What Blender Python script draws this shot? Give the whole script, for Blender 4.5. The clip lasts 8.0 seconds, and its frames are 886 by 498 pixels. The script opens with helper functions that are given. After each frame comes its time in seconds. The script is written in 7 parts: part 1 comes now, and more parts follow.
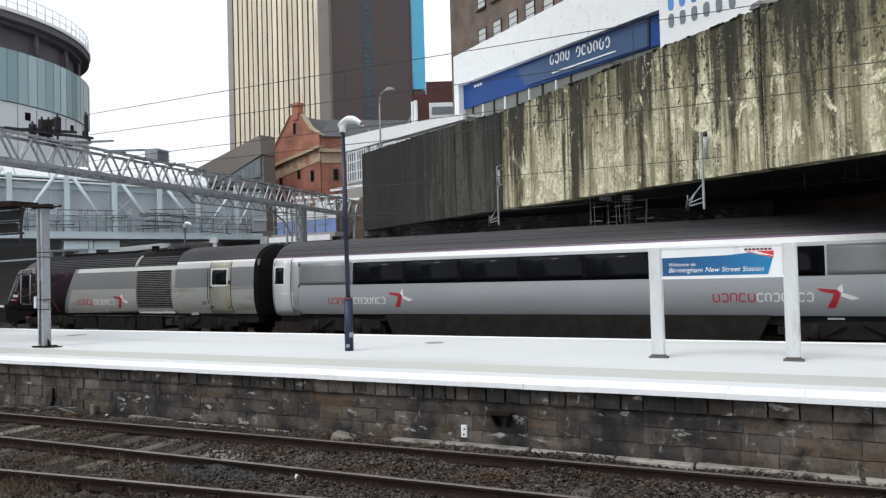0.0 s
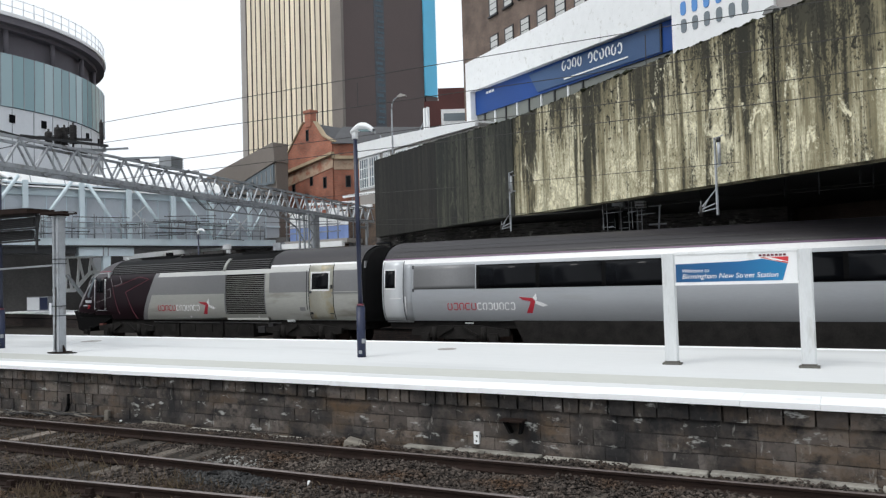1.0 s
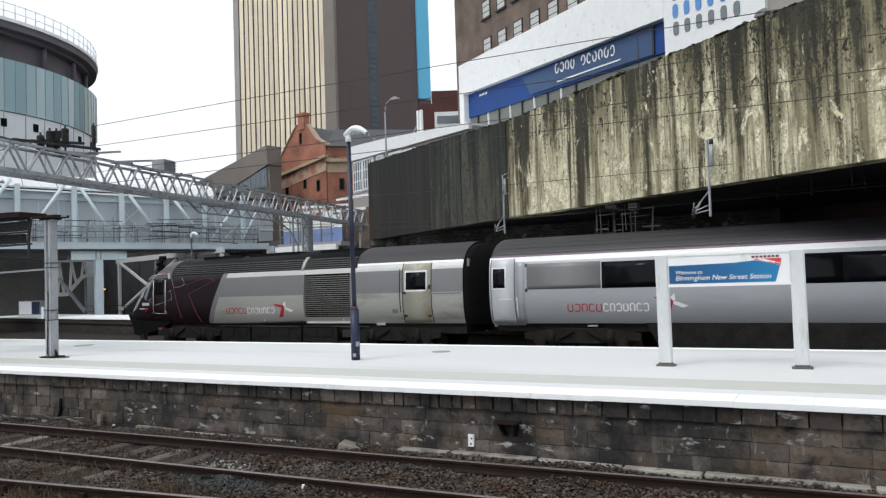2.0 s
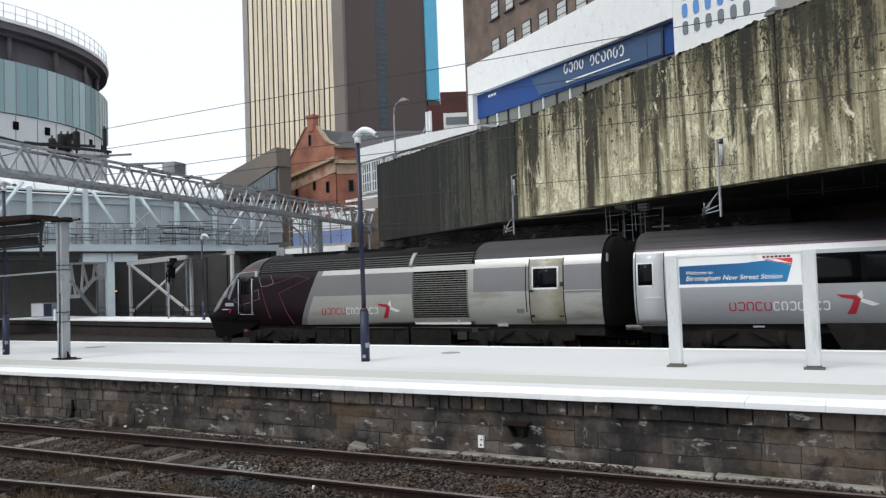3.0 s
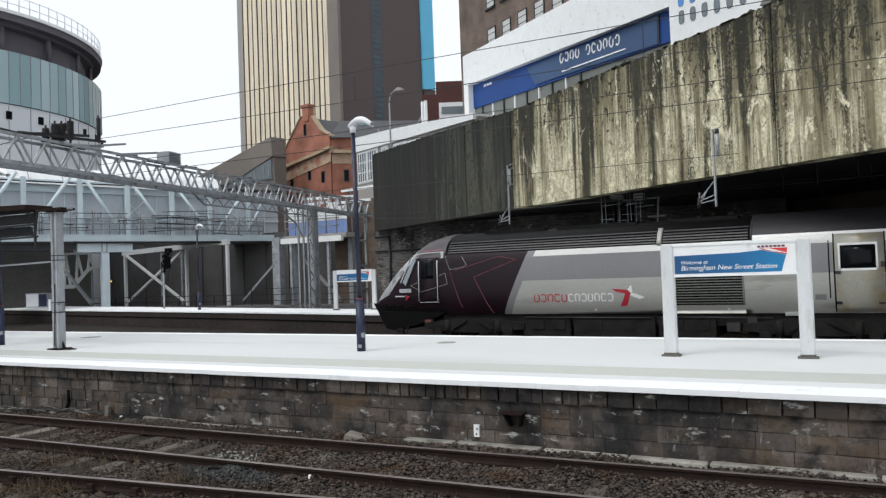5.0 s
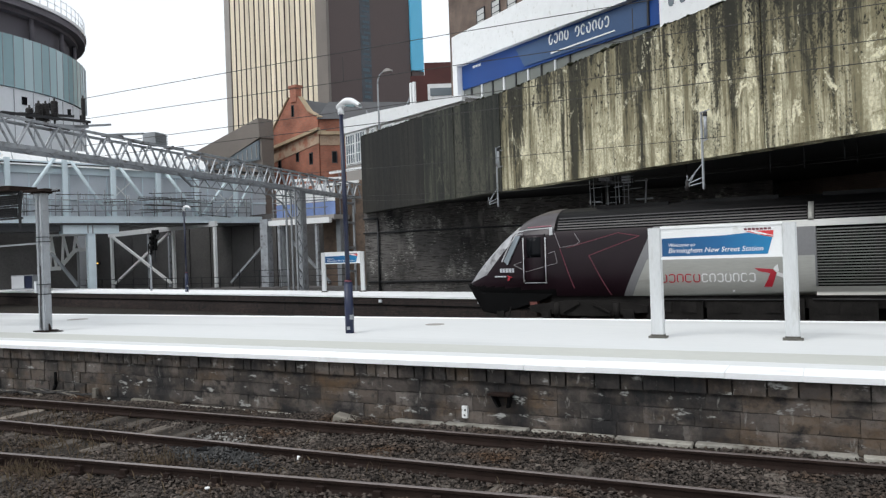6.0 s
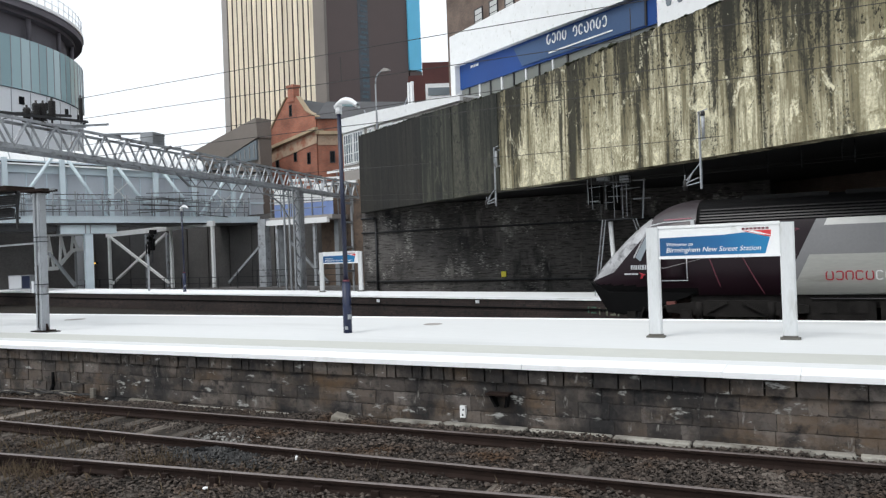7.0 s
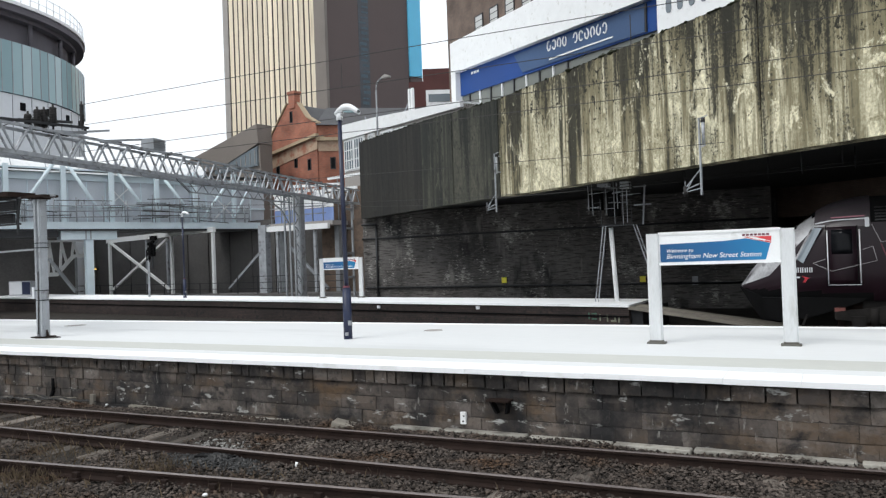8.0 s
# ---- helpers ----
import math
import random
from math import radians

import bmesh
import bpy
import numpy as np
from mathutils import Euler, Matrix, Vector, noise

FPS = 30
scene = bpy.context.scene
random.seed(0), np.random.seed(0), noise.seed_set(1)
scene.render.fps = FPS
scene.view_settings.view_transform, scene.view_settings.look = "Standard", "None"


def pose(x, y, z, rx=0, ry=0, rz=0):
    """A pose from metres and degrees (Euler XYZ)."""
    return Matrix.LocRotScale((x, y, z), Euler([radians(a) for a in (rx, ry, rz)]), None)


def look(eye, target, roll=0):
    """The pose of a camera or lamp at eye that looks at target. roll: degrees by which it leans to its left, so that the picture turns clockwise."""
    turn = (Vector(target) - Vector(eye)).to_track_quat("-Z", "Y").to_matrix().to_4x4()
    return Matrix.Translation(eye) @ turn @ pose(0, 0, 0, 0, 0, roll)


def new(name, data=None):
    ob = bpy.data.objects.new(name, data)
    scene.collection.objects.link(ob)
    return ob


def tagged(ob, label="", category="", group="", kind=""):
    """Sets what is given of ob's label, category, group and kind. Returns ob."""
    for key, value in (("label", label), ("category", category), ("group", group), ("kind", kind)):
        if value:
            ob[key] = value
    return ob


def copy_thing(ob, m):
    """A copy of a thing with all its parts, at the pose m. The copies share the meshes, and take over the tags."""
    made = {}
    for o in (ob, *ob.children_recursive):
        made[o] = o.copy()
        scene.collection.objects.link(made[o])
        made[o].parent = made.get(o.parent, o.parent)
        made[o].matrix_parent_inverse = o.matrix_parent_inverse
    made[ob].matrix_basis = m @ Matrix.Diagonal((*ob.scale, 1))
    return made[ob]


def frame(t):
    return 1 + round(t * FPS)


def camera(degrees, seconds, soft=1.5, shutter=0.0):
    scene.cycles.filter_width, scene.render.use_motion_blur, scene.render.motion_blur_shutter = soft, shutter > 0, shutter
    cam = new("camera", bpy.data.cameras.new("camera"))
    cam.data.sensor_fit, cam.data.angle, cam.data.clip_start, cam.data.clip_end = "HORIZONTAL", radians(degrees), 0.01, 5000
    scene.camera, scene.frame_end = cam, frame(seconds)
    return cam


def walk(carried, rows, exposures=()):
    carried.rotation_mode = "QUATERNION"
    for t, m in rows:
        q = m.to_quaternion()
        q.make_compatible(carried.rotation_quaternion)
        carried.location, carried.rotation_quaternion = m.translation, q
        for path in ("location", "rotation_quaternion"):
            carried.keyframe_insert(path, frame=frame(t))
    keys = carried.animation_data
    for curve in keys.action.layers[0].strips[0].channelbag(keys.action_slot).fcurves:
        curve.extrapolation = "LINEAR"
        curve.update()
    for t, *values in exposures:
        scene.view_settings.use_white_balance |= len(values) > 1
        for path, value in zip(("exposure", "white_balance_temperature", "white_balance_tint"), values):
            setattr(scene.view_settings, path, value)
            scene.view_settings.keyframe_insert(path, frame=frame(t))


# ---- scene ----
# ---- camera ----
cam = camera(60.87, 8.0, soft=1.3)
walk(cam, [
    (0.0, pose(0, 0, 1.68, 91.60, 1.644, 29.277)),
    (0.5, pose(0, 0, 1.68, 91.568, 1.579, 29.339)),
    (1.0, pose(0, 0, 1.68, 92.104, 1.692, 30.206)),
    (1.1, pose(0, 0, 1.68, 92.11, 1.74, 29.86)),
    (1.2, pose(0, 0, 1.68, 92.04, 1.76, 29.46)),
    (2.3, pose(0, 0, 1.68, 92.46, 2.06, 30.09)),
    (2.5, pose(0, 0, 1.68, 92.487, 2.023, 30.444)),
    (3.0, pose(0, 0, 1.68, 92.392, 2.057, 30.459)),
    (3.5, pose(0, 0, 1.68, 92.35, 2.09, 30.46)),
    (4.0, pose(0, 0, 1.68, 92.229, 2.128, 30.438)),
    (4.5, pose(0, 0, 1.68, 92.008, 2.077, 30.255)),
    (4.7, pose(0, 0, 1.68, 91.90, 2.09, 30.26)),
    (5.8, pose(0, 0, 1.68, 90.46, 2.07, 29.38)),
    (6.0, pose(0, 0, 1.68, 90.226, 2.05, 29.254)),
    (6.5, pose(0, 0, 1.68, 90.077, 2.053, 29.068)),
    (7.0, pose(0, 0, 1.68, 90.199, 2.087, 29.101)),
    (7.5, pose(0, 0, 1.68, 90.559, 2.052, 29.211)),
    (8.0, pose(0, 0, 1.68, 90.664, 2.068, 29.132)),
], exposures=[(0.0, 0.33), (2.3, 0.30), (4.7, 0.25), (5.8, 0.31), (6.5, 0.38), (7.5, 0.45), (8.0, 0.45)])

# ---- daylight: an even white overcast ----
world = bpy.data.worlds.new("overcast_sky")
scene.world = world
world.use_nodes = True
wn, wl = world.node_tree.nodes, world.node_tree.links
sky = wn.new("ShaderNodeTexSky")
sky.sky_type, sky.sun_disc = "NISHITA", False
sky.sun_elevation, sky.sun_rotation = radians(50), radians(200)
sky.dust_density = 4.0
cloud = wn.new("ShaderNodeMix")
cloud.data_type = "RGBA"
cloud.inputs[0].default_value = 0.93
scaled = wn.new("ShaderNodeVectorMath")
scaled.operation = "SCALE"
scaled.inputs["Scale"].default_value = 0.1
wl.new(sky.outputs[0], scaled.inputs[0])
wl.new(scaled.outputs[0], cloud.inputs[6])
cloud.inputs[7].default_value = (0.91, 0.965, 1.02, 1)
wl.new(cloud.outputs[2], wn["Background"].inputs[0])
wn["Background"].inputs[1].default_value = 0.95

sun = new("sun", bpy.data.lights.new("sun", "SUN"))
sun.data.energy, sun.data.angle, sun.data.color = 1.0, radians(25), (1.0, 0.985, 0.96)
sun.matrix_world = look((-20, -40, 55), (0, 0, 0))


# ---- materials ----
def node_mat(name):
    m = bpy.data.materials.new(name)
    m.use_nodes = True
    return m, m.node_tree.nodes, m.node_tree.links, m.node_tree.nodes["Principled BSDF"]


def ramp(nodes, stops):
    r = nodes.new("ShaderNodeValToRGB")
    r.color_ramp.elements[0].position, r.color_ramp.elements[0].color = stops[0][0], (*stops[0][1], 1)
    r.color_ramp.elements[1].position, r.color_ramp.elements[1].color = stops[-1][0], (*stops[-1][1], 1)
    for pos, col in stops[1:-1]:
        e = r.color_ramp.elements.new(pos)
        e.color = (*col, 1)
    return r


def mat(name, color, rough=0.6, metal=0.0, vary=0.25, scale=3.0, fine=40.0, bump=0.2, stretch=(1, 1, 1), spread=0.0, dirt=None, dirt_amount=0.0, island=False, spec=0.5):
    """A weathered surface: broad and fine variation of one colour, roughness and relief, and an optional second colour in patches."""
    m, n, l, b = node_mat(name)
    tc, mp = n.new("ShaderNodeTexCoord"), n.new("ShaderNodeMapping")
    mp.inputs["Scale"].default_value = stretch
    l.new(tc.outputs["Object"], mp.inputs[0])
    broad, small = n.new("ShaderNodeTexNoise"), n.new("ShaderNodeTexNoise")
    broad.inputs["Scale"].default_value, broad.inputs["Detail"].default_value = scale, 6
    small.inputs["Scale"].default_value, small.inputs["Detail"].default_value = fine, 4
    oi = n.new("ShaderNodeObjectInfo")
    off = n.new("ShaderNodeVectorMath")
    off.operation = "MULTIPLY_ADD"
    l.new(oi.outputs["Random"], off.inputs[0])
    off.inputs[1].default_value = (37, 17, 23)
    l.new(mp.outputs[0], off.inputs[2])
    for t in (broad, small):
        l.new(off.outputs[0], t.inputs["Vector"])
    add = n.new("ShaderNodeMath")
    add.operation = "MULTIPLY_ADD"
    add.inputs[1].default_value = 0.6
    l.new(broad.outputs[0], add.inputs[0])
    half = n.new("ShaderNodeMath")
    half.operation = "MULTIPLY"
    half.inputs[1].default_value = 0.4
    l.new(small.outputs[0], half.inputs[0])
    l.new(half.outputs[0], add.inputs[2])
    c = Vector(color)
    rp = ramp(n, [(0.3, c * (1 - vary)), (0.7, [min(1, v) for v in c * (1 + vary)])])
    l.new(add.outputs[0], rp.inputs[0])
    out = rp.outputs[0]
    if dirt:
        d = n.new("ShaderNodeTexNoise")
        d.inputs["Scale"].default_value, d.inputs["Detail"].default_value = scale * 1.7, 8
        l.new(off.outputs[0], d.inputs["Vector"])
        dr = ramp(n, [(0.62 - 0.3 * dirt_amount, (0, 0, 0)), (0.8 - 0.3 * dirt_amount, (1, 1, 1))])
        l.new(d.outputs[0], dr.inputs[0])
        mx = n.new("ShaderNodeMix")
        mx.data_type = "RGBA"
        l.new(dr.outputs[0], mx.inputs[0])
        l.new(out, mx.inputs[6])
        mx.inputs[7].default_value = (*dirt, 1)
        out = mx.outputs[2]
    if spread:
        hs = n.new("ShaderNodeHueSaturation")
        mr = n.new("ShaderNodeMapRange")
        mr.inputs[3].default_value, mr.inputs[4].default_value = 1 - spread, 1 + spread
        geo = n.new("ShaderNodeNewGeometry")
        l.new(geo.outputs["Random Per Island"] if island else oi.outputs["Random"], mr.inputs[0])
        l.new(mr.outputs[0], hs.inputs["Value"])
        l.new(out, hs.inputs["Color"])
        out = hs.outputs[0]
    l.new(out, b.inputs["Base Color"])
    rr = n.new("ShaderNodeMapRange")
    rr.inputs[3].default_value, rr.inputs[4].default_value = max(0.03, rough - 0.12), min(1, rough + 0.12)
    l.new(add.outputs[0], rr.inputs[0])
    l.new(rr.outputs[0], b.inputs["Roughness"])
    b.inputs["Metallic"].default_value, b.inputs["Specular IOR Level"].default_value = metal, spec
    if bump:
        bp = n.new("ShaderNodeBump")
        bp.inputs["Strength"].default_value, bp.inputs["Distance"].default_value = bump, 0.02
        l.new(add.outputs[0], bp.inputs["Height"])
        l.new(bp.outputs[0], b.inputs["Normal"])
    return m


def streaked(name, pale, mid, dark, amount=0.5, seed=0.0, rise=0.0):
    """Old concrete: a mottled pale ground under sharp-edged vertical runs of black and green, flaked cream patches and specks of moss."""
    m, n, l, b = node_mat(name)
    tc = n.new("ShaderNodeTexCoord")

    def tex(sc, stretch, detail=8.0, warp=0.0, shift=0.0):
        mp, t = n.new("ShaderNodeMapping"), n.new("ShaderNodeTexNoise")
        mp.inputs["Scale"].default_value = stretch
        mp.inputs["Location"].default_value = (seed + shift, seed * 0.3 + shift, shift)
        t.inputs["Scale"].default_value, t.inputs["Detail"].default_value = sc, detail
        t.inputs["Roughness"].default_value = 0.64
        t.inputs["Distortion"].default_value = warp
        l.new(tc.outputs["Object"], mp.inputs[0])
        l.new(mp.outputs[0], t.inputs["Vector"])
        return t.outputs[0]

    def math(op, a, bb):
        q = n.new("ShaderNodeMath")
        q.operation = op
        for i, v in enumerate((a, bb)):
            if isinstance(v, (int, float)):
                q.inputs[i].default_value = v
            else:
                l.new(v, q.inputs[i])
        return q.outputs[0]

    def layer(base, color, source, lo, hi, strength=1.0):
        r = ramp(n, [(lo, (0, 0, 0)), (hi, (strength,) * 3)])
        l.new(source, r.inputs[0])
        mx = n.new("ShaderNodeMix")
        mx.data_type = "RGBA"
        l.new(r.outputs[0], mx.inputs[0])
        l.new(base, mx.inputs[6])
        mx.inputs[7].default_value = (*color, 1)
        return mx.outputs[2]
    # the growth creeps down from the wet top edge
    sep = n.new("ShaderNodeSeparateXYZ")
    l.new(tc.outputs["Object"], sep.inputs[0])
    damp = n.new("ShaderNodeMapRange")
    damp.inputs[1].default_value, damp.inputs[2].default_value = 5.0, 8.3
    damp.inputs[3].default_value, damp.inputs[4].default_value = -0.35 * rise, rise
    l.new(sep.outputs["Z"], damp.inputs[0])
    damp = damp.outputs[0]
    mott = tex(2.4, (1, 1, 0.7), 10.0, 1.4)
    grit = tex(15.0, (1, 1, 0.8))
    ground = math("ADD", math("MULTIPLY", mott, 0.6), math("MULTIPLY", grit, 0.4))
    between = [0.45 * p + 0.55 * q for p, q in zip(pale, mid)]
    rp = ramp(n, [(0.38, mid), (0.49, between), (0.60, pale), (0.70, [min(1, 1.1 * v) for v in pale])])
    l.new(ground, rp.inputs[0])
    runs, thin = tex(1.0, (1.15, 1.15, 0.07), 9.0, 0.35), tex(1.0, (4.2, 4.2, 0.2), 8.0, 0.6, 5.0)
    wash = math("ADD", math("ADD", math("MULTIPLY", runs, 0.62), math("MULTIPLY", thin, 0.24)), math("MULTIPLY", mott, 0.14))
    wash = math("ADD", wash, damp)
    a = 0.56 - 0.1 * amount
    c = layer(rp.outputs[0], [0.8 * v for v in mid], wash, a - 0.025, a + 0.02, 0.92)
    c = layer(c, [1.6 * v for v in dark], wash, a + 0.03, a + 0.075, 0.93)
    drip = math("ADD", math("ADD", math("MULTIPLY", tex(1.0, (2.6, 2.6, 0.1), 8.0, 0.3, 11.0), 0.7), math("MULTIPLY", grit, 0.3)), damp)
    c = layer(c, dark, drip, a + 0.04, a + 0.085, 0.9)
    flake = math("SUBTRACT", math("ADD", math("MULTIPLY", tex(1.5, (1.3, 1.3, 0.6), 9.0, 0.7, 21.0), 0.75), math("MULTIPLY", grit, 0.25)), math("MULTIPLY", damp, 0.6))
    c = layer(c, pale, flake, 0.57, 0.63, 0.8)
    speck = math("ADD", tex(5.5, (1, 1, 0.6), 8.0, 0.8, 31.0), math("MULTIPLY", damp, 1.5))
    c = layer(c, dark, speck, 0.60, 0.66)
    l.new(c, b.inputs["Base Color"])
    b.inputs["Roughness"].default_value = 0.9
    bp = n.new("ShaderNodeBump")
    bp.inputs["Strength"].default_value, bp.inputs["Distance"].default_value = 0.5, 0.03
    l.new(ground, bp.inputs["Height"])
    l.new(bp.outputs[0], b.inputs["Normal"])
    return m


def glass_mat(name, tint, rough=0.06, ior=1.5):
    m, n, l, b = node_mat(name)
    b.inputs["Base Color"].default_value = (*tint, 1)
    b.inputs["Roughness"].default_value = rough
    b.inputs["IOR"].default_value = ior
    t = n.new("ShaderNodeTexNoise")
    t.inputs["Scale"].default_value = 0.8
    bp = n.new("ShaderNodeBump")
    bp.inputs["Strength"].default_value, bp.inputs["Distance"].default_value = 0.03, 0.05
    l.new(t.outputs[0], bp.inputs["Height"])
    l.new(bp.outputs[0], b.inputs["Normal"])
    return m


def brick_mat(name, c1, c2, mortar, stain=None, amount=0.3):
    """Coursed brickwork on an upright face that runs along its own x axis."""
    m, n, l, b = node_mat(name)
    tc, mp, br = n.new("ShaderNodeTexCoord"), n.new("ShaderNodeMapping"), n.new("ShaderNodeTexBrick")
    mp.inputs["Rotation"].default_value = (radians(-90), 0, 0)
    l.new(tc.outputs["Object"], mp.inputs[0])
    l.new(mp.outputs[0], br.inputs["Vector"])
    br.inputs["Scale"].default_value = 1.0
    br.inputs["Brick Width"].default_value, br.inputs["Row Height"].default_value = 0.225, 0.075
    br.inputs["Mortar Size"].default_value = 0.008
    br.inputs["Color1"].default_value, br.inputs["Color2"].default_value, br.inputs["Mortar"].default_value = (*c1, 1), (*c2, 1), (*mortar, 1)
    big, sm = n.new("ShaderNodeTexNoise"), n.new("ShaderNodeTexNoise")
    big.inputs["Scale"].default_value, big.inputs["Detail"].default_value = 0.5, 8
    sm.inputs["Scale"].default_value, sm.inputs["Detail"].default_value = 5.0, 8
    for t in (big, sm):
        l.new(tc.outputs["Object"], t.inputs["Vector"])
    hs, mr = n.new("ShaderNodeHueSaturation"), n.new("ShaderNodeMapRange")
    mr.inputs[1].default_value, mr.inputs[2].default_value, mr.inputs[3].default_value, mr.inputs[4].default_value = 0.3, 0.7, 0.6, 1.4
    l.new(big.outputs[0], mr.inputs[0])
    l.new(mr.outputs[0], hs.inputs["Value"])
    l.new(br.outputs["Color"], hs.inputs["Color"])
    out = hs.outputs[0]
    if stain:
        r = ramp(n, [(0.72 - 0.25 * amount, (0, 0, 0)), (0.84 - 0.25 * amount, (1, 1, 1))])
        l.new(sm.outputs[0], r.inputs[0])
        mx = n.new("ShaderNodeMix")
        mx.data_type = "RGBA"
        l.new(r.outputs[0], mx.inputs[0])
        l.new(out, mx.inputs[6])
        mx.inputs[7].default_value = (*stain, 1)
        out = mx.outputs[2]
    l.new(out, b.inputs["Base Color"])
    b.inputs["Roughness"].default_value = 0.9
    bp = n.new("ShaderNodeBump")
    bp.inputs["Strength"].default_value, bp.inputs["Distance"].default_value = 0.4, 0.02
    l.new(sm.outputs[0], bp.inputs["Height"])
    l.new(bp.outputs[0], b.inputs["Normal"])
    return m


def wall_mat(name, shade=1.0):
    """Old concrete blocks: each its own tone, with soot, lime runs and rusty damp lying across them."""
    m, n, l, b = node_mat(name)
    geo, oi = n.new("ShaderNodeNewGeometry"), n.new("ShaderNodeObjectInfo")

    def tex(sc, stretch=(1, 1, 1)):
        mp, t = n.new("ShaderNodeMapping"), n.new("ShaderNodeTexNoise")
        mp.inputs["Scale"].default_value = stretch
        t.inputs["Scale"].default_value, t.inputs["Detail"].default_value = sc, 8
        t.inputs["Roughness"].default_value = 0.65
        l.new(geo.outputs["Position"], mp.inputs[0])
        l.new(mp.outputs[0], t.inputs["Vector"])
        return t.outputs[0]

    def layer(base, color, source, lo, hi):
        r = ramp(n, [(lo, (0, 0, 0)), (hi, (1, 1, 1))])
        l.new(source, r.inputs[0])
        mx = n.new("ShaderNodeMix")
        mx.data_type = "RGBA"
        l.new(r.outputs[0], mx.inputs[0])
        l.new(base, mx.inputs[6])
        mx.inputs[7].default_value = (*color, 1)
        return mx.outputs[2]
    tone = ramp(n, [(p, [shade * v * k for v, k in zip(q, (1.07, 0.98, 0.96))]) for p, q in ((0.0, (0.045, 0.041, 0.038)), (0.2, (0.105, 0.095, 0.084)), (0.4, (0.15, 0.137, 0.12)), (0.55, (0.065, 0.058, 0.052)), (0.7, (0.125, 0.107, 0.086)), (0.85, (0.085, 0.079, 0.073)), (1.0, (0.165, 0.156, 0.142)))])
    mixed, wrap = n.new("ShaderNodeMath"), n.new("ShaderNodeMath")
    mixed.operation, wrap.operation = "ADD", "FRACT"
    l.new(oi.outputs["Random"], mixed.inputs[0])
    l.new(geo.outputs["Random Per Island"], mixed.inputs[1])
    l.new(mixed.outputs[0], wrap.inputs[0])
    l.new(wrap.outputs[0], tone.inputs[0])
    c = layer(tone.outputs[0], (0.12, 0.112, 0.10), tex(7.0), 0.54, 0.78)
    c = layer(c, (0.05, 0.045, 0.041), tex(17.0), 0.55, 0.74)
    c = layer(c, (0.10, 0.064, 0.036), tex(0.8, (1, 1, 2.2)), 0.50, 0.66)
    c = layer(c, (0.03, 0.028, 0.026), tex(1.7, (1, 1, 0.8)), 0.48, 0.68)
    c = layer(c, (0.015, 0.0142, 0.0148), tex(1.1, (1, 1, 0.6)), 0.45, 0.64)
    c = layer(c, (0.016, 0.015, 0.0155), tex(3.4, (0.8, 0.8, 1.1)), 0.52, 0.66)
    c = layer(c, (0.38, 0.38, 0.36), tex(5.0, (0.55, 0.55, 1.4)), 0.605, 0.68)
    c = layer(c, (0.25, 0.24, 0.22), tex(9.0, (1, 1, 0.3)), 0.62, 0.72)
    l.new(c, b.inputs["Base Color"])
    b.inputs["Roughness"].default_value = 0.92
    bp = n.new("ShaderNodeBump")
    bp.inputs["Strength"].default_value, bp.inputs["Distance"].default_value = 0.6, 0.02
    l.new(tex(18.0), bp.inputs["Height"])
    l.new(bp.outputs[0], b.inputs["Normal"])
    return m


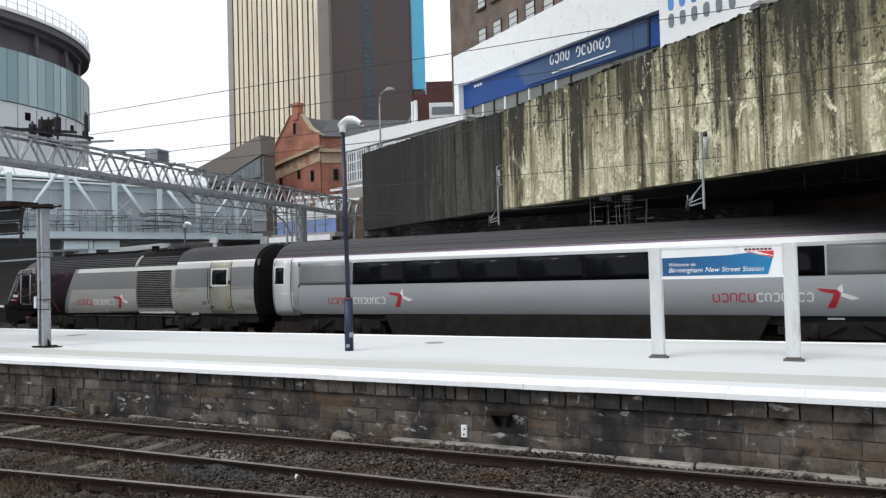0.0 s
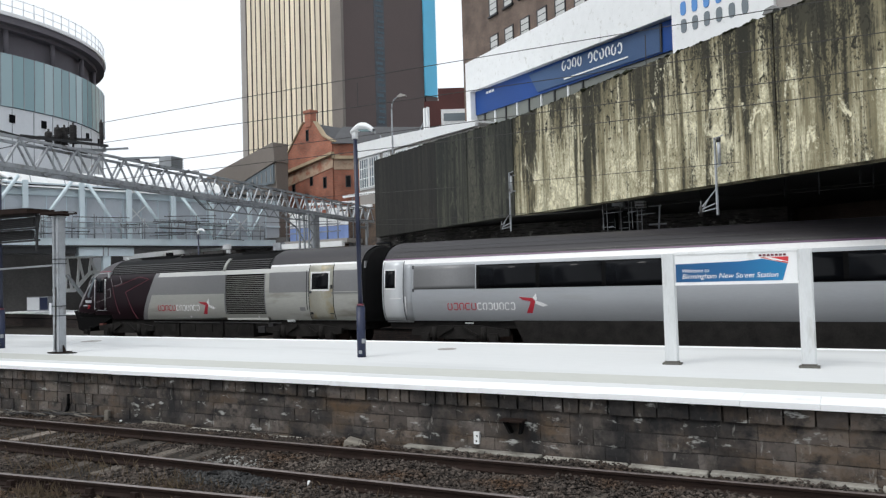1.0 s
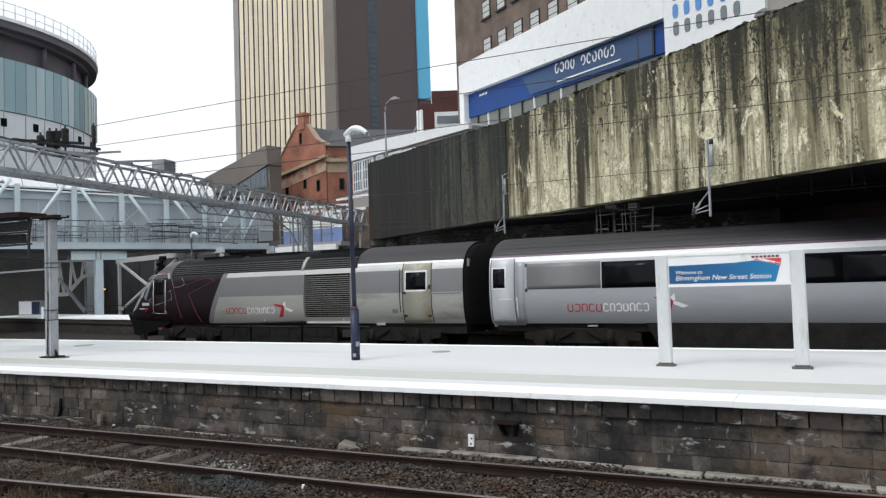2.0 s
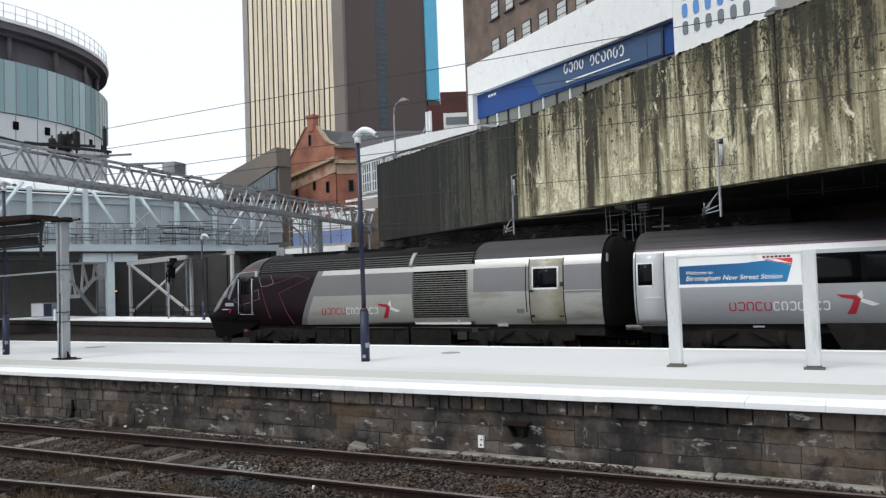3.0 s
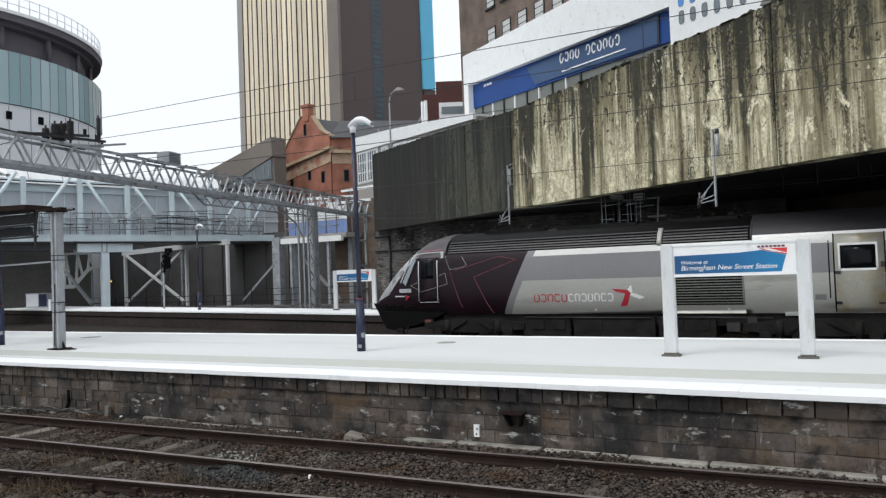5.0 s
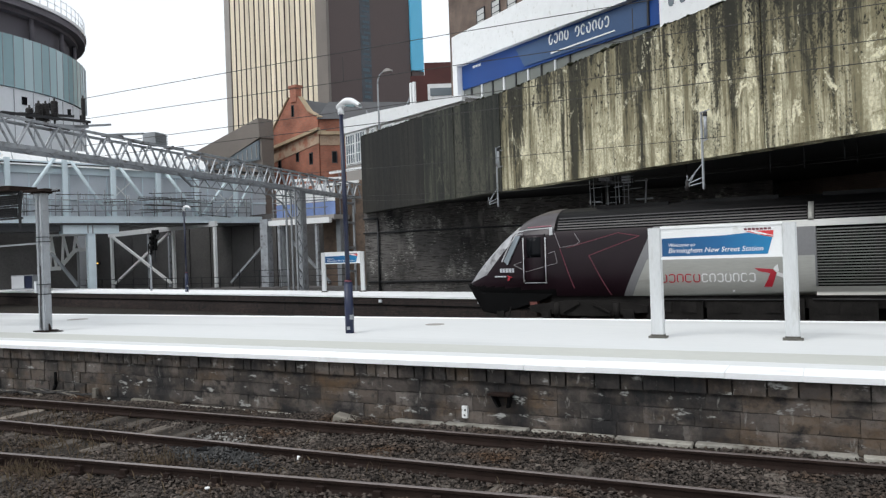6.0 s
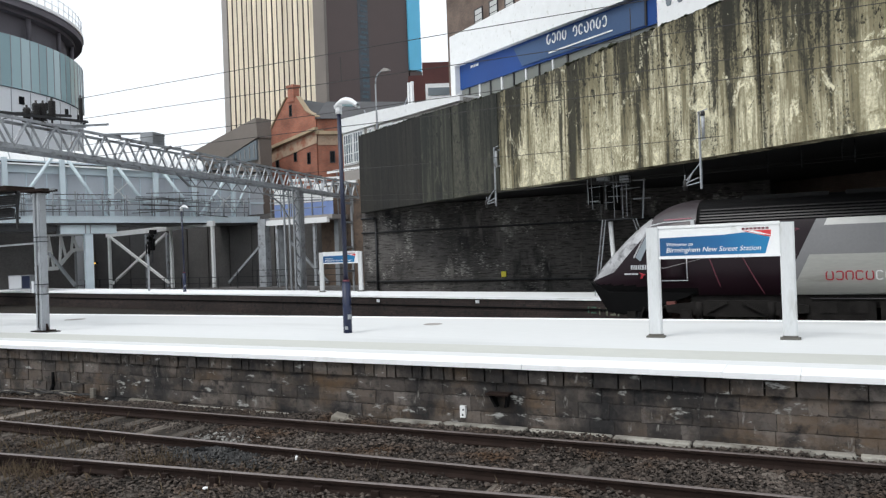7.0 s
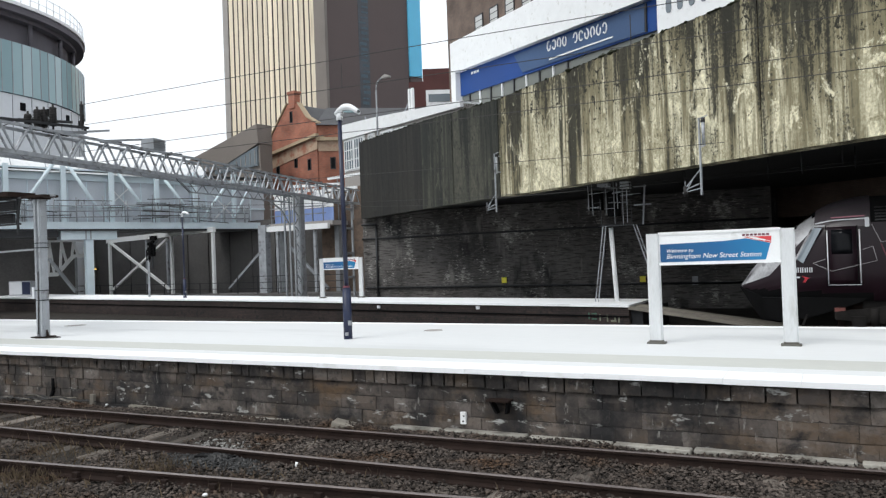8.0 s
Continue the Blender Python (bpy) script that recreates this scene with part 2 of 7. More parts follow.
def soot_mat():
    """An old brick wall under soot: blurred grey and black patches, whitish salts along the courses."""
    m, n, l, b = node_mat("soot_black_brick")
    tc = n.new("ShaderNodeTexCoord")

    def tex(sc, stretch=(1, 1, 1), rough=0.6):
        mp, t = n.new("ShaderNodeMapping"), n.new("ShaderNodeTexNoise")
        mp.inputs["Scale"].default_value = stretch
        t.inputs["Scale"].default_value, t.inputs["Detail"].default_value = sc, 8
        t.inputs["Roughness"].default_value = rough
        l.new(tc.outputs["Object"], mp.inputs[0])
        l.new(mp.outputs[0], t.inputs["Vector"])
        return t.outputs[0]

    def layer(base, color, source, lo, hi):
        r = ramp(n, [(lo, (0, 0, 0)), (hi, (1, 1, 1))])
        l.new(source, r.inputs[0])
        mx = n.new("ShaderNodeMix")
        mx.data_type = "RGBA"
        l.new(r.outputs[0], mx.inputs[0])
        l.new(base, mx.inputs[6])
        mx.inputs[7].default_value = (*color, 1)
        return mx.outputs[2]
    base = ramp(n, [(0.35, (0.045, 0.043, 0.042)), (0.65, (0.155, 0.147, 0.14))])
    l.new(tex(0.32, (1, 1, 0.7)), base.inputs[0])
    c = layer(base.outputs[0], (0.035, 0.031, 0.029), tex(4.0, (0.35, 0.35, 3.2)), 0.48, 0.60)
    c = layer(c, (0.115, 0.105, 0.098), tex(9.0, (0.45, 0.45, 2.4)), 0.54, 0.62)
    c = layer(c, (0.018, 0.0175, 0.018), tex(0.7, (1, 1, 0.5)), 0.56, 0.68)
    c = layer(c, (0.17, 0.16, 0.15), tex(0.9, (1.6, 1.6, 0.4)), 0.61, 0.72)
    salt = n.new("ShaderNodeMath")
    salt.operation = "MULTIPLY_ADD"
    l.new(tex(0.55, (1.4, 1.4, 0.9)), salt.inputs[0])
    salt.inputs[1].default_value = 0.55
    half = n.new("ShaderNodeMath")
    half.operation = "MULTIPLY"
    half.inputs[1].default_value = 0.55
    l.new(tex(6.5, (0.55, 0.55, 2.4), 0.75), half.inputs[0])
    l.new(half.outputs[0], salt.inputs[2])
    c = layer(c, (0.42, 0.41, 0.38), salt.outputs[0], 0.605, 0.67)
    l.new(c, b.inputs["Base Color"])
    b.inputs["Roughness"].default_value = 0.9
    bp = n.new("ShaderNodeBump")
    bp.inputs["Strength"].default_value, bp.inputs["Distance"].default_value = 0.4, 0.02
    l.new(tex(9.0, (0.4, 0.4, 2.0)), bp.inputs["Height"])
    l.new(bp.outputs[0], b.inputs["Normal"])
    return m


M = {
    "ballast": mat("ballast_stone", (0.026, 0.022, 0.018), 0.95, vary=0.6, scale=1.2, fine=14, bump=1.0, spec=0.2),
    "stone": mat("ballast_pieces", (0.059, 0.048, 0.041), 0.9, vary=0.66, scale=0.8, fine=30, bump=0.3, spread=0.8, island=True, dirt=(0.062, 0.038, 0.024), dirt_amount=0.35, spec=0.25),
    "rail_rust": mat("rusty_rail", (0.022, 0.0138, 0.0112), 0.8, vary=0.45, scale=4, fine=60, bump=0.3, spec=0.15),
    "rail_top": mat("rail_head", (0.21, 0.178, 0.168), 0.45, metal=0.5, vary=0.35, scale=3, fine=50, bump=0.1, stretch=(0.2, 4, 4)),
    "sleeper": mat("weathered_sleeper", (0.14, 0.12, 0.102), 0.9, vary=0.5, scale=3, fine=40, bump=0.5, spread=0.6, dirt=(0.035, 0.03, 0.026), dirt_amount=0.35, stretch=(4, 0.5, 1), spec=0.2),
    "platform": mat("pale_platform_paving", (0.665, 0.675, 0.675), 0.85, vary=0.06, scale=0.35, fine=18, bump=0.1, dirt=(0.53, 0.54, 0.54), dirt_amount=0.3, stretch=(0.16, 1, 1)),
    "coping": mat("white_painted_coping", (0.90, 0.91, 0.92), 0.7, vary=0.04, scale=1.0, fine=30, bump=0.1, dirt=(0.7, 0.7, 0.68), dirt_amount=0.02),
    "block": wall_mat("sooty_concrete_block"),
    "joint": wall_mat("sooty_wall_joint", 0.35),
    "mortar": mat("dark_mortar", (0.028, 0.025, 0.021), 0.95, vary=0.4, scale=3, fine=30, bump=0.4, spec=0.2),
    "brick_dark": soot_mat(),
    # one stained concrete, lit and in two darker copies that hold the shade as colour
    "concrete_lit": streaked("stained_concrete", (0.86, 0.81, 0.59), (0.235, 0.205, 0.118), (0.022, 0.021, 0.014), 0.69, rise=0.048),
    "concrete_dark": streaked("shaded_mossy_concrete", (0.085, 0.083, 0.062), (0.032, 0.034, 0.026), (0.010, 0.0115, 0.0095), 0.6, 11.0, rise=0.03),
    "concrete_black": streaked("deep_shaded_concrete", (0.03, 0.028, 0.023), (0.017, 0.0165, 0.0135), (0.009, 0.009, 0.008), 0.6, 17.0, rise=0.03),
    # near-black colour stands in for the darkness under the road bridge
    "soffit": mat("shade_black", (0.012, 0.012, 0.012), 0.95, vary=0.3, bump=0.2),
    "steel": mat("galvanised_steel", (0.36, 0.38, 0.405), 0.5, metal=0.2, vary=0.3, scale=2, fine=30, bump=0.1, dirt=(0.13, 0.115, 0.105), dirt_amount=0.22),
    "steel_dull": mat("dull_gantry_steel", (0.27, 0.285, 0.30), 0.6, metal=0.2, vary=0.25, scale=2, fine=30, bump=0.1),
    "pale_steel": mat("pale_blue_painted_steel", (0.66, 0.755, 0.80), 0.5, vary=0.1, scale=1, fine=20, bump=0.05),
    "cladding": mat("grey_corrugated_cladding", (0.55, 0.585, 0.63), 0.5, metal=0.1, vary=0.1, scale=0.6, fine=10, bump=0.05),
    "white_paint": mat("white_paint", (0.82, 0.83, 0.83), 0.45, vary=0.05, scale=2, fine=30, bump=0.04, dirt=(0.6, 0.6, 0.57), dirt_amount=0.05),
    "post_white": mat("weathered_white_post", (0.60, 0.615, 0.62), 0.5, vary=0.12, scale=1.5, fine=20, bump=0.04, stretch=(3, 3, 0.6), dirt=(0.42, 0.42, 0.40), dirt_amount=0.12),
    "navy": mat("navy_paint", (0.012, 0.017, 0.045), 0.4, vary=0.25, scale=3, fine=40, bump=0.05),
    "sign_red": mat("sign_red", (0.62, 0.045, 0.05), 0.4, vary=0.05, bump=0.0),
    "fascia_blue": mat("fascia_blue", (0.016, 0.062, 0.24), 0.45, spec=0.2, vary=0.12, scale=0.3, fine=8, bump=0.02),
    "brown_brick": brick_mat("brown_brick", (0.175, 0.125, 0.10), (0.14, 0.10, 0.08), (0.11, 0.09, 0.075)),
    "red_brick": brick_mat("red_brick", (0.40, 0.15, 0.095), (0.31, 0.115, 0.075), (0.26, 0.15, 0.11), (0.15, 0.085, 0.065), 0.3),
    "sandstone": mat("sandstone", (0.42, 0.33, 0.22), 0.85, vary=0.2, scale=1, fine=12, bump=0.15),
    "stone_band": mat("patched_stone_band", (0.44, 0.32, 0.23), 0.85, vary=0.25, scale=0.9, fine=9, bump=0.15, dirt=(0.34, 0.14, 0.09), dirt_amount=0.45),
    "slate": mat("slate_roof", (0.075, 0.075, 0.08), 0.7, vary=0.25, scale=1, fine=9, bump=0.2),
    "brown_roof": mat("brown_metal_roof", (0.19, 0.165, 0.145), 0.6, vary=0.15, scale=0.4, fine=6, bump=0.1),
    "gold": mat("gold_panel", (0.76, 0.67, 0.51), 0.4, metal=0.1, vary=0.12, scale=0.6, fine=4, bump=0.03, spread=0.13, stretch=(1.6, 1.6, 0.07), dirt=(0.50, 0.42, 0.30), dirt_amount=0.25),
    "tower_brown": mat("brown_tower_cladding", (0.088, 0.062, 0.059), 0.6, vary=0.1, scale=0.2, fine=4, bump=0.05),
    "tower_blue": mat("sky_blue_panel", (0.11, 0.50, 0.75), 0.4, vary=0.06, scale=0.3, fine=4, bump=0.02),
    "grey_stone": mat("grey_render", (0.34, 0.32, 0.30), 0.8, vary=0.1, scale=0.4, fine=6, bump=0.1),
    "dark_metal": mat("dark_metal", (0.03, 0.031, 0.034), 0.55, metal=0.2, vary=0.3, bump=0.1),
    "black": mat("matt_black", (0.005, 0.005, 0.0053), 0.85, vary=0.4, bump=0.2, spec=0.1),
    "hangar": mat("dark_slab_underside", (0.12, 0.11, 0.125), 0.9, vary=0.2, scale=0.3, bump=0.1),
    "glass": glass_mat("dark_window_glass", (0.006, 0.0065, 0.008), 0.12, 1.22),
    "glass_teal": glass_mat("teal_curtain_glass", (0.29, 0.42, 0.45), 0.12),
    "glass_pale": glass_mat("pale_teal_glass", (0.37, 0.49, 0.52), 0.12),
    "glass_deep": glass_mat("deep_teal_glass", (0.22, 0.34, 0.37), 0.12),
    "blind_glass": glass_mat("pale_blind_behind_glass", (0.52, 0.525, 0.51), 0.2),
    "window": glass_mat("grey_window_glass", (0.16, 0.19, 0.21), 0.15),
    "silver": mat("dusty_silver_paint", (0.41, 0.41, 0.38), 0.38, metal=0.25, vary=0.12, scale=0.7, fine=14, bump=0.03, stretch=(0.4, 1, 2), dirt=(0.21, 0.195, 0.16), dirt_amount=0.22),
    "silver_clean": mat("silver_paint", (0.385, 0.40, 0.42), 0.34, metal=0.3, vary=0.06, scale=0.6, fine=14, bump=0.02, stretch=(0.4, 1, 2), dirt=(0.34, 0.34, 0.335), dirt_amount=0.12),
    "pale_silver": mat("pale_silver_paint", (0.55, 0.55, 0.53), 0.36, metal=0.25, vary=0.12, scale=0.8, fine=14, bump=0.02, stretch=(0.4, 1, 2)),
    "line_grey": mat("dull_white_line", (0.30, 0.285, 0.29), 0.45, vary=0.1, bump=0.0),
    "mid_grey": mat("mid_grey_paint", (0.205, 0.205, 0.21), 0.4, metal=0.15, vary=0.1, scale=0.6, fine=14, bump=0.02),
    "stripe": mat("white_stripe_paint", (0.80, 0.80, 0.80), 0.35, vary=0.08, scale=1, fine=14, bump=0.02),
    "maroon": mat("maroon_paint", (0.012, 0.0048, 0.008), 0.35, vary=0.25, scale=0.8, fine=20, bump=0.02, spec=0.3),
    "roof_grey": mat("sooty_train_roof", (0.024, 0.0215, 0.025), 0.55, vary=0.4, scale=0.7, fine=12, bump=0.05, stretch=(0.25, 2, 2)),
    "under": mat("brake_dust_underframe", (0.017, 0.0155, 0.0145), 0.8, vary=0.6, scale=3, fine=30, bump=0.2, spec=0.15),
    "logo_red": mat("logo_red", (0.40, 0.02, 0.035), 0.4, vary=0.05, bump=0.0),
    "dull_red": mat("dull_red_paint", (0.16, 0.05, 0.04), 0.6, vary=0.3, bump=0.05),
    "logo_line": mat("dull_red_line", (0.125, 0.023, 0.038), 0.4, vary=0.05, bump=0.0),
    "pink": mat("pink_line_paint", (0.42, 0.16, 0.2), 0.45, vary=0.15, bump=0.0),
    "cab_roof": mat("dusty_cab_roof", (0.06, 0.05, 0.055), 0.4, vary=0.25, scale=1, fine=14, bump=0.03),
    # silver surround; its patches paint the uneven reflections of the windscreen glass
    "nose_dust": mat("patchy_silver_nose", (0.42, 0.42, 0.43), 0.35, metal=0.25, vary=0.3, scale=2.2, fine=18, bump=0.05, dirt=(0.10, 0.095, 0.1), dirt_amount=0.35),
    "grille": mat("grille_grey", (0.19, 0.19, 0.182), 0.5, metal=0.2, vary=0.25, scale=1.2, fine=20, bump=0.05),
    "roof_black": mat("oily_black_roof", (0.008, 0.0078, 0.0082), 0.6, vary=0.4, scale=0.8, fine=12, bump=0.1, spec=0.12),
    "roof_rib": mat("dusty_black_rib", (0.026, 0.0245, 0.0255), 0.45, vary=0.5, scale=0.8, fine=12, bump=0.05),
    "purple": mat("purple_paint", (0.10, 0.045, 0.10), 0.4, vary=0.1, bump=0.0),
    "fascia_pale": mat("sign_panel_blue", (0.055, 0.10, 0.20), 0.45, spec=0.2, vary=0.1, scale=0.3, fine=8, bump=0.02),
    "pane_blue": glass_mat("bright_blue_pane", (0.09, 0.27, 0.62), 0.2),
    "pale_wall": mat("pale_panel_wall", (0.66, 0.685, 0.72), 0.5, vary=0.06, scale=0.2, fine=4, bump=0.02),
    "slit_dark": mat("blue_grey_strip", (0.055, 0.062, 0.075), 0.5, vary=0.4, scale=0.4, fine=3, bump=0.0),
    "slit": mat("dull_blue_slit", (0.045, 0.08, 0.105), 0.4, vary=0.4, scale=0.5, fine=3, bump=0.0),
    "red_dark": mat("dark_red_brick", (0.09, 0.034, 0.031), 0.9, vary=0.2, scale=0.6, fine=9, bump=0.1),
    "brick_brown": mat("weathered_brown_brick", (0.14, 0.10, 0.075), 0.9, vary=0.35, scale=0.8, fine=9, bump=0.2, dirt=(0.06, 0.05, 0.045), dirt_amount=0.4),
    "hoard_blue": mat("hoarding_blue", (0.22, 0.31, 0.58), 0.5, vary=0.15, scale=0.8, fine=9, bump=0.02),
    "undercroft": mat("dark_boarding", (0.095, 0.09, 0.088), 0.8, vary=0.5, scale=0.3, fine=9, bump=0.1, spread=0.15),
    "navy_base": mat("scuffed_blue_paint", (0.011, 0.018, 0.052), 0.45, vary=0.3, scale=5, fine=40, bump=0.08),
    "sign_foot": mat("grimy_foot", (0.12, 0.115, 0.10), 0.8, vary=0.3, scale=9, fine=50, bump=0.1),
    "weed": mat("dry_weed", (0.095, 0.068, 0.04), 0.9, vary=0.4, bump=0.0),
    "paving_grey": mat("grey_paving", (0.53, 0.535, 0.50), 0.85, vary=0.08, scale=0.5, fine=18, bump=0.1, stretch=(0.3, 1, 1)),
    "door_silver": mat("pale_door_paint", (0.60, 0.615, 0.63), 0.35, metal=0.15, vary=0.05, scale=0.6, fine=14, bump=0.02),
    "brick_far": brick_mat("brown_platform_brick", (0.046, 0.03, 0.026), (0.028, 0.02, 0.018), (0.012, 0.011, 0.011), (0.012, 0.011, 0.011), 0.75),
    "moss": mat("black_moss", (0.028, 0.03, 0.018), 0.95, vary=0.5, scale=3, fine=20, bump=0.3, spec=0.1),
    "cable": mat("dark_cable", (0.035, 0.033, 0.032), 0.7, vary=0.2, bump=0.0),
    "insulator": mat("brown_insulator", (0.012, 0.010, 0.010), 0.6, vary=0.2, bump=0.0),
    "timber": mat("grey_timber", (0.17, 0.155, 0.13), 0.9, vary=0.4, scale=2, fine=30, bump=0.3, stretch=(0.3, 3, 3), spread=0.35),
    "trough": mat("pale_trough_concrete", (0.30, 0.285, 0.25), 0.9, vary=0.35, scale=2.5, fine=30, bump=0.3, dirt=(0.10, 0.09, 0.075), dirt_amount=0.35, spread=0.2),
    "van_door": mat("grimy_door_paint", (0.40, 0.39, 0.33), 0.42, metal=0.2, vary=0.15, scale=1.1, fine=14, bump=0.03, dirt=(0.34, 0.28, 0.16), dirt_amount=0.35),
    "pale_stone": mat("pale_ballast", (0.24, 0.235, 0.22), 0.9, vary=0.4, scale=3, fine=30, bump=0.3, spread=0.4, island=True),
    "oily": mat("oil_black_stone", (0.008, 0.0075, 0.007), 0.45, vary=0.5, scale=4, fine=30, bump=0.3),
    # pale base colour stands in for sky reflected in the windscreen
    "windscreen": glass_mat("pale_reflection_glass", (0.24, 0.28, 0.31), 0.05, 1.7),
    "glazing_pale": glass_mat("grimy_shop_glass", (0.17, 0.18, 0.165), 0.25),
    "scrawl_green": mat("sprayed_green_paint", (0.05, 0.12, 0.085), 0.7, vary=0.35, scale=6, fine=40, bump=0.0),
    "scrawl": mat("sprayed_paint", (0.17, 0.18, 0.13), 0.7, vary=0.35, scale=6, fine=40, bump=0.0),
    "yellow": mat("yellow_plate", (1.0, 0.86, 0.08), 0.5, vary=0.05, bump=0.0),
    "lamp_white": mat("lamp_head_white", (0.85, 0.86, 0.87), 0.35, vary=0.03, bump=0.0),
}


def printed_blue():
    """The sign's print: deep blue that turns lighter along the board."""
    m, n, l, b = node_mat("sign_blue")
    tc, sep, mr, r = n.new("ShaderNodeTexCoord"), n.new("ShaderNodeSeparateXYZ"), n.new("ShaderNodeMapRange"), ramp(n, [(0.0, (0.008, 0.075, 0.20)), (0.55, (0.010, 0.115, 0.29)), (1.0, (0.012, 0.20, 0.42))])
    mr.inputs[1].default_value, mr.inputs[2].default_value = 0.1, 1.95
    l.new(tc.outputs["Object"], sep.inputs[0])
    l.new(sep.outputs["X"], mr.inputs[0])
    l.new(mr.outputs[0], r.inputs[0])
    l.new(r.outputs[0], b.inputs["Base Color"])
    b.inputs["Roughness"].default_value = 0.4
    return m


M["sign_blue"] = printed_blue()
M["lamp_orange"], _n, _l, _b = node_mat("glowing_orange_lens")
_b.inputs["Base Color"].default_value = (0.9, 0.5, 0.1, 1)
_b.inputs["Emission Color"].default_value, _b.inputs["Emission Strength"].default_value = (1.0, 0.55, 0.12, 1), 1.2


# ---- mesh helpers ----
def bx(bm, x0, y0, z0, x1, y1, z1, mi=0):
    vs = [bm.verts.new((x, y, z)) for x in (x0, x1) for y in (y0, y1) for z in (z0, z1)]
    for q in ((0, 1, 3, 2), (4, 6, 7, 5), (0, 4, 5, 1), (2, 3, 7, 6), (0, 2, 6, 4), (1, 5, 7, 3)):
        f = bm.faces.new([vs[i] for i in q])
        f.material_index = mi
    return vs


def bar(bm, a, b, w, h=None, mi=0):
    """A square-edged member from a to b."""
    a, b, h = Vector(a), Vector(b), h or w
    d = (b - a).normalized()
    side = d.cross(Vector((0, 0, 1)))
    side = side.normalized() if side.length > 1e-4 else Vector((1, 0, 0))
    up = side.cross(d)
    ring = [[bm.verts.new(p + side * sx * w / 2 + up * sy * h / 2) for sx, sy in ((-1, -1), (1, -1), (1, 1), (-1, 1))] for p in (a, b)]
    for i in range(4):
        bm.faces.new((ring[0][i], ring[0][(i + 1) % 4], ring[1][(i + 1) % 4], ring[1][i])).material_index = mi
    bm.faces.new(ring[0][::-1]).material_index = mi
    bm.faces.new(ring[1]).material_index = mi


def rod(bm, a, b, r, seg=8, r2=None, mi=0):
    a, b = Vector(a), Vector(b)
    d = (b - a).normalized()
    side = d.cross(Vector((0, 0, 1)))
    side = side.normalized() if side.length > 1e-4 else Vector((1, 0, 0))
    up = side.cross(d)
    rings = []
    for p, rad in ((a, r), (b, r if r2 is None else r2)):
        rings.append([bm.verts.new(p + (side * math.cos(2 * math.pi * i / seg) + up * math.sin(2 * math.pi * i / seg)) * rad) for i in range(seg)])
    for i in range(seg):
        f = bm.faces.new((rings[0][i], rings[0][(i + 1) % seg], rings[1][(i + 1) % seg], rings[1][i]))
        f.smooth, f.material_index = True, mi
    bm.faces.new(rings[0][::-1]).material_index = mi
    bm.faces.new(rings[1]).material_index = mi


def prism(bm, pts, z0, z1, mi=0):
    """An upright prism over a plan outline."""
    lo, hi = [bm.verts.new((x, y, z0)) for x, y in pts], [bm.verts.new((x, y, z1)) for x, y in pts]
    for i in range(len(pts)):
        j = (i + 1) % len(pts)
        bm.faces.new((lo[i], lo[j], hi[j], hi[i])).material_index = mi
    bm.faces.new(lo[::-1]).material_index = mi
    bm.faces.new(hi).material_index = mi


def slab(bm, pts, y0, y1, mi=0):
    """A flat plate in the x-z plane, between y0 and y1."""
    lo, hi = [bm.verts.new((x, y0, z)) for x, z in pts], [bm.verts.new((x, y1, z)) for x, z in pts]
    for i in range(len(pts)):
        j = (i + 1) % len(pts)
        bm.faces.new((lo[i], lo[j], hi[j], hi[i])).material_index = mi
    bm.faces.new(lo[::-1]).material_index = mi
    bm.faces.new(hi).material_index = mi


def mesh(name, bm, mats):
    bmesh.ops.recalc_face_normals(bm, faces=bm.faces)
    me = bpy.data.meshes.new(name)
    bm.to_mesh(me)
    bm.free()
    for m in mats if isinstance(mats, (list, tuple)) else [mats]:
        me.materials.append(M[m])
    return me


def thing(name, bm, mats, label="", category="", group="", kind="", m=None):
    ob = new(name, mesh(name, bm, mats) if bm else None)
    if m is not None:
        ob.matrix_basis = m
    return tagged(ob, label, category, group, kind)


def part(name, bm, mats, parent, label=""):
    ob = new(name, mesh(name, bm, mats))
    ob.parent = parent
    return tagged(ob, label)


def piece(name, me, parent, loc, rz=0.0):
    ob = new(name, me)
    ob.parent = parent
    ob.matrix_basis = pose(*loc, 0, 0, rz)
    return ob


RAIL = -0.915


def near_edge(x):
    return 10.237 + 0.036 * x


def far_edge(x):
    return 17.149 + 0.030 * x


# ---- ground and tracks ----
bm = bmesh.new()
bx(bm, -900, -300, -1.6, 600, 1200, -1.10)
ground = thing("ground", bm, "ballast", "brown-grey railway ballast stretching under all the tracks", "ground", kind="structure")


def track(name, y0, k, xa, xb, rails=(0.0, -1.505), label=""):
    root = thing(name, None, None, label, "railway track", kind="structure")
    ang = math.degrees(math.atan(k))
    for dy in rails:
        bm = bmesh.new()
        prof = [(-0.07, -0.155), (0.07, -0.155), (0.07, -0.135), (0.012, -0.11), (0.012, -0.045), (0.036, -0.035), (0.036, -0.004), (0.028, 0.0), (-0.028, 0.0), (-0.036, -0.004), (-0.036, -0.035), (-0.012, -0.045), (-0.012, -0.11), (-0.07, -0.135)]
        ends = [[bm.verts.new((x, y0 + dy + k * x + p, RAIL + q)) for p, q in prof] for x in (xa, xb)]
        for i in range(len(prof)):
            j = (i + 1) % len(prof)
            f = bm.faces.new((ends[0][i], ends[0][j], ends[1][j], ends[1][i]))
            f.material_index = 1 if i in (6, 7, 8) else 0
        part("rail", bm, ["rail_rust", "rail_top"], root)
    return root, ang


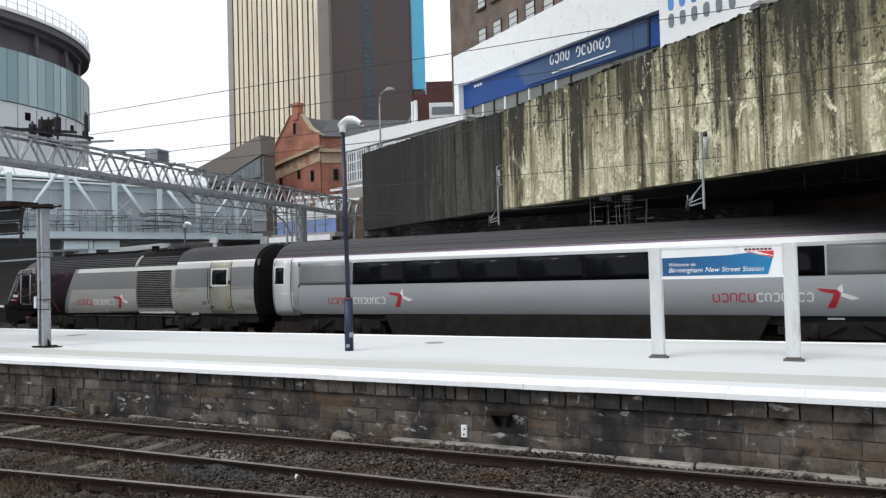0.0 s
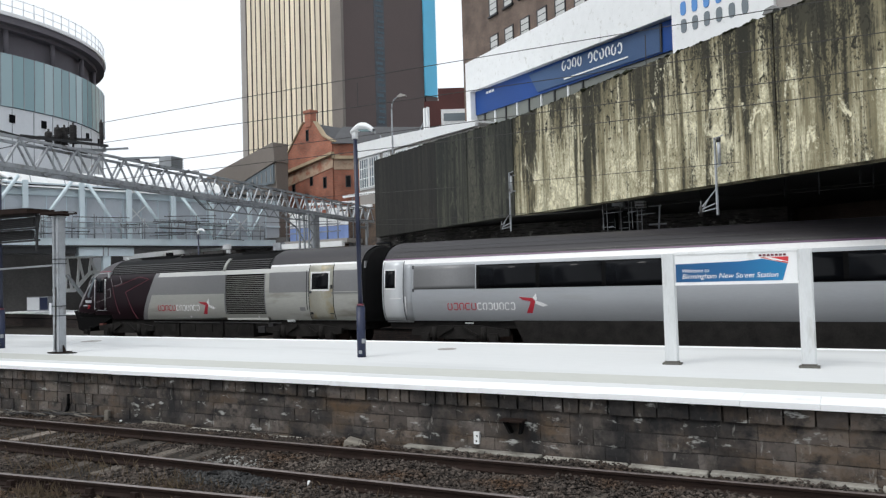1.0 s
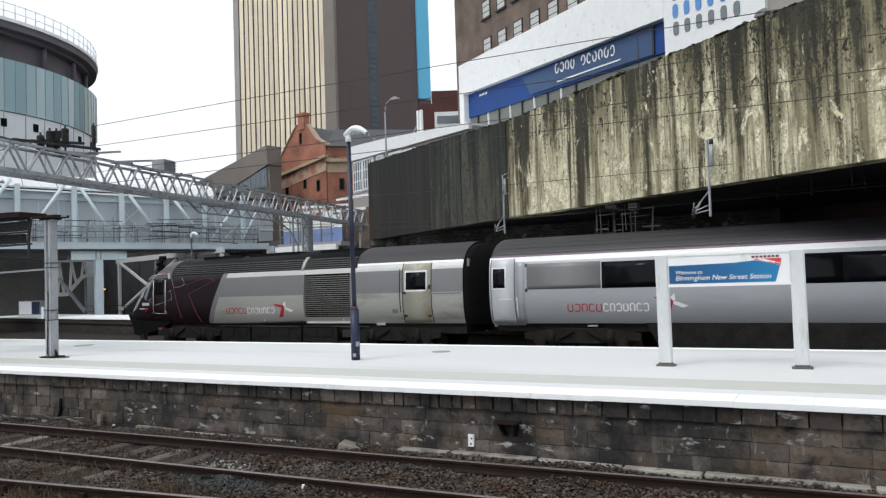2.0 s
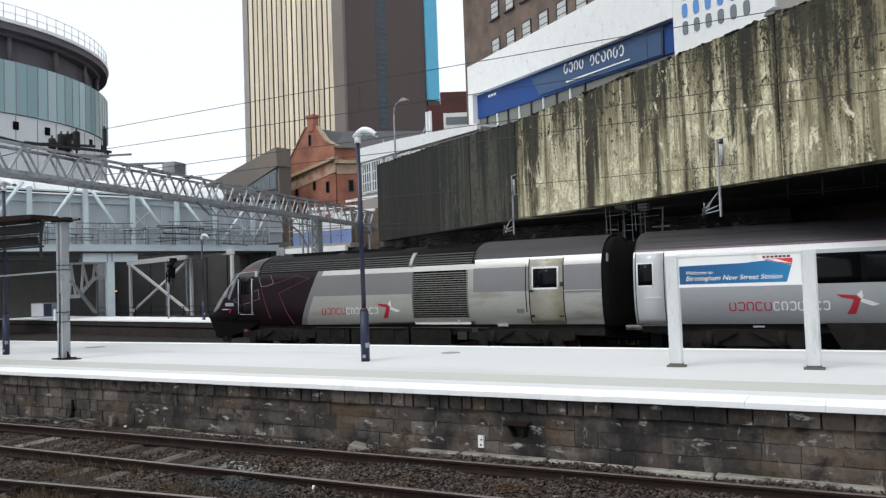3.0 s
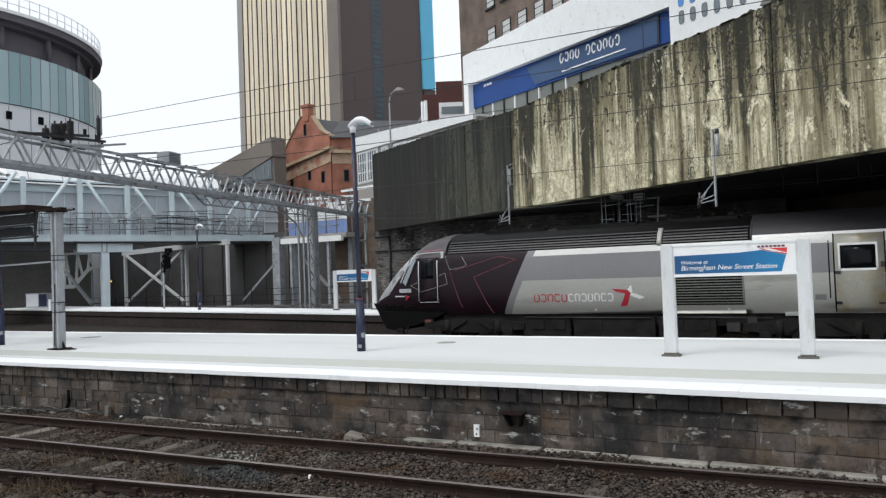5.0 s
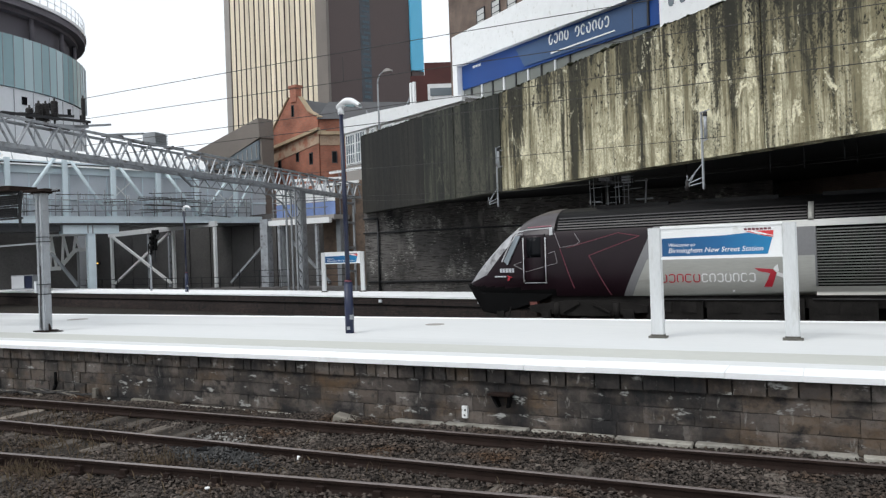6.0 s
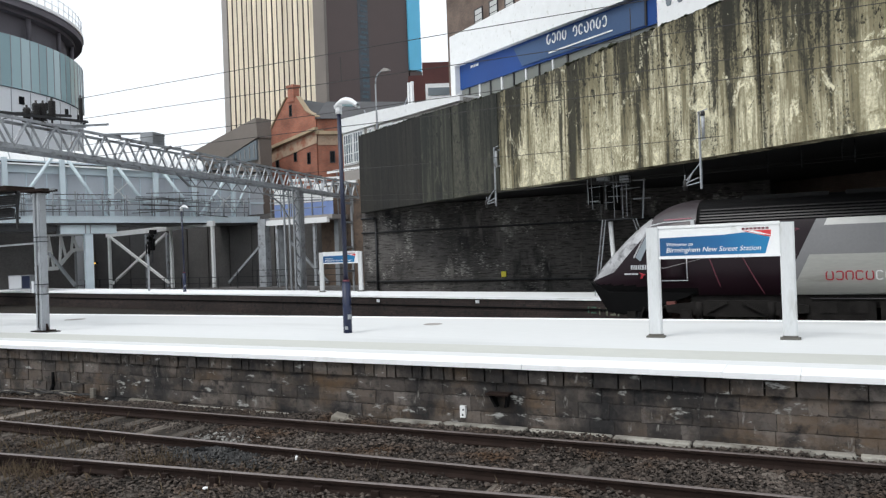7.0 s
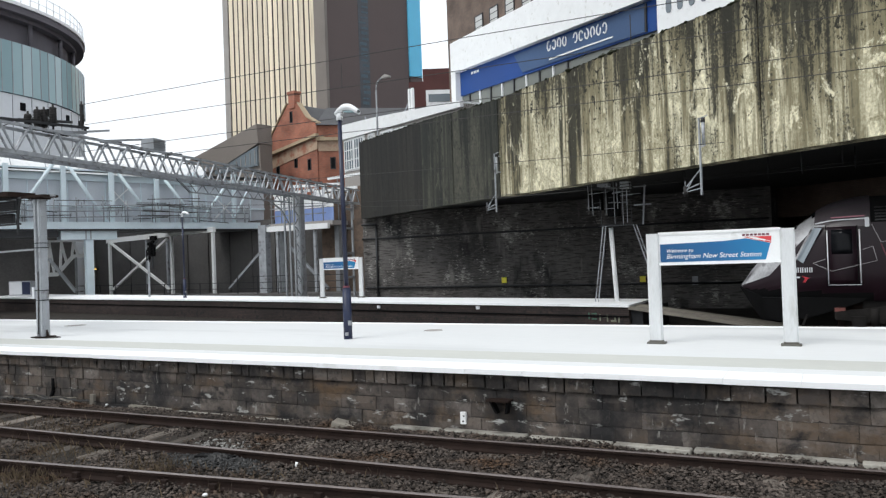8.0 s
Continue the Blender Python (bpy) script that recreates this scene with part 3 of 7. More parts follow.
near_track, near_ang = track("track_1", 9.869, 0.067, -70, 14, label="rusty railway track on timber sleepers beside the platform")
second_track, second_ang = track("track_2", 7.814, 0.154, -70, 14, rails=(0.0,), label="rusty rail of a crossing line in brown ballast")
mid_track, _ = track("track_3", 19.6, 0.0, -110, 30, label="dark railway track between the two platforms")
train_track, _ = track("track_4", 24.12, 0.0, -110, 30, label="dark railway track on which the train runs")

# ---- near platform ----
bm = bmesh.new()
N = 40
xs = [-110 + 150 * i / N for i in range(N + 1)]
for xa, xb in zip(xs, xs[1:]):
    prism(bm, [(xa, near_edge(xa) + 0.62), (xb, near_edge(xb) + 0.62), (xb, far_edge(xb) - 0.3), (xa, far_edge(xa) - 0.3)], -1.15, 0.0)
bmesh.ops.remove_doubles(bm, verts=bm.verts, dist=0.0005)
platform = thing("platform_1", bm, ["platform"], "pale worn paved island platform with white edges", "platform", kind="structure")
bm = bmesh.new()
prism(bm, [(-110, near_edge(-110) + 0.165), (40, near_edge(40) + 0.165), (40, near_edge(40) + 0.62), (-110, near_edge(-110) + 0.62)], -1.15, -0.075)
part("wall_core", bm, "joint", platform, "sooty mortar behind the blocks")
bm = bmesh.new()
bx(bm, -110, 0, -1.15, 40, 0.3, -0.075)
core2 = part("back_wall", bm, "brick_dark", platform)
core2.matrix_basis = pose(0, far_edge(0) - 0.33, 0, 0, 0, math.degrees(math.atan(0.03)))

# ---- far platform ----
FAR = [(-110, 42.0), (-57.3, 33.6), (-29.4, 29.2), (-14.3, 26.35), (-6.9, 25.0)]
FARZ = -0.12
bm = bmesh.new()
prism(bm, FAR + [(-6.9, 28.2), (-20, 30.3), (-60, 38.2), (-110, 48)], -1.15, FARZ - 0.075)
far_platform = thing("platform_2", bm, ["brick_far"], "distant platform with a sooty brick face and white top", "platform", kind="structure")
bm = bmesh.new()
prism(bm, [(x, y - 0.06) for x, y in FAR] + [(-6.9, 28.2), (-20, 30.3), (-60, 38.2), (-110, 48)], FARZ - 0.075, FARZ)
part("paving", bm, "coping", far_platform, "white-edged paving")

# unseen canopy over the platforms beside the camera, added to shade the train
bm = bmesh.new()
bx(bm, -90, -25, 4.6, -28, 13, 5.2)
for px in (-84, -72, -60, -48, -36):
    bx(bm, px - 0.2, 11.9, -0.2, px + 0.2, 12.3, 4.6)
thing("canopy_roof", bm, "steel_dull", "plain grey unseen canopy roof on columns, added for shade", "canopy", kind="structure")

# ---- retaining wall and bridge ----
bm = bmesh.new()
bx(bm, -25.6, 36.4, -1.15, -3.5, 37.4, 4.35)
bx(bm, -4.5, 37.4, -1.15, -3.5, 54, 4.35)
wall_back = thing("wall_back", bm, "brick_dark", "soot-black brick retaining wall under the road bridge", "wall", kind="structure")
# added closing wall, its black painting the deep shade under the deck
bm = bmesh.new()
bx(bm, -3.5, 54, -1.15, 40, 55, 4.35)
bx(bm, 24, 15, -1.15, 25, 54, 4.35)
thing("wall_recess", bm, "soffit", "closing wall deep under the road bridge, painted black for shade", "wall", kind="structure")

BR = pose(-25.5, 36.15, 0, 0, 0, math.degrees(math.atan2(-0.533, 0.846)))
bridge = thing("bridge", None, None, "concrete road bridge with black and green water stains", "bridge", kind="structure", m=BR)
TOP = ([0, 7.96, 14.9, 21.5, 27.53, 42], [8.58, 8.40, 8.10, 8.25, 8.36, 8.62])
# panels up to 14.9 take the darker copies, so their shade is painted
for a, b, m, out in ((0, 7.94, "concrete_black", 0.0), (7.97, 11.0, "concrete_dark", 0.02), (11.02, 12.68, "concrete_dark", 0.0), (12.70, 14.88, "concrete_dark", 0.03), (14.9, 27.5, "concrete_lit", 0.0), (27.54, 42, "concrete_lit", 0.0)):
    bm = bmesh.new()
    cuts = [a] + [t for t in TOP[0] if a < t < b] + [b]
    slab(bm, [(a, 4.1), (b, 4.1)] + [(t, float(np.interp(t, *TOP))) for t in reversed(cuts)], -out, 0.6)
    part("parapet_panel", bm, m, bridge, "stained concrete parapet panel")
# deck underside coloured black for the same shade
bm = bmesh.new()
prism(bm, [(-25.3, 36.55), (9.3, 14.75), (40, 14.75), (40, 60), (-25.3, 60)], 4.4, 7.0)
thing("bridge_deck", bm, "soffit", "underside of the road bridge deck, painted black for shade", "bridge deck", kind="structure")


# a proud course and a dark band along the far platform's face
for (xa, ya), (xb, yb) in zip(FAR, FAR[1:]):
    bm = bmesh.new()
    prism(bm, [(xa, ya - 0.035), (xb, yb - 0.035), (xb, yb + 0.02), (xa, ya + 0.02)], FARZ - 0.42, FARZ - 0.36)
    part("string_course", bm, "black", far_platform)


for i, (a, z0, z1) in enumerate(((6.0, -0.62, -0.40), (6.12, -0.46, -0.41), (6.12, -0.64, -0.59), (6.42, -0.68, -0.44), (6.55, -0.56, -0.50), (6.7, -0.7, -0.46), (6.85, -0.7, -0.64), (6.98, -0.68, -0.5), (7.12, -0.72, -0.5))):
    x, y = -14.3 + a * 0.9838, 26.35 - a * 0.1795
    bm = bmesh.new()
    bx(bm, 0, -0.012, z0, 0.05 if z1 - z0 > 0.1 else 0.2, 0.02, z1)
    mark = part("sprayed_mark", bm, "scrawl" if i > 2 else "scrawl_green", far_platform, "sprayed paint mark")
    mark.matrix_basis = pose(x, y, 0, 0, 0, -10.3)
for a, z in ((1.25, -0.3), (-4.1, -0.34)):
    bm = bmesh.new()
    bx(bm, -0.08, -0.03, z - 0.06, 0.08, 0.02, z + 0.06)
    plate = part("face_plate", bm, "pale_wall", far_platform, "small pale plate")
    plate.matrix_basis = pose(-14.3 + a * 0.9838, 26.35 - a * 0.1795 - 0.04, 0, 0, 0, -10.3)


# ---- the train ----
TRAIN_Y = 22.0
NOSE = [(0.0, -38.11), (0.5, -35.85), (1.0, -33.60), (1.5, -31.37), (2.0, -29.14), (2.5, -26.93), (3.0, -24.72), (3.5, -22.53), (4.0, -20.34), (4.5, -18.16), (5.0, -15.98), (5.5, -13.82), (6.0, -11.66), (6.5, -9.50), (7.0, -7.35), (7.5, -5.20), (8.0, -3.06)]
# half cross-section: depth behind the widest point of the near side, height over the rail
SEC = [(0.20, 1.10), (0.115, 1.25), (0.045, 1.5), (0.012, 1.75), (0.0, 2.17), (0.02, 2.55), (0.055, 2.95), (0.10, 3.10), (0.15, 3.21), (0.24, 3.38), (0.42, 3.57), (0.68, 3.72), (1.0, 3.83), (1.37, 3.87)]
WIDTH = 2.74


def inset(z):
    """How far the side lies behind its widest line at a height over the rail."""
    for (ya, za), (yb, zb) in zip(SEC, SEC[1:]):
        if z <= zb:
            return ya + (yb - ya) * (z - za) / (zb - za)
    return SEC[-1][0]


def full(section):
    return section + [(WIDTH - y, z) for y, z in reversed(section[:-1])]


def loft(bm, rings, mi=0, smooth=True, cap=False):
    vs = [[bm.verts.new(p) for p in r] for r in rings]
    for a, b in zip(vs, vs[1:]):
        for i in range(len(a) - 1):
            f = bm.faces.new((a[i], a[i + 1], b[i + 1], b[i]))
            f.smooth, f.material_index = smooth, mi
    if cap:
        bm.faces.new(vs[0])
        bm.faces.new(vs[-1])
    return vs


def patch(bm, ua, ub, z0, z1, off=0.0, mi=0, deep=0.0, nz=None, sides=(0, 1)):
    """A piece of the train's side between two ends (numbers or functions of the height) and two heights, laid off that far proud and deep."""
    fa = ua if callable(ua) else (lambda z: ua)
    fb = ub if callable(ub) else (lambda z: ub)
    nz = nz or max(1, round((z1 - z0) / 0.14))
    for side in sides:
        def at(u, z, o):
            y = inset(z) - o
            return (u, y if side == 0 else WIDTH - y, z)
        zs = [z0 + (z1 - z0) * i / nz for i in range(nz + 1)]
        rows = [(bm.verts.new(at(fa(z), z, off)), bm.verts.new(at(fb(z), z, off))) for z in zs]
        for (a, b), (c, d) in zip(rows, rows[1:]):
            f = bm.faces.new((a, b, d, c))
            f.smooth, f.material_index = nz > 1, mi
        if deep:
            back = [(bm.verts.new(at(fa(z), z, off - deep)), bm.verts.new(at(fb(z), z, off - deep))) for z in zs]
            for r, q in (((rows[0][0], rows[0][1]), (back[0][0], back[0][1])), ((rows[-1][0], rows[-1][1]), (back[-1][0], back[-1][1]))):
                bm.faces.new((r[0], r[1], q[1], q[0])).material_index = mi
            for i in range(nz):
                for k in (0, 1):
                    bm.faces.new((rows[i][k], rows[i + 1][k], back[i + 1][k], back[i][k])).material_index = mi


def side_part(name, mats, parent, pieces, label="", off=0.004, deep=0.012, sides=(0,)):
    bm = bmesh.new()
    for ua, ub, z0, z1, *mi in pieces:
        patch(bm, ua, ub, z0, z1, off, mi[0] if mi else 0, deep, sides=sides)
    return part(name, bm, mats, parent, label)


def line_part(name, mats, parent, lines, w=0.022, label=""):
    """Thin painted lines on the near side, through points (along, height)."""
    bm = bmesh.new()
    for pts in lines:
        for (ua, za), (ub, zb) in zip(pts, pts[1:]):
            n = max(1, math.ceil(abs(zb - za) / 0.1))
            steps = [(ua + (ub - ua) * k / n, za + (zb - za) * k / n) for k in range(n + 1)]
            for (a, c), (b, d) in zip(steps, steps[1:]):
                bar(bm, (a, inset(c) - 0.006, c), (b, inset(d) - 0.006, d), 0.014, w)
    return part(name, bm, mats, parent, label)


def letter_bars(parent, u0, um, u1, z0, z1):
    """Plain open rings, red up to um and white beyond, in place of a brand's lettering."""
    marks = [(u0 + (um - u0) * i / 5, (um - u0) / 5, "logo_red") for i in range(5)] + [(um + (u1 - um) * i / 7, (u1 - um) / 7, "stripe") for i in range(7)]
    t, c = 0.034, 0.045
    for i, (a, w, m) in enumerate(marks):
        a, b = a + 0.018, a + w - 0.018
        bm = bmesh.new()
        gap = (2, 0, 3, 1, 2, 1, 3, 0, 2, 3, 1, 0)[i]
        if gap != 0:
            patch(bm, a, a + t, z0 + c, z1 - c, 0.006, 0, 0.008, sides=(0,))
        if gap != 1:
            patch(bm, b - t, b, z0 + c, z1 - c, 0.006, 0, 0.008, sides=(0,))
        for side, lo, hi in ((2, z1 - t, z1), (3, z0, z0 + t)):
            if gap != side:
                patch(bm, a + c, b - c, lo, hi, 0.006, 0, 0.008, sides=(0,))
        for p, q in (((a + t / 2, z1 - c - 0.005), (a + c + 0.005, z1 - t / 2)), ((b - t / 2, z1 - c - 0.005), (b - c - 0.005, z1 - t / 2)), ((a + t / 2, z0 + c + 0.005), (a + c + 0.005, z0 + t / 2)), ((b - t / 2, z0 + c + 0.005), (b - c - 0.005, z0 + t / 2))):
            bar(bm, (p[0], inset(p[1]) - 0.002, p[1]), (q[0], inset(q[1]) - 0.002, q[1]), 0.008, t * 0.9)
        part("logo_shape", bm, m, parent)


def side_plate(bm, pts, out=0.006, deep=0.02):
    """A flat outline laid on the curved side, through points (along, height)."""
    lo, hi = [bm.verts.new((u, inset(z) - out, z)) for u, z in pts], [bm.verts.new((u, inset(z) - out + deep, z)) for u, z in pts]
    for i in range(len(pts)):
        j = (i + 1) % len(pts)
        bm.faces.new((lo[i], lo[j], hi[j], hi[i]))
    bm.faces.new(lo[::-1])
    bm.faces.new(hi)


def logo_star(parent, u, z):
    """The red and white arrow mark beside the rings; u, z: its crossing."""
    for name, m, label, shapes in (
            ("logo_arrow", "logo_red", "red arrow mark", ([(-0.42, 0.24), (-0.30, 0.15), (-0.02, 0.09), (0.04, 0.2)], [(0.04, 0.2), (0.14, 0.1), (0.08, -0.09), (-0.09, -0.09), (-0.02, 0.09)], [(-0.09, -0.09), (0.08, -0.09), (0.01, -0.28), (-0.19, -0.28)])),
            ("logo_arrow_tail", "stripe", "white arrow tail", ([(0.06, 0.22), (0.17, 0.34), (0.2, 0.16), (0.15, 0.11)], [(0.16, 0.12), (0.34, 0.06), (0.56, -0.03), (0.4, -0.08), (0.13, 0.03)]))):
        bm = bmesh.new()
        for pts in shapes:
            side_plate(bm, [(u + a, z + b) for a, b in pts], 0.009)
        part(name, bm, m, parent, label)


WHEELS = []


def bogie(parent, uc, wheelbase, r):
    """A two-axle bogie: side frames, springs, dampers and two wheelsets."""
    for y in (0.16, WIDTH - 0.16):
        bm = bmesh.new()
        slab(bm, [(uc - wheelbase / 2 - 0.55, 0.62), (uc - wheelbase / 2 - 0.55, 0.82), (uc - 0.7, 0.95), (uc + 0.7, 0.95), (uc + wheelbase / 2 + 0.55, 0.82), (uc + wheelbase / 2 + 0.55, 0.62), (uc + 0.55, 0.5), (uc - 0.55, 0.5)], y - 0.06, y + 0.06)
        for s in (-1, 1):
            bx(bm, uc + s * wheelbase / 2 - 0.16, y - 0.1, 0.38, uc + s * wheelbase / 2 + 0.16, y + 0.1, 0.7)
            rod(bm, (uc + s * (wheelbase / 2 - 0.36), y - 0.05, 0.42), (uc + s * (wheelbase / 2 - 0.36), y - 0.05, 0.9), 0.1, 10)
            bar(bm, (uc + s * 0.2, y - 0.1, 0.9), (uc + s * 0.75, y - 0.12, 0.62), 0.07)
        frame_ob = part("bogie_frame", bm, "under", parent, "dust-black bogie side frame")
        for k in (-1, 1):
            bm = bmesh.new()
            q = y - 0.14 if y < 1 else y + 0.04
            rod(bm, (uc + k * wheelbase / 2, q, 0.53), (uc + k * wheelbase / 2, q + 0.1, 0.53), 0.12, 12)
            part("axle_box", bm, "under", frame_ob)
    for s in (-1, 1):
        bm = bmesh.new()
        for y in (0.62, WIDTH - 0.62):
            rod(bm, (0, y - WIDTH / 2 - 0.065, 0), (0, y - WIDTH / 2 + 0.065, 0), r, 28)
            rod(bm, (0, y - WIDTH / 2 - 0.09, 0), (0, y - WIDTH / 2 + 0.09, 0), 0.16, 12)
        rod(bm, (0, 0.62 - WIDTH / 2, 0), (0, WIDTH / 2 - 0.62, 0), 0.08, 10)
        for k in range(4):
            a = k * math.pi / 2
            bar(bm, (0.2 * math.cos(a), 0.55 - WIDTH / 2, 0.2 * math.sin(a)), (0.38 * math.cos(a), 0.55 - WIDTH / 2, 0.38 * math.sin(a)), 0.03, 0.05)
        ws = part("wheelset", bm, "rail_rust", parent, "rust-brown steel wheelset")
        ws.matrix_basis = pose(uc + s * wheelbase / 2, WIDTH / 2, r)
        WHEELS.append((ws, uc + s * wheelbase / 2, r))


def slats(name, parent, u0, u1, zs, mat_name, label, out=0.02, h=0.035):
    """A bank of louvres: a dark backing with every slat a piece of its own."""
    bm = bmesh.new()
    patch(bm, u0, u1, zs[0] - 0.03, zs[-1] + 0.03, out - 0.03, 0, 0.03, sides=(0,))
    bank = part(name, bm, "black", parent, label)
    for z in zs:
        bm = bmesh.new()
        patch(bm, u0, u1, z - h / 2, z + h / 2, out, 0, 0.03, nz=1, sides=(0,))
        part("slat", bm, mat_name, bank)
    return bank


def power_car():
    root = thing("power_car", None, None, "dusty maroon and silver streamlined diesel power car, wedge-nosed", "locomotive")
    # nose
    bm = bmesh.new()
    prof = [(0.03, 0.50, 1.46, 1.58), (0.13, 0.58, 1.30, 1.74), (0.28, 0.65, 1.12, 1.98), (0.48, 0.71, 1.10, 2.21), (0.69, 0.77, 1.10, 2.43), (0.9, 0.82, 1.10, 2.64), (1.1, 0.86, 1.10, 2.84), (1.3, 0.895, 1.10, 3.02), (1.49, 0.92, 1.10, 3.18), (1.69, 0.94, 1.10, 3.33), (1.88, 0.96, 1.10, 3.47), (2.07, 0.975, 1.10, 3.59), (2.26, 0.985, 1.10, 3.69), (2.6, 0.995, 1.10, 3.79), (2.9, 1.0, 1.10, 3.84), (3.25, 1.0, 1.10, 3.87)]
    sec = full([(inset(1.1 + 2.77 * i / 26), 1.1 + 2.77 * i / 26) for i in range(26)] + [SEC[-1]])
    rings = [[(u, 1.37 + (y - 1.37) * w, lo + (z - 1.10) / 2.77 * (hi - lo)) for y, z in sec] for u, w, lo, hi in prof]
    vs = loft(bm, rings)
    bm.faces.new(vs[0])
    for co, no in (((0.8, 0, 1.79), (-1.08, 0, 1)), ((0, 0, 1.50), (-0.36, 0, 1)), ((0, 0, 3.02), (0, 0, 1)), ((0.75, 0, 0), (1, 0, 0)), ((1.95, 0, 0), (1, 0, 0)), ((2.5, 0, 0), (1, 0, 0))):
        bmesh.ops.bisect_plane(bm, geom=bm.verts[:] + bm.edges[:] + bm.faces[:], plane_co=co, plane_no=no)
    for f in bm.faces:
        c = f.calc_center_median()
        lim = 1.50 + c.x * 0.36 if c.x < 0.8 else 1.79 + (c.x - 0.8) * 1.08
        if c.z > min(lim, 3.02):
            f.material_index = 1 if c.x < 1.95 else 3
        if abs(c.y - 1.37) < 0.80 * (0.45 + 0.2 * c.x) and 0.75 < c.x < 1.95 and c.z > 2.2:
            f.material_index = 2
    for f in bm.faces:
        if f.material_index == 0 and f.calc_center_median().z < 1.45 - 0.05 * f.calc_center_median().x:
            f.material_index = 4
    nose = part("nose", bm, ["maroon", "nose_dust", "glass", "cab_roof", "black"], root, "dark maroon cab with a silver-edged raked windscreen")
    bm = bmesh.new()
    low = [(0.02, 1.48), (0.34, 0.92), (0.55, 0.58), (1.0, 0.50), (1.85, 0.66), (2.9, 1.02), (3.2, 1.16), (0.4, 1.3)]
    slab(bm, low, 0.42, WIDTH - 0.42)
    slab(bm, [(0.6, 1.2), (0.75, 0.62), (1.1, 0.55), (1.85, 0.7), (2.9, 1.04), (3.2, 1.2)], 0.16, WIDTH - 0.16)
    part("front_skirt", bm, "black", root, "black front skirt")
    bm = bmesh.new()
    bx(bm, 1.2, 0.1, 0.42, 1.45, 0.2, 0.62)
    bar(bm, (1.55, 0.12, 0.35), (1.7, 0.12, 0.75), 0.05)
    part("guard_iron", bm, "under", root)
    # cab door, windows and rails
    door = side_part("cab_door", "maroon", root, [(2.24, 2.92, 1.52, 3.03)], "maroon cab door", 0.006)
    side_part("door_window", "glass", door, [(2.34, 2.82, 2.32, 2.95)], "", 0.012)
    side_part("door_frame", "black", door, [(2.21, 2.235, 1.5, 3.05), (2.925, 2.95, 1.5, 3.05), (2.235, 2.925, 1.485, 1.515)], "", 0.005)
    # the windscreen's wrapped side, facing forward and out
    bm = bmesh.new()
    v = [bm.verts.new(p) for p in ((1.50, 0.10, 2.22), (1.66, 0.03, 2.10), (2.13, 0.055, 3.02), (1.93, 0.13, 3.02), (1.50, 0.2, 2.22), (1.66, 0.13, 2.10), (2.13, 0.155, 3.02), (1.93, 0.23, 3.02))]
    for q in ((0, 1, 2, 3), (4, 7, 6, 5), (0, 4, 5, 1), (1, 5, 6, 2), (2, 6, 7, 3), (3, 7, 4, 0)):
        bm.faces.new([v[k] for k in q])
    part("windscreen_side", bm, "windscreen", root, "windscreen glass with its sky reflection painted in pale")
    for u in (2.25, 2.99):
        bm = bmesh.new()
        rod(bm, (u, -0.05, 1.56), (u, -0.02, 2.94), 0.014, 8)
        for z in (1.6, 2.3, 2.9):
            rod(bm, (u, -0.05, z), (u, 0.05, z), 0.012, 6)
        part("handrail", bm, "stripe", root, "white handrail")
    bm = bmesh.new()
    bx(bm, 3.12, 0.03, 3.0, 3.22, 0.22, 3.24)
    part("gutter_block", bm, "door_silver", root, "pale gutter end block")
    line_part("windscreen_frame", "nose_dust", root, [[(1.48, 2.2), (1.93, 3.07), (2.2, 3.07)]], 0.04, "patchy silver screen pillar")
    line_part("cab_gutter", "door_silver", root, [[(1.98, 3.13), (2.35, 3.2), (3.12, 3.22)]], 0.03, "pale roof gutter")
    line_part("pink_line", "pink", root, [[(2.35, 3.27), (3.12, 3.29)]], 0.028, "thin pink line under the cab roof")
    side_part("door_sill", "pale_wall", root, [(2.24, 3.0, 1.515, 1.53)], "", 0.01)
    line_part("white_lines", "line_grey", root, [[(3.27, 3.06), (3.46, 2.6), (3.94, 2.67), (4.09, 2.75), (3.92, 3.02)], [(2.2, 2.2), (1.9, 2.1), (2.33, 1.88), (3.36, 2.13), (3.28, 2.5), (3.06, 2.42)]], 0.014, "thin white decorative lines")
    line_part("red_lines", "logo_line", root, [[(3.46, 2.56), (3.86, 1.34)], [(3.67, 2.58), (5.26, 2.98), (5.9, 2.86), (4.37, 2.33), (4.98, 1.13)]], 0.026, "thin red decorative lines")
    bm = bmesh.new()
    for i in range(5):
        for k in (0.0, 0.05):
            bx(bm, 1.36 + i * 0.11 + k, 0.10 - 0.018 * i, 1.86, 1.385 + i * 0.11 + k, 0.2, 1.99)
    part("number_bars", bm, "pale_wall", root, "white number bars")
    bm = bmesh.new()
    slab(bm, [(1.62, 1.77), (1.8, 1.71), (1.74, 1.68), (1.7, 1.6), (1.64, 1.6), (1.69, 1.7)], 0.02, 0.2)
    part("nose_mark", bm, "logo_red", root)
    bm = bmesh.new()
    for k in range(4):
        bx(bm, 1.16 + 0.11 * k, 0.12 - 0.015 * k, 1.71, 1.24 + 0.11 * k, 0.22, 1.75)
    part("name_bars", bm, "pale_wall", root)
    # body sides
    edge = lambda z: 5.36 + (z - 1.12) * 0.475
    edge2 = lambda z: 5.62 + (z - 1.12) * 0.475
    bm = bmesh.new()
    patch(bm, 3.25, edge, 1.10, 3.11, 0, 0)
    patch(bm, edge, edge2, 1.10, 3.11, 0, 2)
    patch(bm, edge2, 10.5, 1.10, 2.17, 0, 1)
    patch(bm, edge2, 10.5, 2.17, 2.93, 0, 2)
    patch(bm, edge2, 12.93, 2.93, 3.11, 0, 5)
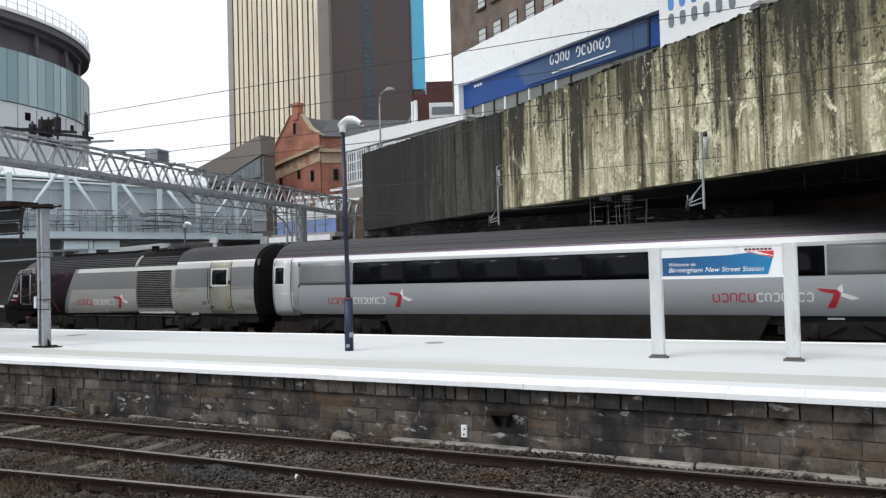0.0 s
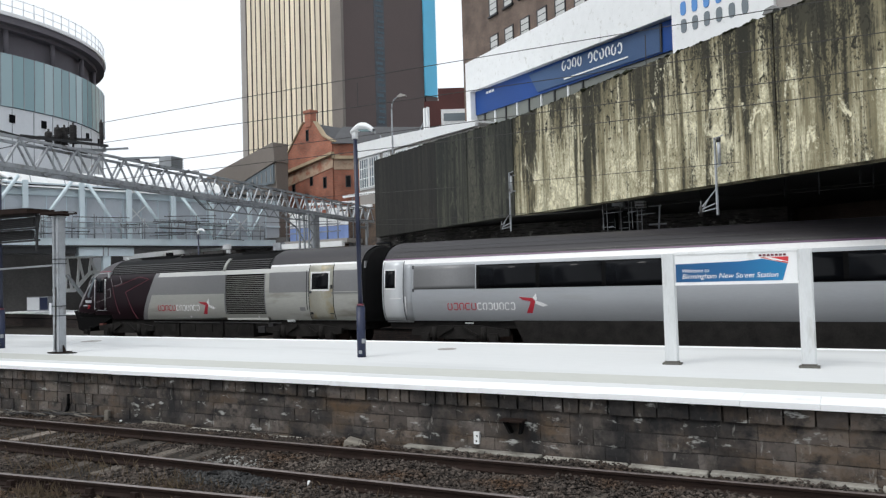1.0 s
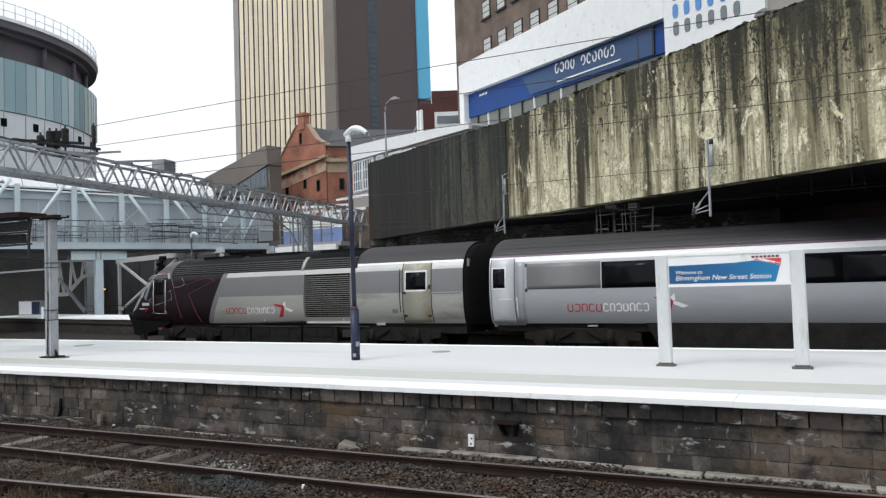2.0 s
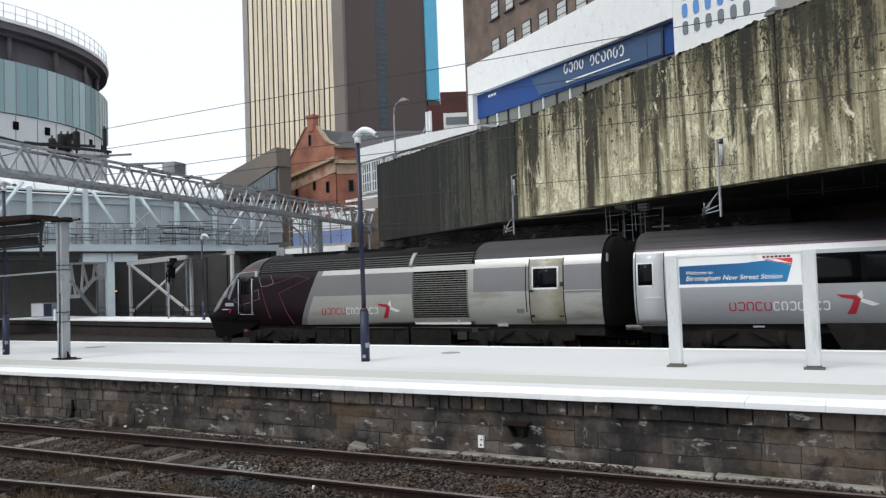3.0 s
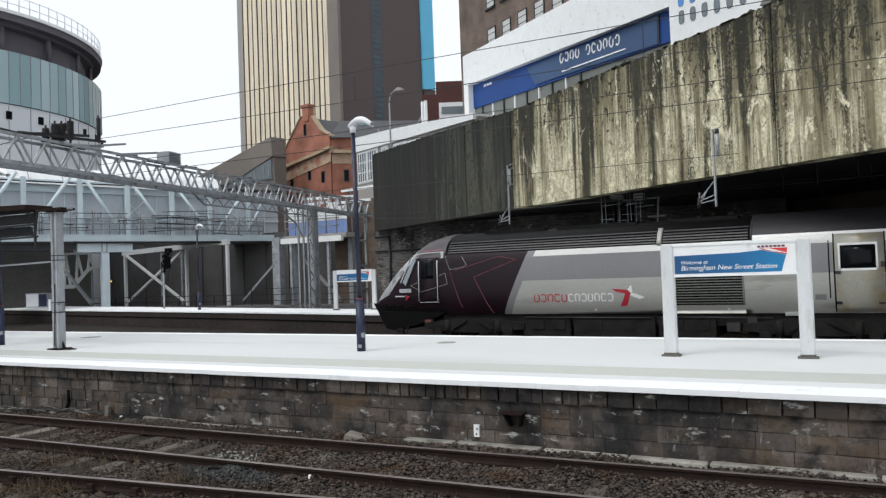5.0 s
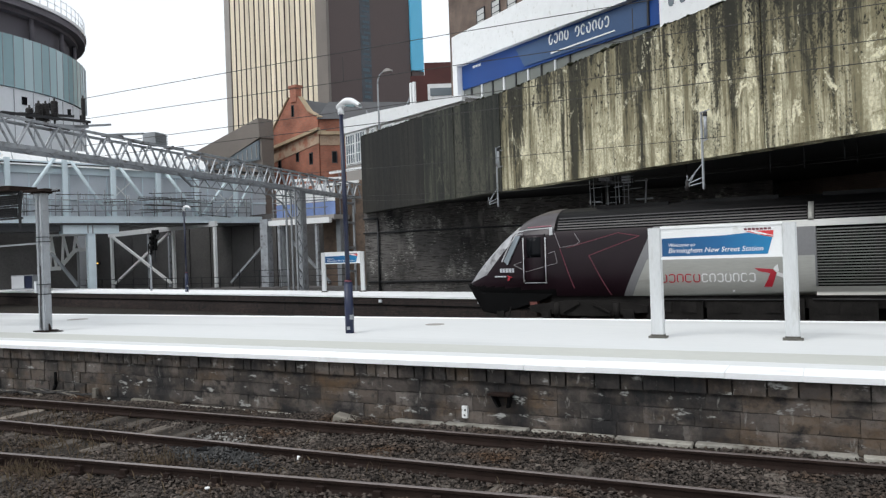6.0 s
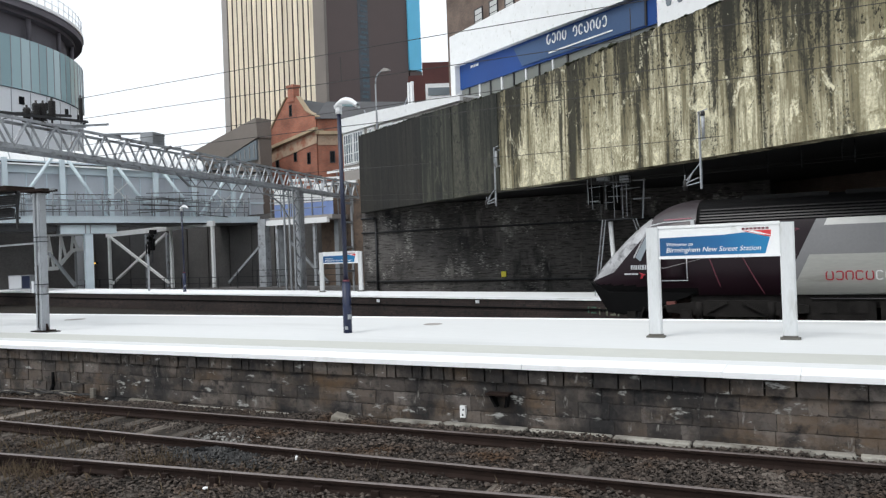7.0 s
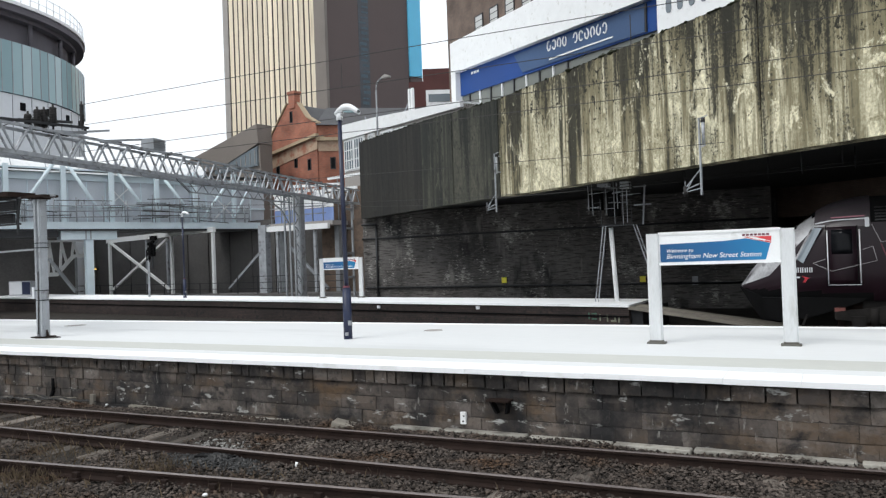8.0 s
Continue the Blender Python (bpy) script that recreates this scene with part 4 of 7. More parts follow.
    patch(bm, 12.72, 12.93, 1.10, 2.93, 0, 1)
    patch(bm, 10.5, 12.72, 1.10, 1.34, 0, 1)
    patch(bm, 12.93, 17.3, 1.10, 2.17, 0, 1)
    patch(bm, 12.93, 17.3, 2.17, 2.95, 0, 2)
    patch(bm, 12.93, 17.3, 2.95, 3.17, 0, 5)
    # thin white strip paints the highlight along the rear top edge
    patch(bm, 12.93, 17.3, 3.17, 3.24, 0, 3)
    patch(bm, 10.5, 12.72, 1.34, 2.93, -0.09, 4)
    bmesh.ops.remove_doubles(bm, verts=bm.verts, dist=0.001)
    part("body", bm, ["maroon", "silver", "mid_grey", "stripe", "black", "pale_silver"], root, "silver and grey bodyside with a white painted highlight along its rear top")
    # engine-room grille
    grille = slats("grille", root, 10.55, 12.68, [1.40 + 0.076 * i for i in range(20)], "grille", "bank of grey horizontal louvres", 0.0, 0.03)
    for u in (10.52, 12.70):
        side_part("grille_frame", "mid_grey", grille, [(u - 0.025, u + 0.025, 1.34, 2.93)], "", 0.008, 0.09)
    # roofs
    bm = bmesh.new()
    low_roof = [(inset(z) + 0.03, z) for z in (3.09, 3.2, 3.3, 3.4, 3.5, 3.6, 3.7)] + [(1.0, 3.80), (1.37, 3.84)]
    loft(bm, [[(u, y, z) for y, z in full(low_roof)] for u in (3.25, 12.93)], cap=True)
    part("engine_roof", bm, "roof_black", root, "black ribbed roof")
    for a, b in ((3.35, 10.34), (10.52, 12.85)):
        slats("roof_louvre", root, a, b, [3.17, 3.25, 3.33, 3.41, 3.5], "roof_rib", "dusty black roof louvres", 0.012, 0.04)
    for s in (0, 1):
        bm = bmesh.new()
        patch(bm, 10.36, 10.5, 3.1, 3.6, 0.03, 0, 0.05, sides=(s,))
        part("roof_rib", bm, "silver", root)
    for a, b in ((4.4, 6.6), (7.0, 9.6), (10.7, 12.5)):
        bm = bmesh.new()
        bx(bm, a, 0.85, 3.7, b, WIDTH - 0.85, 3.86)
        part("roof_hatch", bm, "roof_black", root)
    bm = bmesh.new()
    top = [(inset(z), z) for z in (3.24, 3.38, 3.48, 3.57, 3.65, 3.72, 3.78, 3.83)] + [(1.37, 3.87)]
    loft(bm, [[(u, 1.37 + (y - 1.37) * w, z + dz) for y, z in full(top)] for u, w, dz in ((12.93, 1, 0), (17.15, 1, 0), (17.3, 0.985, -0.02))])
    part("rear_roof", bm, "roof_grey", root, "dusty grey curved roof")
    for s in (0, 1):
        bm = bmesh.new()
        patch(bm, 12.90, 12.96, 3.1, 3.82, 0.01, 0, 0.05, sides=(s,))
        part("roof_step", bm, "dark_metal", root)
    # guard's door
    gd = side_part("van_door", "van_door", root, [(14.95, 16.07, 1.14, 3.16)], "grimy silver van door", 0.012, 0.02)
    side_part("door_window", "glass", gd, [(15.08, 15.88, 2.26, 2.86)], "", 0.02)
    side_part("window_frame", "stripe", gd, [(15.03, 15.08, 2.2, 2.92), (15.88, 15.93, 2.2, 2.92), (15.08, 15.88, 2.86, 2.92), (15.08, 15.88, 2.2, 2.26)], "pale window frame", 0.024)
    for gap in ((14.915, 14.95, 1.14, 3.18), (16.07, 16.1, 1.14, 3.18), (14.80, 14.83, 1.5, 3.0)):
        side_part("door_gap", "black", gd, [gap], "", 0.006)
    side_part("waist_rail", "mid_grey", gd, [(16.0, 17.25, 2.10, 2.14)], "", 0.02)
    for q in ((14.95, 15.08, 2.12, 2.2), (14.95, 15.08, 1.33, 1.41), (15.98, 16.07, 2.28, 2.42), (15.9, 16.05, 1.34, 1.38)):
        side_part("hinge", "dark_metal", gd, [q], "", 0.03)
    side_part("data_panel", "mid_grey", root, [(14.46, 14.72, 1.46, 1.6)], "small grey data panel", 0.005)
    side_part("lifting_lug", "stripe", root, [(13.7, 14.05, 1.03, 1.11)], "white lifting point", 0.05, 0.06)
    side_part("lamp_bracket", "stripe", root, [(8.42, 8.48, 1.2, 1.26), (12.25, 12.31, 1.2, 1.26)], "", 0.02)
    letter_bars(root, 6.46, 7.6, 9.05, 1.48, 1.73)
    logo_star(root, 9.42, 1.62)
    # rear end and gangway
    bm = bmesh.new()
    loft(bm, [[(u, 1.37 + (y - 1.37) * w, 1.05 + (z - 1.1) * h) for y, z in full(SEC)] for u, w, h in ((17.3, 0.995, 0.995), (17.55, 0.98, 0.985), (17.62, 0.7, 0.93), (18.26, 0.68, 0.92))], cap=True)
    part("gangway", bm, "black", root, "black rear end and gangway bellows")
    bm = bmesh.new()
    bx(bm, 17.45, 0.1, 3.0, 17.52, 0.2, 3.25)
    part("tail_lamp", bm, "mid_grey", root)
    # underframe
    bm = bmesh.new()
    bx(bm, 3.0, 0.3, 0.75, 17.25, WIDTH - 0.3, 1.12)
    part("underframe", bm, "under", root, "brake-dust black underframe")
    for a, b, zl in ((6.0, 7.6, 0.4), (7.7, 10.2, 0.32), (10.3, 11.9, 0.42)):
        bm = bmesh.new()
        bx(bm, a, 0.18, zl, b, WIDTH - 0.18, 1.0)
        part("tank", bm, "under", root)
    for a in (6.3, 7.0, 8.2, 9.2, 10.6, 11.3):
        bm = bmesh.new()
        bx(bm, a, 0.15, 0.62, a + 0.42, 0.2, 0.92)
        part("equipment_cover", bm, "under", root)
    for a, b, z0, z1 in ((12.2, 12.55, 0.6, 0.85), (12.75, 13.0, 0.6, 1.0)):
        bm = bmesh.new()
        bx(bm, a, 0.12, z0, b, 0.4, z1)
        part("equipment_box", bm, "roof_rib", root, "dusty black equipment box")
    for a, b in ((6.1, 10.1), (10.4, 13.4)):
        bm = bmesh.new()
        rod(bm, (a, 0.14, 1.0), (b, 0.14, 0.98), 0.022, 6)
        part("air_pipe", bm, "roof_rib", root)
    bm = bmesh.new()
    bx(bm, 2.35, 0.12, 0.72, 2.6, 0.3, 0.92)
    part("jumper_box", bm, "dull_red", root, "dull red connector box")
    bogie(root, 4.2, 2.6, 0.51)
    bogie(root, 14.5, 2.6, 0.51)
    return root


def coach():
    root = thing("coach", None, None, "silver passenger coach with a long black window band", "railway coach")
    L = 22.55
    bm = bmesh.new()
    patch(bm, 0, L, 1.10, 3.06, 0, 0)
    patch(bm, 0, L, 3.06, 3.22, 0, 1)
    bmesh.ops.remove_doubles(bm, verts=bm.verts, dist=0.001)
    part("body", bm, ["silver_clean", "stripe"], root, "silver bodyside with a white cantrail stripe")
    bm = bmesh.new()
    top = [(inset(z), z) for z in (3.22, 3.3, 3.38, 3.48, 3.57, 3.65, 3.72, 3.78, 3.83)] + [(1.37, 3.87)]
    loft(bm, [[(u, 1.37 + (y - 1.37) * w, z + dz) for y, z in full(top)] for u, w, dz in ((0, 0.97, -0.03), (0.12, 0.995, 0), (0.3, 1, 0), (L - 0.3, 1, 0), (L, 0.97, -0.03))])
    part("roof", bm, "roof_grey", root, "dusty grey-purple curved roof")
    bm = bmesh.new()
    for i, z in enumerate((3.34, 3.52, 3.66)):
        patch(bm, 0.3, L - 0.3, z - 0.012, z + 0.012, 0.012, 0, 0.02, nz=1)
    part("roof_seam", bm, "roof_rib", root)
    bm = bmesh.new()
    patch(bm, 0.05, L - 0.05, 3.225, 3.275, 0.012, 0, 0.03)
    part("purple_line", bm, "purple", root, "thin purple line above the stripe")
    bm = bmesh.new()
    for u in (0.0, L):
        slab_pts = full(SEC)
        vs = [bm.verts.new((u, y, z)) for y, z in slab_pts]
        bm.faces.new(vs)
    part("end_wall", bm, "black", root)
    # window band and panes
    band = side_part("window_band", "black", root, [(3.76, 18.9, 2.165, 2.955)], "gloss black window band", 0.004)
    for i in range(7):
        a = 3.86 + i * 2.145
        side_part("pane", "glass", band, [(a, a + 2.02, 2.2, 2.92)], "", 0.009)
    for s, u in ((1, 0.08), (-1, L - 0.08)):
        a, b = sorted((u, u + s * 0.80))
        d = side_part("coach_door", "door_silver", root, [(a, b, 1.12, 3.16)], "pale silver end door", 0.014, 0.02)
        side_part("door_window", "glass", d, [(a + 0.06, a + 0.48, 2.24, 2.86)], "", 0.02)
        side_part("window_frame", "stripe", d, [(a + 0.02, a + 0.06, 2.2, 2.9), (a + 0.48, a + 0.52, 2.2, 2.9), (a + 0.06, a + 0.48, 2.86, 2.9), (a + 0.06, a + 0.48, 2.2, 2.24)], "", 0.022)
        for gap in ((b, b + 0.025, 1.12, 3.18), (a - 0.025, a, 1.12, 3.18)):
            side_part("door_gap", "dark_metal", d, [gap], "", 0.006)
        side_part("grab_rail", "stripe", d, [(a + 0.25, a + 0.72, 1.86, 1.89), (b + 0.08, b + 0.11, 1.3, 1.95)], "white grab rail", 0.03)
        for spot in [(b + 0.12, b + 0.17, 1.25, 1.95), (b + 0.1, b + 0.19, 2.72, 2.86), (b + 0.1, b + 0.19, 2.56, 2.62), (b + 0.38, b + 0.46, 2.88, 3.0), (b + 0.38, b + 0.46, 2.1, 2.2)]:
            side_part("door_plate", "dark_metal", d, [spot], "", 0.008)
        side_part("door_pillar", "silver_clean", d, [(b + 0.05, b + 0.36, 1.12, 3.06)], "pale door pillar", 0.009)
        side_part("door_step", "mid_grey", d, [(a, b + 0.3, 1.04, 1.09)], "", 0.03)
    for a, b in ((1.32, 3.72), (18.95, 21.2)):
        side_part("grey_panel", "mid_grey", root, [(a, b, 2.18, 2.98)], "mid grey panel beside the windows", 0.009)
    for a, b in ((3.2, 3.5), (18.9, 19.3)):
        side_part("lifting_lug", "stripe", root, [(a, b, 1.0, 1.05)], "", 0.04, 0.05)
    letter_bars(root, 2.62, 3.75, 5.15, 1.46, 1.71)
    logo_star(root, 5.7, 1.64)
    letter_bars(root, 16.05, 17.2, 18.62, 1.48, 1.73)
    logo_star(root, 19.1, 1.6)
    bm = bmesh.new()
    slab(bm, [(5.0, 1.12), (5.35, 0.42), (17.2, 0.42), (17.55, 1.12)], 0.14, WIDTH - 0.14)
    bx(bm, 0.1, 0.35, 0.85, L - 0.1, WIDTH - 0.35, 1.12)
    part("underframe", bm, "under", root, "black skirted underframe")
    bogie(root, 3.0, 2.6, 0.457)
    bogie(root, L - 3.0, 2.6, 0.457)
    return root


loco = power_car()
car = coach()


def motions():
    walk(loco, [(t, pose(x, TRAIN_Y, RAIL)) for t, x in NOSE])
    walk(car, [(t, pose(x + 18.28, TRAIN_Y, RAIL)) for t, x in NOSE])
    for wheel, u, r in WHEELS:
        rows = []
        for i in range(81):
            t = i * 0.1
            s = (t - 4) / 4
            x = -20.34 + 17.47 * s - 0.25 * s * s + 0.05 * s ** 3
            rows.append((t, pose(u, WIDTH / 2, r, 0, math.degrees((x + 38.11) / r), 0)))
        walk(wheel, rows)


# ---- buildings above the station ----
def at_line(x0, y0, x1, y1):
    """The pose of a front that runs from one plan point to another; its own y points away from the tracks."""
    return pose(x0, y0, 0, 0, 0, math.degrees(math.atan2(y1 - y0, x1 - x0)))


def window_part(root, s, z, w, h, y=0.0, frame_mat="white_paint", glass="window", bars=1, sill=False):
    """A framed window set into a front: frame, pane, glazing bar and sill."""
    bm = bmesh.new()
    t = 0.08
    for q in ((s - w / 2, s + w / 2, z - h / 2, z - h / 2 + t), (s - w / 2, s + w / 2, z + h / 2 - t, z + h / 2), (s - w / 2, s - w / 2 + t, z - h / 2 + t, z + h / 2 - t), (s + w / 2 - t, s + w / 2, z - h / 2 + t, z + h / 2 - t)):
        bx(bm, q[0], y - 0.05, q[2], q[1], y + 0.05, q[3])
    win = part("window", bm, frame_mat, root)
    for k in range(bars):
        bm = bmesh.new()
        zz = z - h / 2 + h * (k + 1) / (bars + 1)
        bx(bm, s - w / 2 + t, y - 0.03, zz - 0.03, s + w / 2 - t, y + 0.03, zz + 0.03)
        part("glazing_bar", bm, frame_mat, win)
    bm = bmesh.new()
    bx(bm, s - w / 2 + t, y - 0.02, z - h / 2 + t, s + w / 2 - t, y + 0.01, z + h / 2 - t)
    part("pane", bm, glass, win)
    if sill:
        bm = bmesh.new()
        bx(bm, s - w / 2 - 0.1, y - 0.16, z - h / 2 - 0.12, s + w / 2 + 0.1, y + 0.02, z - h / 2)
        part("sill", bm, frame_mat, win)


def office_block():
    root = thing("office_building", None, None, "brown brick office block over a white and blue shop fascia", "building", m=at_line(-18.035, 47.994, 8.015, 31.574))
    bm = bmesh.new()
    bx(bm, -14.2, 0.3, 3, 30, 16, 36)
    part("brick_wall", bm, "brown_brick", root, "brown brick upper wall")
    bm = bmesh.new()
    slab(bm, [(-12.15, 16.55), (10.7, 15.6), (10.7, 18.75), (-12.15, 19.0)], -0.7, 0.3)
    part("white_fascia", bm, "white_paint", root, "plain white fascia band")
    bm = bmesh.new()
    slab(bm, [(-12.15, 11.0), (-11.45, 11.0), (-11.45, 16.5), (-12.15, 16.54)], -0.7, 0.3)
    part("white_pier", bm, "white_paint", root)
    bm = bmesh.new()
    slab(bm, [(-11.43, 14.62), (10.68, 13.85), (10.68, 15.58), (-11.43, 16.55)], -0.25, 0.2)
    band = part("blue_fascia", bm, "fascia_blue", root, "deep blue fascia band")
    bm = bmesh.new()
    slab(bm, [(-2.66, 14.5), (9.35, 13.98), (9.4, 15.56), (-3.64, 15.95)], -0.33, -0.25)
    part("sign_panel", bm, "fascia_pale", band, "paler blue sign panel")
    bm = bmesh.new()
    slab(bm, [(9.4, 13.95), (9.52, 13.94), (9.55, 15.56), (9.43, 15.57)], -0.35, -0.25)
    part("panel_edge", bm, "dark_metal", band)
    bm = bmesh.new()
    slab(bm, [(0.5, 14.58), (6.75, 14.38), (6.75, 14.46), (0.5, 14.68)], -0.37, -0.33)
    part("underline", bm, "white_paint", band)
    # plain open rings in place of the sign's lettering
    for i in range(11):
        if i == 4:
            continue
        s, z, turn = 0.3 + i * 0.555, 15.52 - 0.037 * i, (3, 9, 13, 5, 0, 11, 1, 7, 14, 4, 10)[i]
        bm = bmesh.new()
        outer = [(0.22 + 0.22 * math.cos(a), 0.35 * math.sin(a)) for a in [2 * math.pi * k / 16 for k in range(16)]]
        inner = [(0.22 + 0.13 * math.cos(a), 0.26 * math.sin(a)) for a in [2 * math.pi * k / 16 for k in range(16)]]
        for k in range(turn, turn + 13):
            k, q = k % 16, (k + 1) % 16
            slab(bm, [(s + p[0], z + p[1]) for p in (outer[k], outer[q], inner[q], inner[k])], -0.37, -0.33)
        bmesh.ops.remove_doubles(bm, verts=bm.verts, dist=0.001)
        part("sign_shape", bm, "white_paint", band, "plain white sign shape")
    for k in range(3):
        bm = bmesh.new()
        bx(bm, -9.7 + 0.42 * k, -0.28, 15.98 - 0.02 * k, -9.4 + 0.42 * k, -0.25, 16.16 - 0.02 * k)
        part("small_sign_bar", bm, "white_paint", band)
    bm = bmesh.new()
    bx(bm, -11.45, -0.1, 12.2, 10.4, 0.25, 14.62)
    part("shop_glazing", bm, "glazing_pale", root, "grimy strip of shop glazing")
    for i in range(9):
        bm = bmesh.new()
        s = -10.2 + i * 1.55
        bx(bm, s - 0.06, -0.2, 12.2, s + 0.06, -0.1, 14.56 - 0.055 * i)
        part("mullion", bm, "white_paint" if i % 2 else "dark_metal", root)
    bm = bmesh.new()
    bx(bm, 10.72, -0.7, 9, 17.2, 0.3, 22)
    annexe = part("white_annexe", bm, "white_paint", root, "white wall with rounded windows")
    for c in range(6):
        for r in range(5):
            s, z = 11.6 + c * 0.80, 14.72 - 0.05 * c + 0.95 * r
            bm = bmesh.new()
            slab(bm, [(s + 0.19 * math.copysign(abs(math.cos(a)) ** 0.6, math.cos(a)), z + 0.37 * math.copysign(abs(math.sin(a)) ** 0.6, math.sin(a))) for a in [2 * math.pi * (k + 0.5) / 16 for k in range(16)]], -0.74, -0.69)
            part("round_window", bm, "pane_blue" if r == 1 else "window", annexe)
    bm = bmesh.new()
    bx(bm, 17.2, -0.5, 9, 21, 0.3, 20)
    part("grey_annexe", bm, "grey_stone", root)
    for zc in (20.1, 23.1, 26.1, 29.1, 32.1):
        for c in range(12):
            window_part(root, -9.1 + c * 2.16, zc - 0.22, 1.2, 1.42, 0.27, frame_mat="dark_metal", glass="blind_glass", bars=2, sill=True)
    return root


office_block()


def tower():
    root = thing("tower_block", None, None, "tall office tower with gold panels and a dark brown flank", "tower", m=at_line(-94, 94.63, -72.88, 95.28))
    bm = bmesh.new()
    prism(bm, [(0.6, 0.4), (21.13, 0.0), (28.4, 13.53), (18, 26), (0.6, 26)], -1, 75)
    part("core", bm, "tower_brown", root, "dark brown flank")
    bm = bmesh.new()
    bx(bm, 0.3, -0.5, -1, 1.4, 0.4, 75)
    part("corner_pier", bm, "grey_stone", root)
    bm = bmesh.new()
    bx(bm, 19.3, -0.5, -1, 21.4, 0.2, 75)
    part("corner_pier", bm, "brown_roof", root)
    n = 17
    for i in range(n):
        a, b = 1.4 + 17.9 * i / n, 1.4 + 17.9 * (i + 1) / n
        bm = bmesh.new()
        g = 0.2 if i % 2 else 0.12
        bx(bm, a + g, -0.3, -1, b - 0.12, 0.35, 75)
        part("gold_panel", bm, "gold", root, "pale gold vertical panel")
        bm = bmesh.new()
        bx(bm, a - 0.05, -0.36, -1, a + 0.05, 0.3, 75)
        part("fin", bm, "tower_brown", root)
    d = Vector((6.77, 12.6)).normalized()
    nrm = Vector((d.y, -d.x))
    p0, p1 = Vector((21.13, 0)) + d * 5.9, Vector((21.13, 0)) + d * 7.8
    bm = bmesh.new()
    prism(bm, [tuple(p0), tuple(p0 + nrm * 0.03), tuple(p1 + nrm * 0.03), tuple(p1)], 12, 75)
    part("slit_backing", bm, "slit_dark", root, "dark blue-grey service strip")
    rs = random.Random(2)
    for k in range(70):
        bm = bmesh.new()
        z, e = 13 + k * 0.88, rs.uniform(0, 0.7)
        a, b = p0 + d * e, p1 - d * (0.7 - e)
        prism(bm, [tuple(a), tuple(a + nrm * 0.08), tuple(b + nrm * 0.08), tuple(b)], z, z + rs.uniform(0.2, 0.5))
        part("slit_window", bm, "slit", root, "small dull blue window")
    bm = bmesh.new()
    prism(bm, [(28.4, 13.55), (28.7, 13.43), (29.7, 15.8), (26.5, 16.13)], 32.6, 75)
    part("blue_panel", bm, "tower_blue", root, "bright sky-blue end panel")
    bm = bmesh.new()
    prism(bm, [(28.45, 13.83), (29.65, 15.9), (26.5, 16.13)], -1, 32.6)
    part("lower_end", bm, "tower_brown", root)
    return root


tower()


def round_building():
    root = thing("round_building", None, None, "round building under construction with teal glazing and open slab", "building", m=pose(-81.4, 37.26, 0))

    def ring(bm, r, z0, z1, mi=0, seg=96):
        prism(bm, [(r * math.cos(2 * math.pi * i / seg), r * math.sin(2 * math.pi * i / seg)) for i in range(seg)], z0, z1, mi)
    # the core is wide and dark to paint the open storey's shade
    for nm, r, z0, z1, mt, lb in (("lower_wall", 17.25, -1, 17.3, "pale_wall", "pale panelled lower wall"), ("glass_backing", 17.1, 17.3, 21.9, "window", ""), ("core", 15.9, 21.9, 24.6, "hangar", "dark core that fills the shaded open storey"), ("slab_step", 16.7, 24.25, 24.6, "hangar", ""), ("roof_slab", 17.4, 24.6, 25.25, "hangar", "dark open concrete slab"), ("slab_rim", 17.55, 25.2, 25.5, "white_paint", "pale slab rim")):
        bm = bmesh.new()
        ring(bm, r, z0, z1)
        part(nm, bm, mt, root, lb)
    for k in range(108):
        a, a2 = 2 * math.pi * k / 108, 2 * math.pi * (k + 1) / 108
        if not -1.5 < ((a + math.pi) % (2 * math.pi)) - math.pi < 0.9:
            continue
        d, d2 = Vector((math.cos(a), math.sin(a), 0)), Vector((math.cos(a2), math.sin(a2), 0))
        bm = bmesh.new()
        prism(bm, [tuple((d * 17.1).xy), tuple((d2 * 17.1).xy), tuple((d2 * 17.38).xy), tuple((d * 17.38).xy)], 17.35, 21.9)
        part("glass_pane", bm, ("glass_teal", "glass_pale", "glass_teal", "glass_deep")[(k * 7) % 4], root, "teal curtain glazing")
        bm = bmesh.new()
        bar(bm, d * 17.38 + Vector((0, 0, 17.3)), d * 17.38 + Vector((0, 0, 21.9)), 0.07)
        part("mullion", bm, "steel_dull", root)
        if k % 2 == 0:
            bm = bmesh.new()
            bar(bm, d * 17.26 + Vector((0, 0, 6)), d * 17.26 + Vector((0, 0, 17.2)), 0.05)
            part("panel_joint", bm, "steel_dull", root)
        if k % 3 == 0:
            bm = bmesh.new()
            bar(bm, d * 17.26 + Vector((0, 0, 16.0)), d * 17.26 + Vector((0, 0, 16.7)), 0.12, 0.5)
            part("small_window", bm, "glass", root)
        bm = bmesh.new()
        rod(bm, d * 17.4 + Vector((0, 0, 25.5)), d * 17.4 + Vector((0, 0, 26.9)), 0.045, 6)
        part("rail_post", bm, "pale_wall", root)
        if k % 5 == 0:
            bm = bmesh.new()
            rod(bm, d * 16.4 + Vector((0, 0, 21.8)), d * 16.4 + Vector((0, 0, 24.4)), 0.22, 10)
            part("column", bm, "hangar", root)
    for z in (26.1, 26.8):
        bm = bmesh.new()
        pts = [(17.4 * math.cos(2 * math.pi * i / 96), 17.4 * math.sin(2 * math.pi * i / 96), z) for i in range(97)]
        for p, q in zip(pts, pts[1:]):
            bar(bm, p, q, 0.05)
        part("guard_rail", bm, "pale_wall", root)
    bm = bmesh.new()
